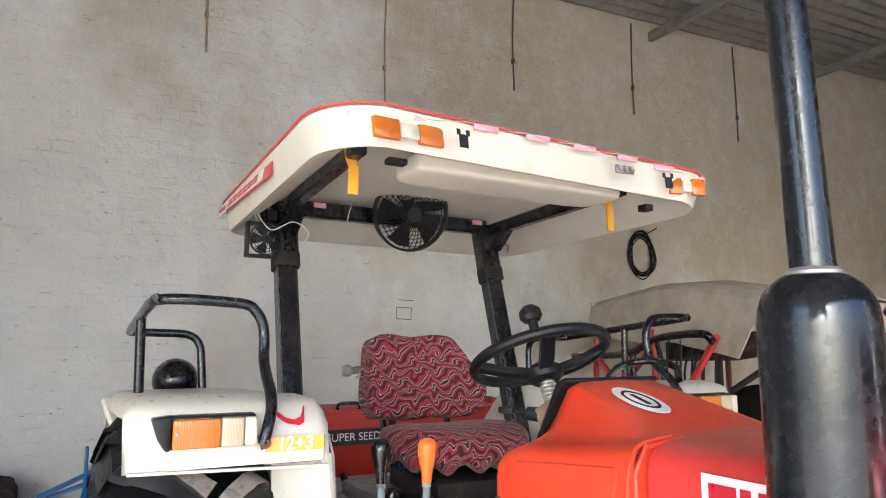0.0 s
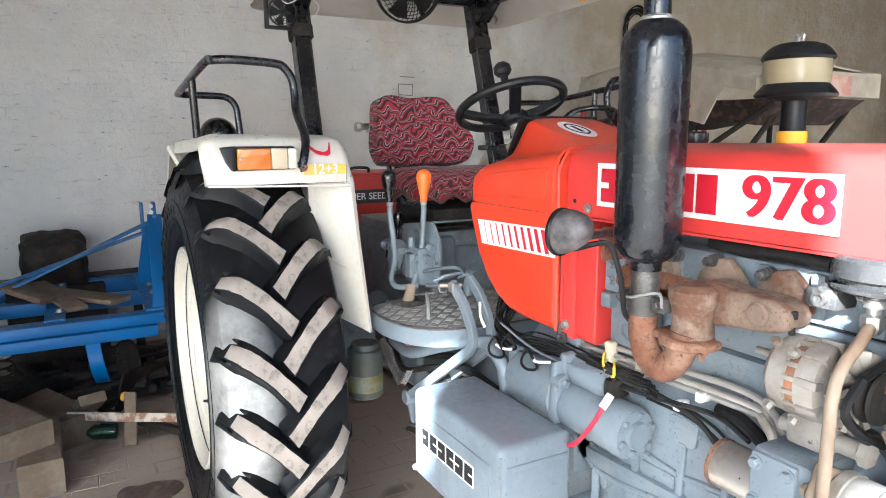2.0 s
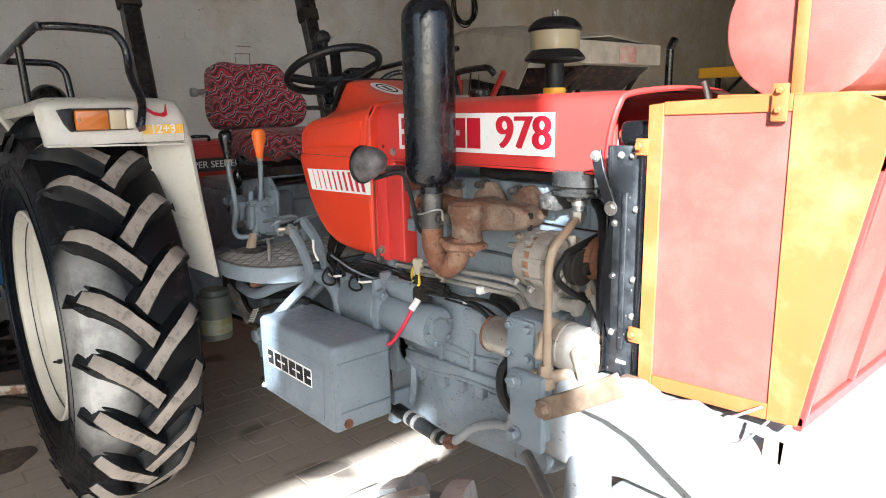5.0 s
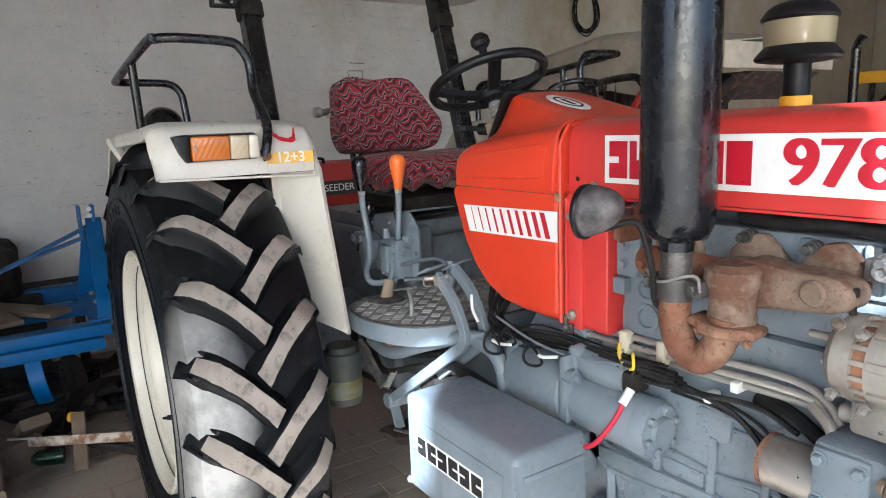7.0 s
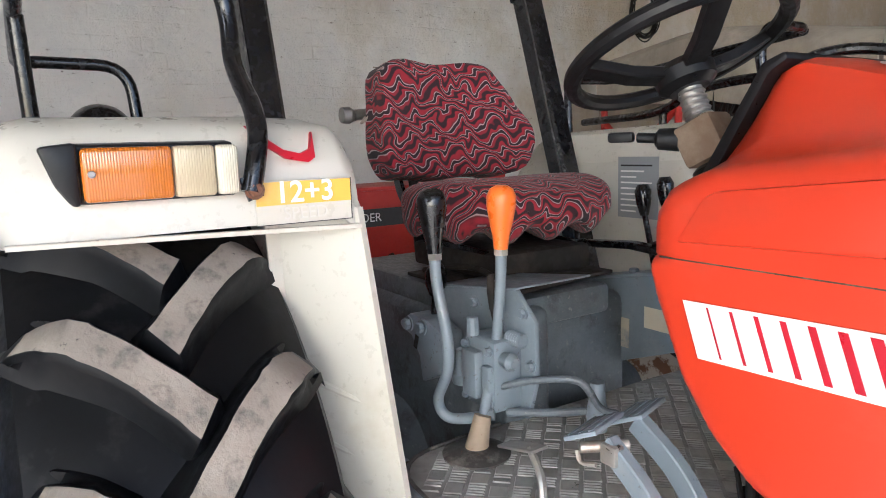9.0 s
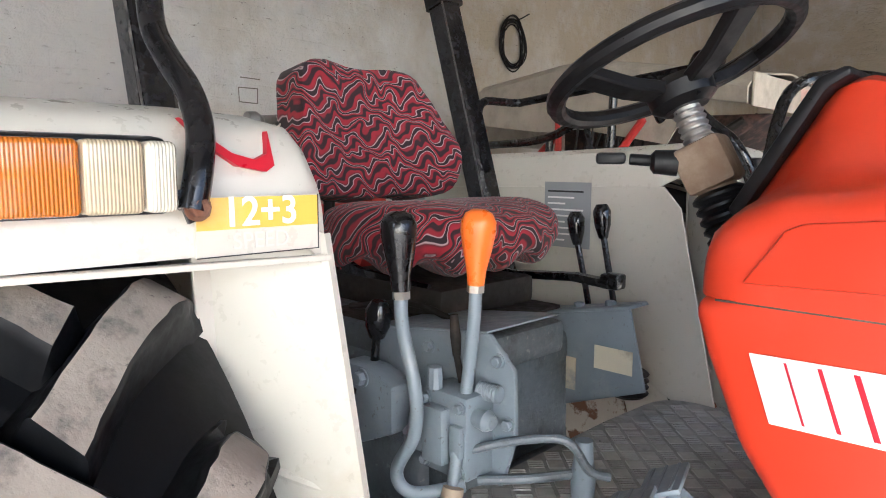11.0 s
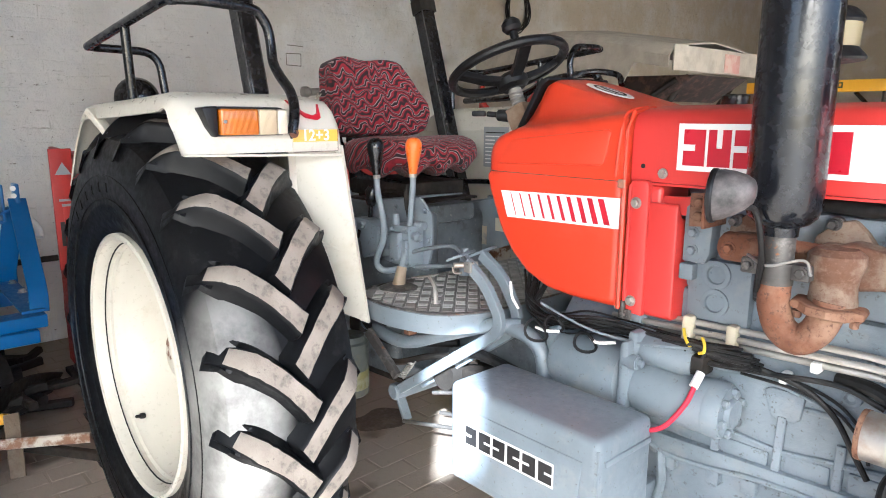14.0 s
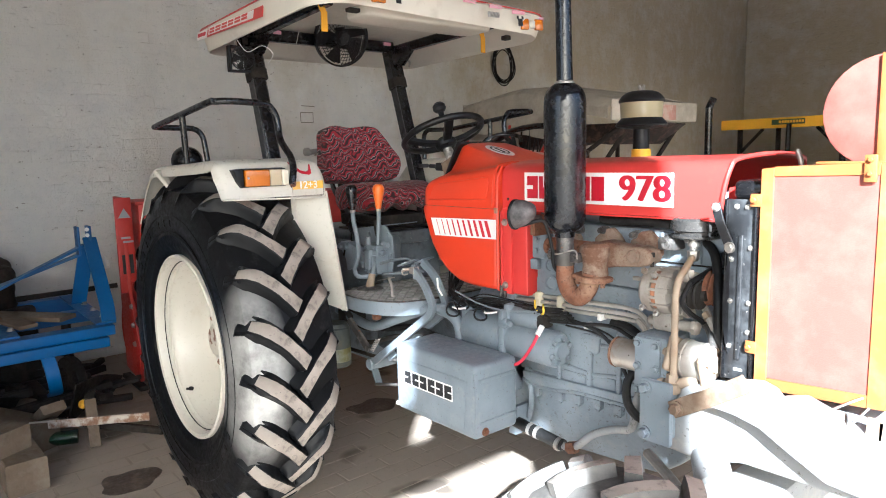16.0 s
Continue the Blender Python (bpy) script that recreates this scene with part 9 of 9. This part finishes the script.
    part("fender", prism([(-1.5, 0.9), (-1.3, 1.15), (-0.8, 1.2), (-0.5, 1.1), (-0.45, 0.85)], "y", 1.95, 2.25, 0.03, 3), WHITE, g)
    for y in (2.05, 3.2):
        part("rear_tyre", lathe((-1.0, y - 0.17, 0.66), (0, 1, 0), [(0, 0.34), (0.0, 0.55), (0.04, 0.64), (0.30, 0.64), (0.34, 0.55), (0.34, 0.34)], 40), RUBBER, g)
    for y in (2.15, 3.1):
        part("front_tyre", lathe((0.75, y - 0.08, 0.35), (0, 1, 0), [(0, 0.18), (0.0, 0.30), (0.03, 0.35), (0.13, 0.35), (0.16, 0.30), (0.16, 0.18)], 32), RUBBER, g)
    part("chassis", box(-1.2, 0.9, 2.5, 2.8, 0.45, 0.9, 0.03), DARK, g)


second_tractor()


def yellow_canopy():
    g = thing("yellow_tractor", "parked tractor with a flat yellow canopy on black posts", "tractor")
    part("canopy_board", joined(box(-1.82, -0.17, 6.95, 7.0, 1.66, 1.79, 0.012), box(-0.22, -0.16, 7.0, 8.3, 1.64, 1.79, 0.012), box(-1.82, -0.17, 7.0, 8.3, 1.74, 1.79, 0.01)), YELLOW, g)
    part("canopy_corner", box(-0.30, -0.14, 6.93, 6.99, 1.50, 1.72, 0.02), YELLOW, g)
    part("name_plate", box(-1.15, -0.75, 6.944, 6.948, 1.70, 1.765, 0), surface("dark green plate", (0.03, 0.06, 0.03), rough=0.5), g)
    for k in range(9):
        part("text_bar", box(-1.06 + k * 0.034, -1.036 + k * 0.034, 6.940, 6.943, 1.718, 1.75, 0), YELLOW, g)
    for x in (-1.6, -0.35):
        for y in (7.05, 8.2):
            part("post", rod((x, y, 0.5), (x, y, 1.75), 0.035, 10), BLACK, g)
        part("knee_brace", rod((x, 7.05, 1.35), (x + (0.3 if x < -1 else -0.3), 7.05, 1.66), 0.022, 8), BLACK, g)
    part("machine_body", box(-1.9, 0.2, 7.1, 8.1, 0.35, 1.05, 0.06), DARK, g)
    for x in (-1.5, 0.0):
        part("tyre", lathe((x, 7.0, 0.45), (0, 1, 0), [(0, 0.2), (0, 0.40), (0.04, 0.45), (0.2, 0.45), (0.24, 0.2)], 28), RUBBER, g)
    part("stack", tube([(-0.9, 6.85, 0.8), (-0.9, 6.85, 1.62), (-0.88, 6.85, 1.68)], 0.03, 10), BLACK, g)


yellow_canopy()


# brick floor, laid flat under dust
def brick_stuff():
    mat, t, b = nodes_of("dusty floor brick")
    info = t.nodes.new("ShaderNodeObjectInfo")
    isl = t.nodes.new("ShaderNodeNewGeometry")
    m = t.nodes.new("ShaderNodeMath")
    m.operation = "ADD"
    t.links.new(info.outputs["Random"], m.inputs[0])
    t.links.new(isl.outputs["Random Per Island"], m.inputs[1])
    fr = t.nodes.new("ShaderNodeMath")
    fr.operation = "FRACT"
    t.links.new(m.outputs[0], fr.inputs[0])
    tone = ramp(t, fr.outputs[0], [(0.0, (0.26, 0.21, 0.163)), (0.5, (0.285, 0.233, 0.183)), (1.0, (0.31, 0.255, 0.203))])
    tc = t.nodes.new("ShaderNodeNewGeometry")
    n = add(t, "ShaderNodeTexNoise", Scale=1.4, Detail=7.0, Roughness=0.62)
    t.links.new(tc.outputs["Position"], n.inputs["Vector"])
    col = mix(t, ramp(t, n.outputs["Fac"], [(0.30, grey(0.6)), (0.52, grey(1.0))]), tone, (0.325, 0.272, 0.218))
    f = add(t, "ShaderNodeTexNoise", Scale=30.0, Detail=8.0, Roughness=0.65)
    t.links.new(tc.outputs["Position"], f.inputs["Vector"])
    col = mix(t, ramp(t, f.outputs["Fac"], [(0.60, grey(0)), (0.72, grey(0.6))]), col, (0.17, 0.135, 0.105))
    o = add(t, "ShaderNodeTexNoise", Scale=2.6, Detail=2.0, Roughness=0.4)
    t.links.new(tc.outputs["Position"], o.inputs["Vector"])
    col = mix(t, ramp(t, o.outputs["Fac"], [(0.64, grey(0)), (0.70, grey(0.7))]), col, (0.05, 0.036, 0.026))
    t.links.new(col, b.inputs["Base Color"])
    b.inputs["Roughness"].default_value = 0.92
    bump(t, b, f.outputs["Fac"], 0.5, 0.006)
    return mat


def brick_floor():
    floor = solid("floor", box(WALL_X, FRONT_X, NEAR_Y, SIDE_Y, -0.02, -0.0016, 0), surface("packed dust between bricks", (0.27, 0.222, 0.174), wear=(0.31, 0.257, 0.205), wear_at=(0.45, 0.65), wear_scale=6, tone=0.2, rough=0.95, relief=0.4), "brick floor worn and filled with dust", "floor", "structure")
    mat = brick_stuff()
    oil = surface("soaked oil", (0.075, 0.055, 0.04), wear=(0.16, 0.12, 0.09), wear_at=(0.5, 0.7), wear_scale=12, tone=0.25, rough=0.55, relief=0.3)
    for cx, cy, rx, ry, seed in ((-0.41, 0.26, 0.10, 0.16, 1.0), (-0.42, -1.05, 0.11, 0.14, 2.3)):
        rim = [(cx + rx * math.cos(a) * (1 + 0.16 * math.sin(3 * a + seed) + 0.08 * math.sin(7 * a)), cy + ry * math.sin(a) * (1 + 0.14 * math.sin(2 * a + seed) + 0.07 * math.sin(5 * a))) for a in (2 * math.pi * i / 40 for i in range(40))]
        tagged(part("oil_stain", prism(rim, "z", 0.0005, 0.002, 0), oil), "dark oil stain soaked into the brick floor", "stain", kind="structure")
    shape = mesh_of("brick", box(-0.1085, 0.1085, -0.0515, 0.0515, -0.03, 0.0, 0.0025, 1), mat)
    rng = random.Random(2)
    near, far = [], []
    L, W = 0.222, 0.108
    for i in range(int((FRONT_X - WALL_X) / W)):
        for j in range(-16, 22):
            x, y = WALL_X + 0.06 + i * W, j * L + (L / 2 if i % 2 else 0)
            if y < -3.2 or y > 4.2:
                continue
            m = pose(x + rng.uniform(-0.004, 0.004), y + rng.uniform(-0.005, 0.005), rng.uniform(-0.0009, 0.0), rng.uniform(-0.2, 0.2), rng.uniform(-0.3, 0.3), 90 + rng.uniform(-1.5, 1.5))
            if -0.5 < x < 1.65 and -1.25 < y < 0.75 and len(near) < 300:
                near.append(m)
            else:
                far.append(m)
    for m in near:
        o = new("brick", shape)
        o.parent, o.matrix_basis = floor, m
    vs, fs = [], []
    base_v = [v.co.copy() for v in shape.vertices]
    base_f = [tuple(p.vertices) for p in shape.polygons]
    for m in far:
        n = len(vs)
        vs += [tuple(m @ c) for c in base_v]
        fs += [tuple(k + n for k in f) for f in base_f]
    me = bpy.data.meshes.new("brick_paving")
    me.from_pydata(vs, [], fs)
    me.materials.append(mat)
    pav = new("brick_paving", me)
    pav.parent = floor
    tagged(pav, kind="stuff")


brick_floor()
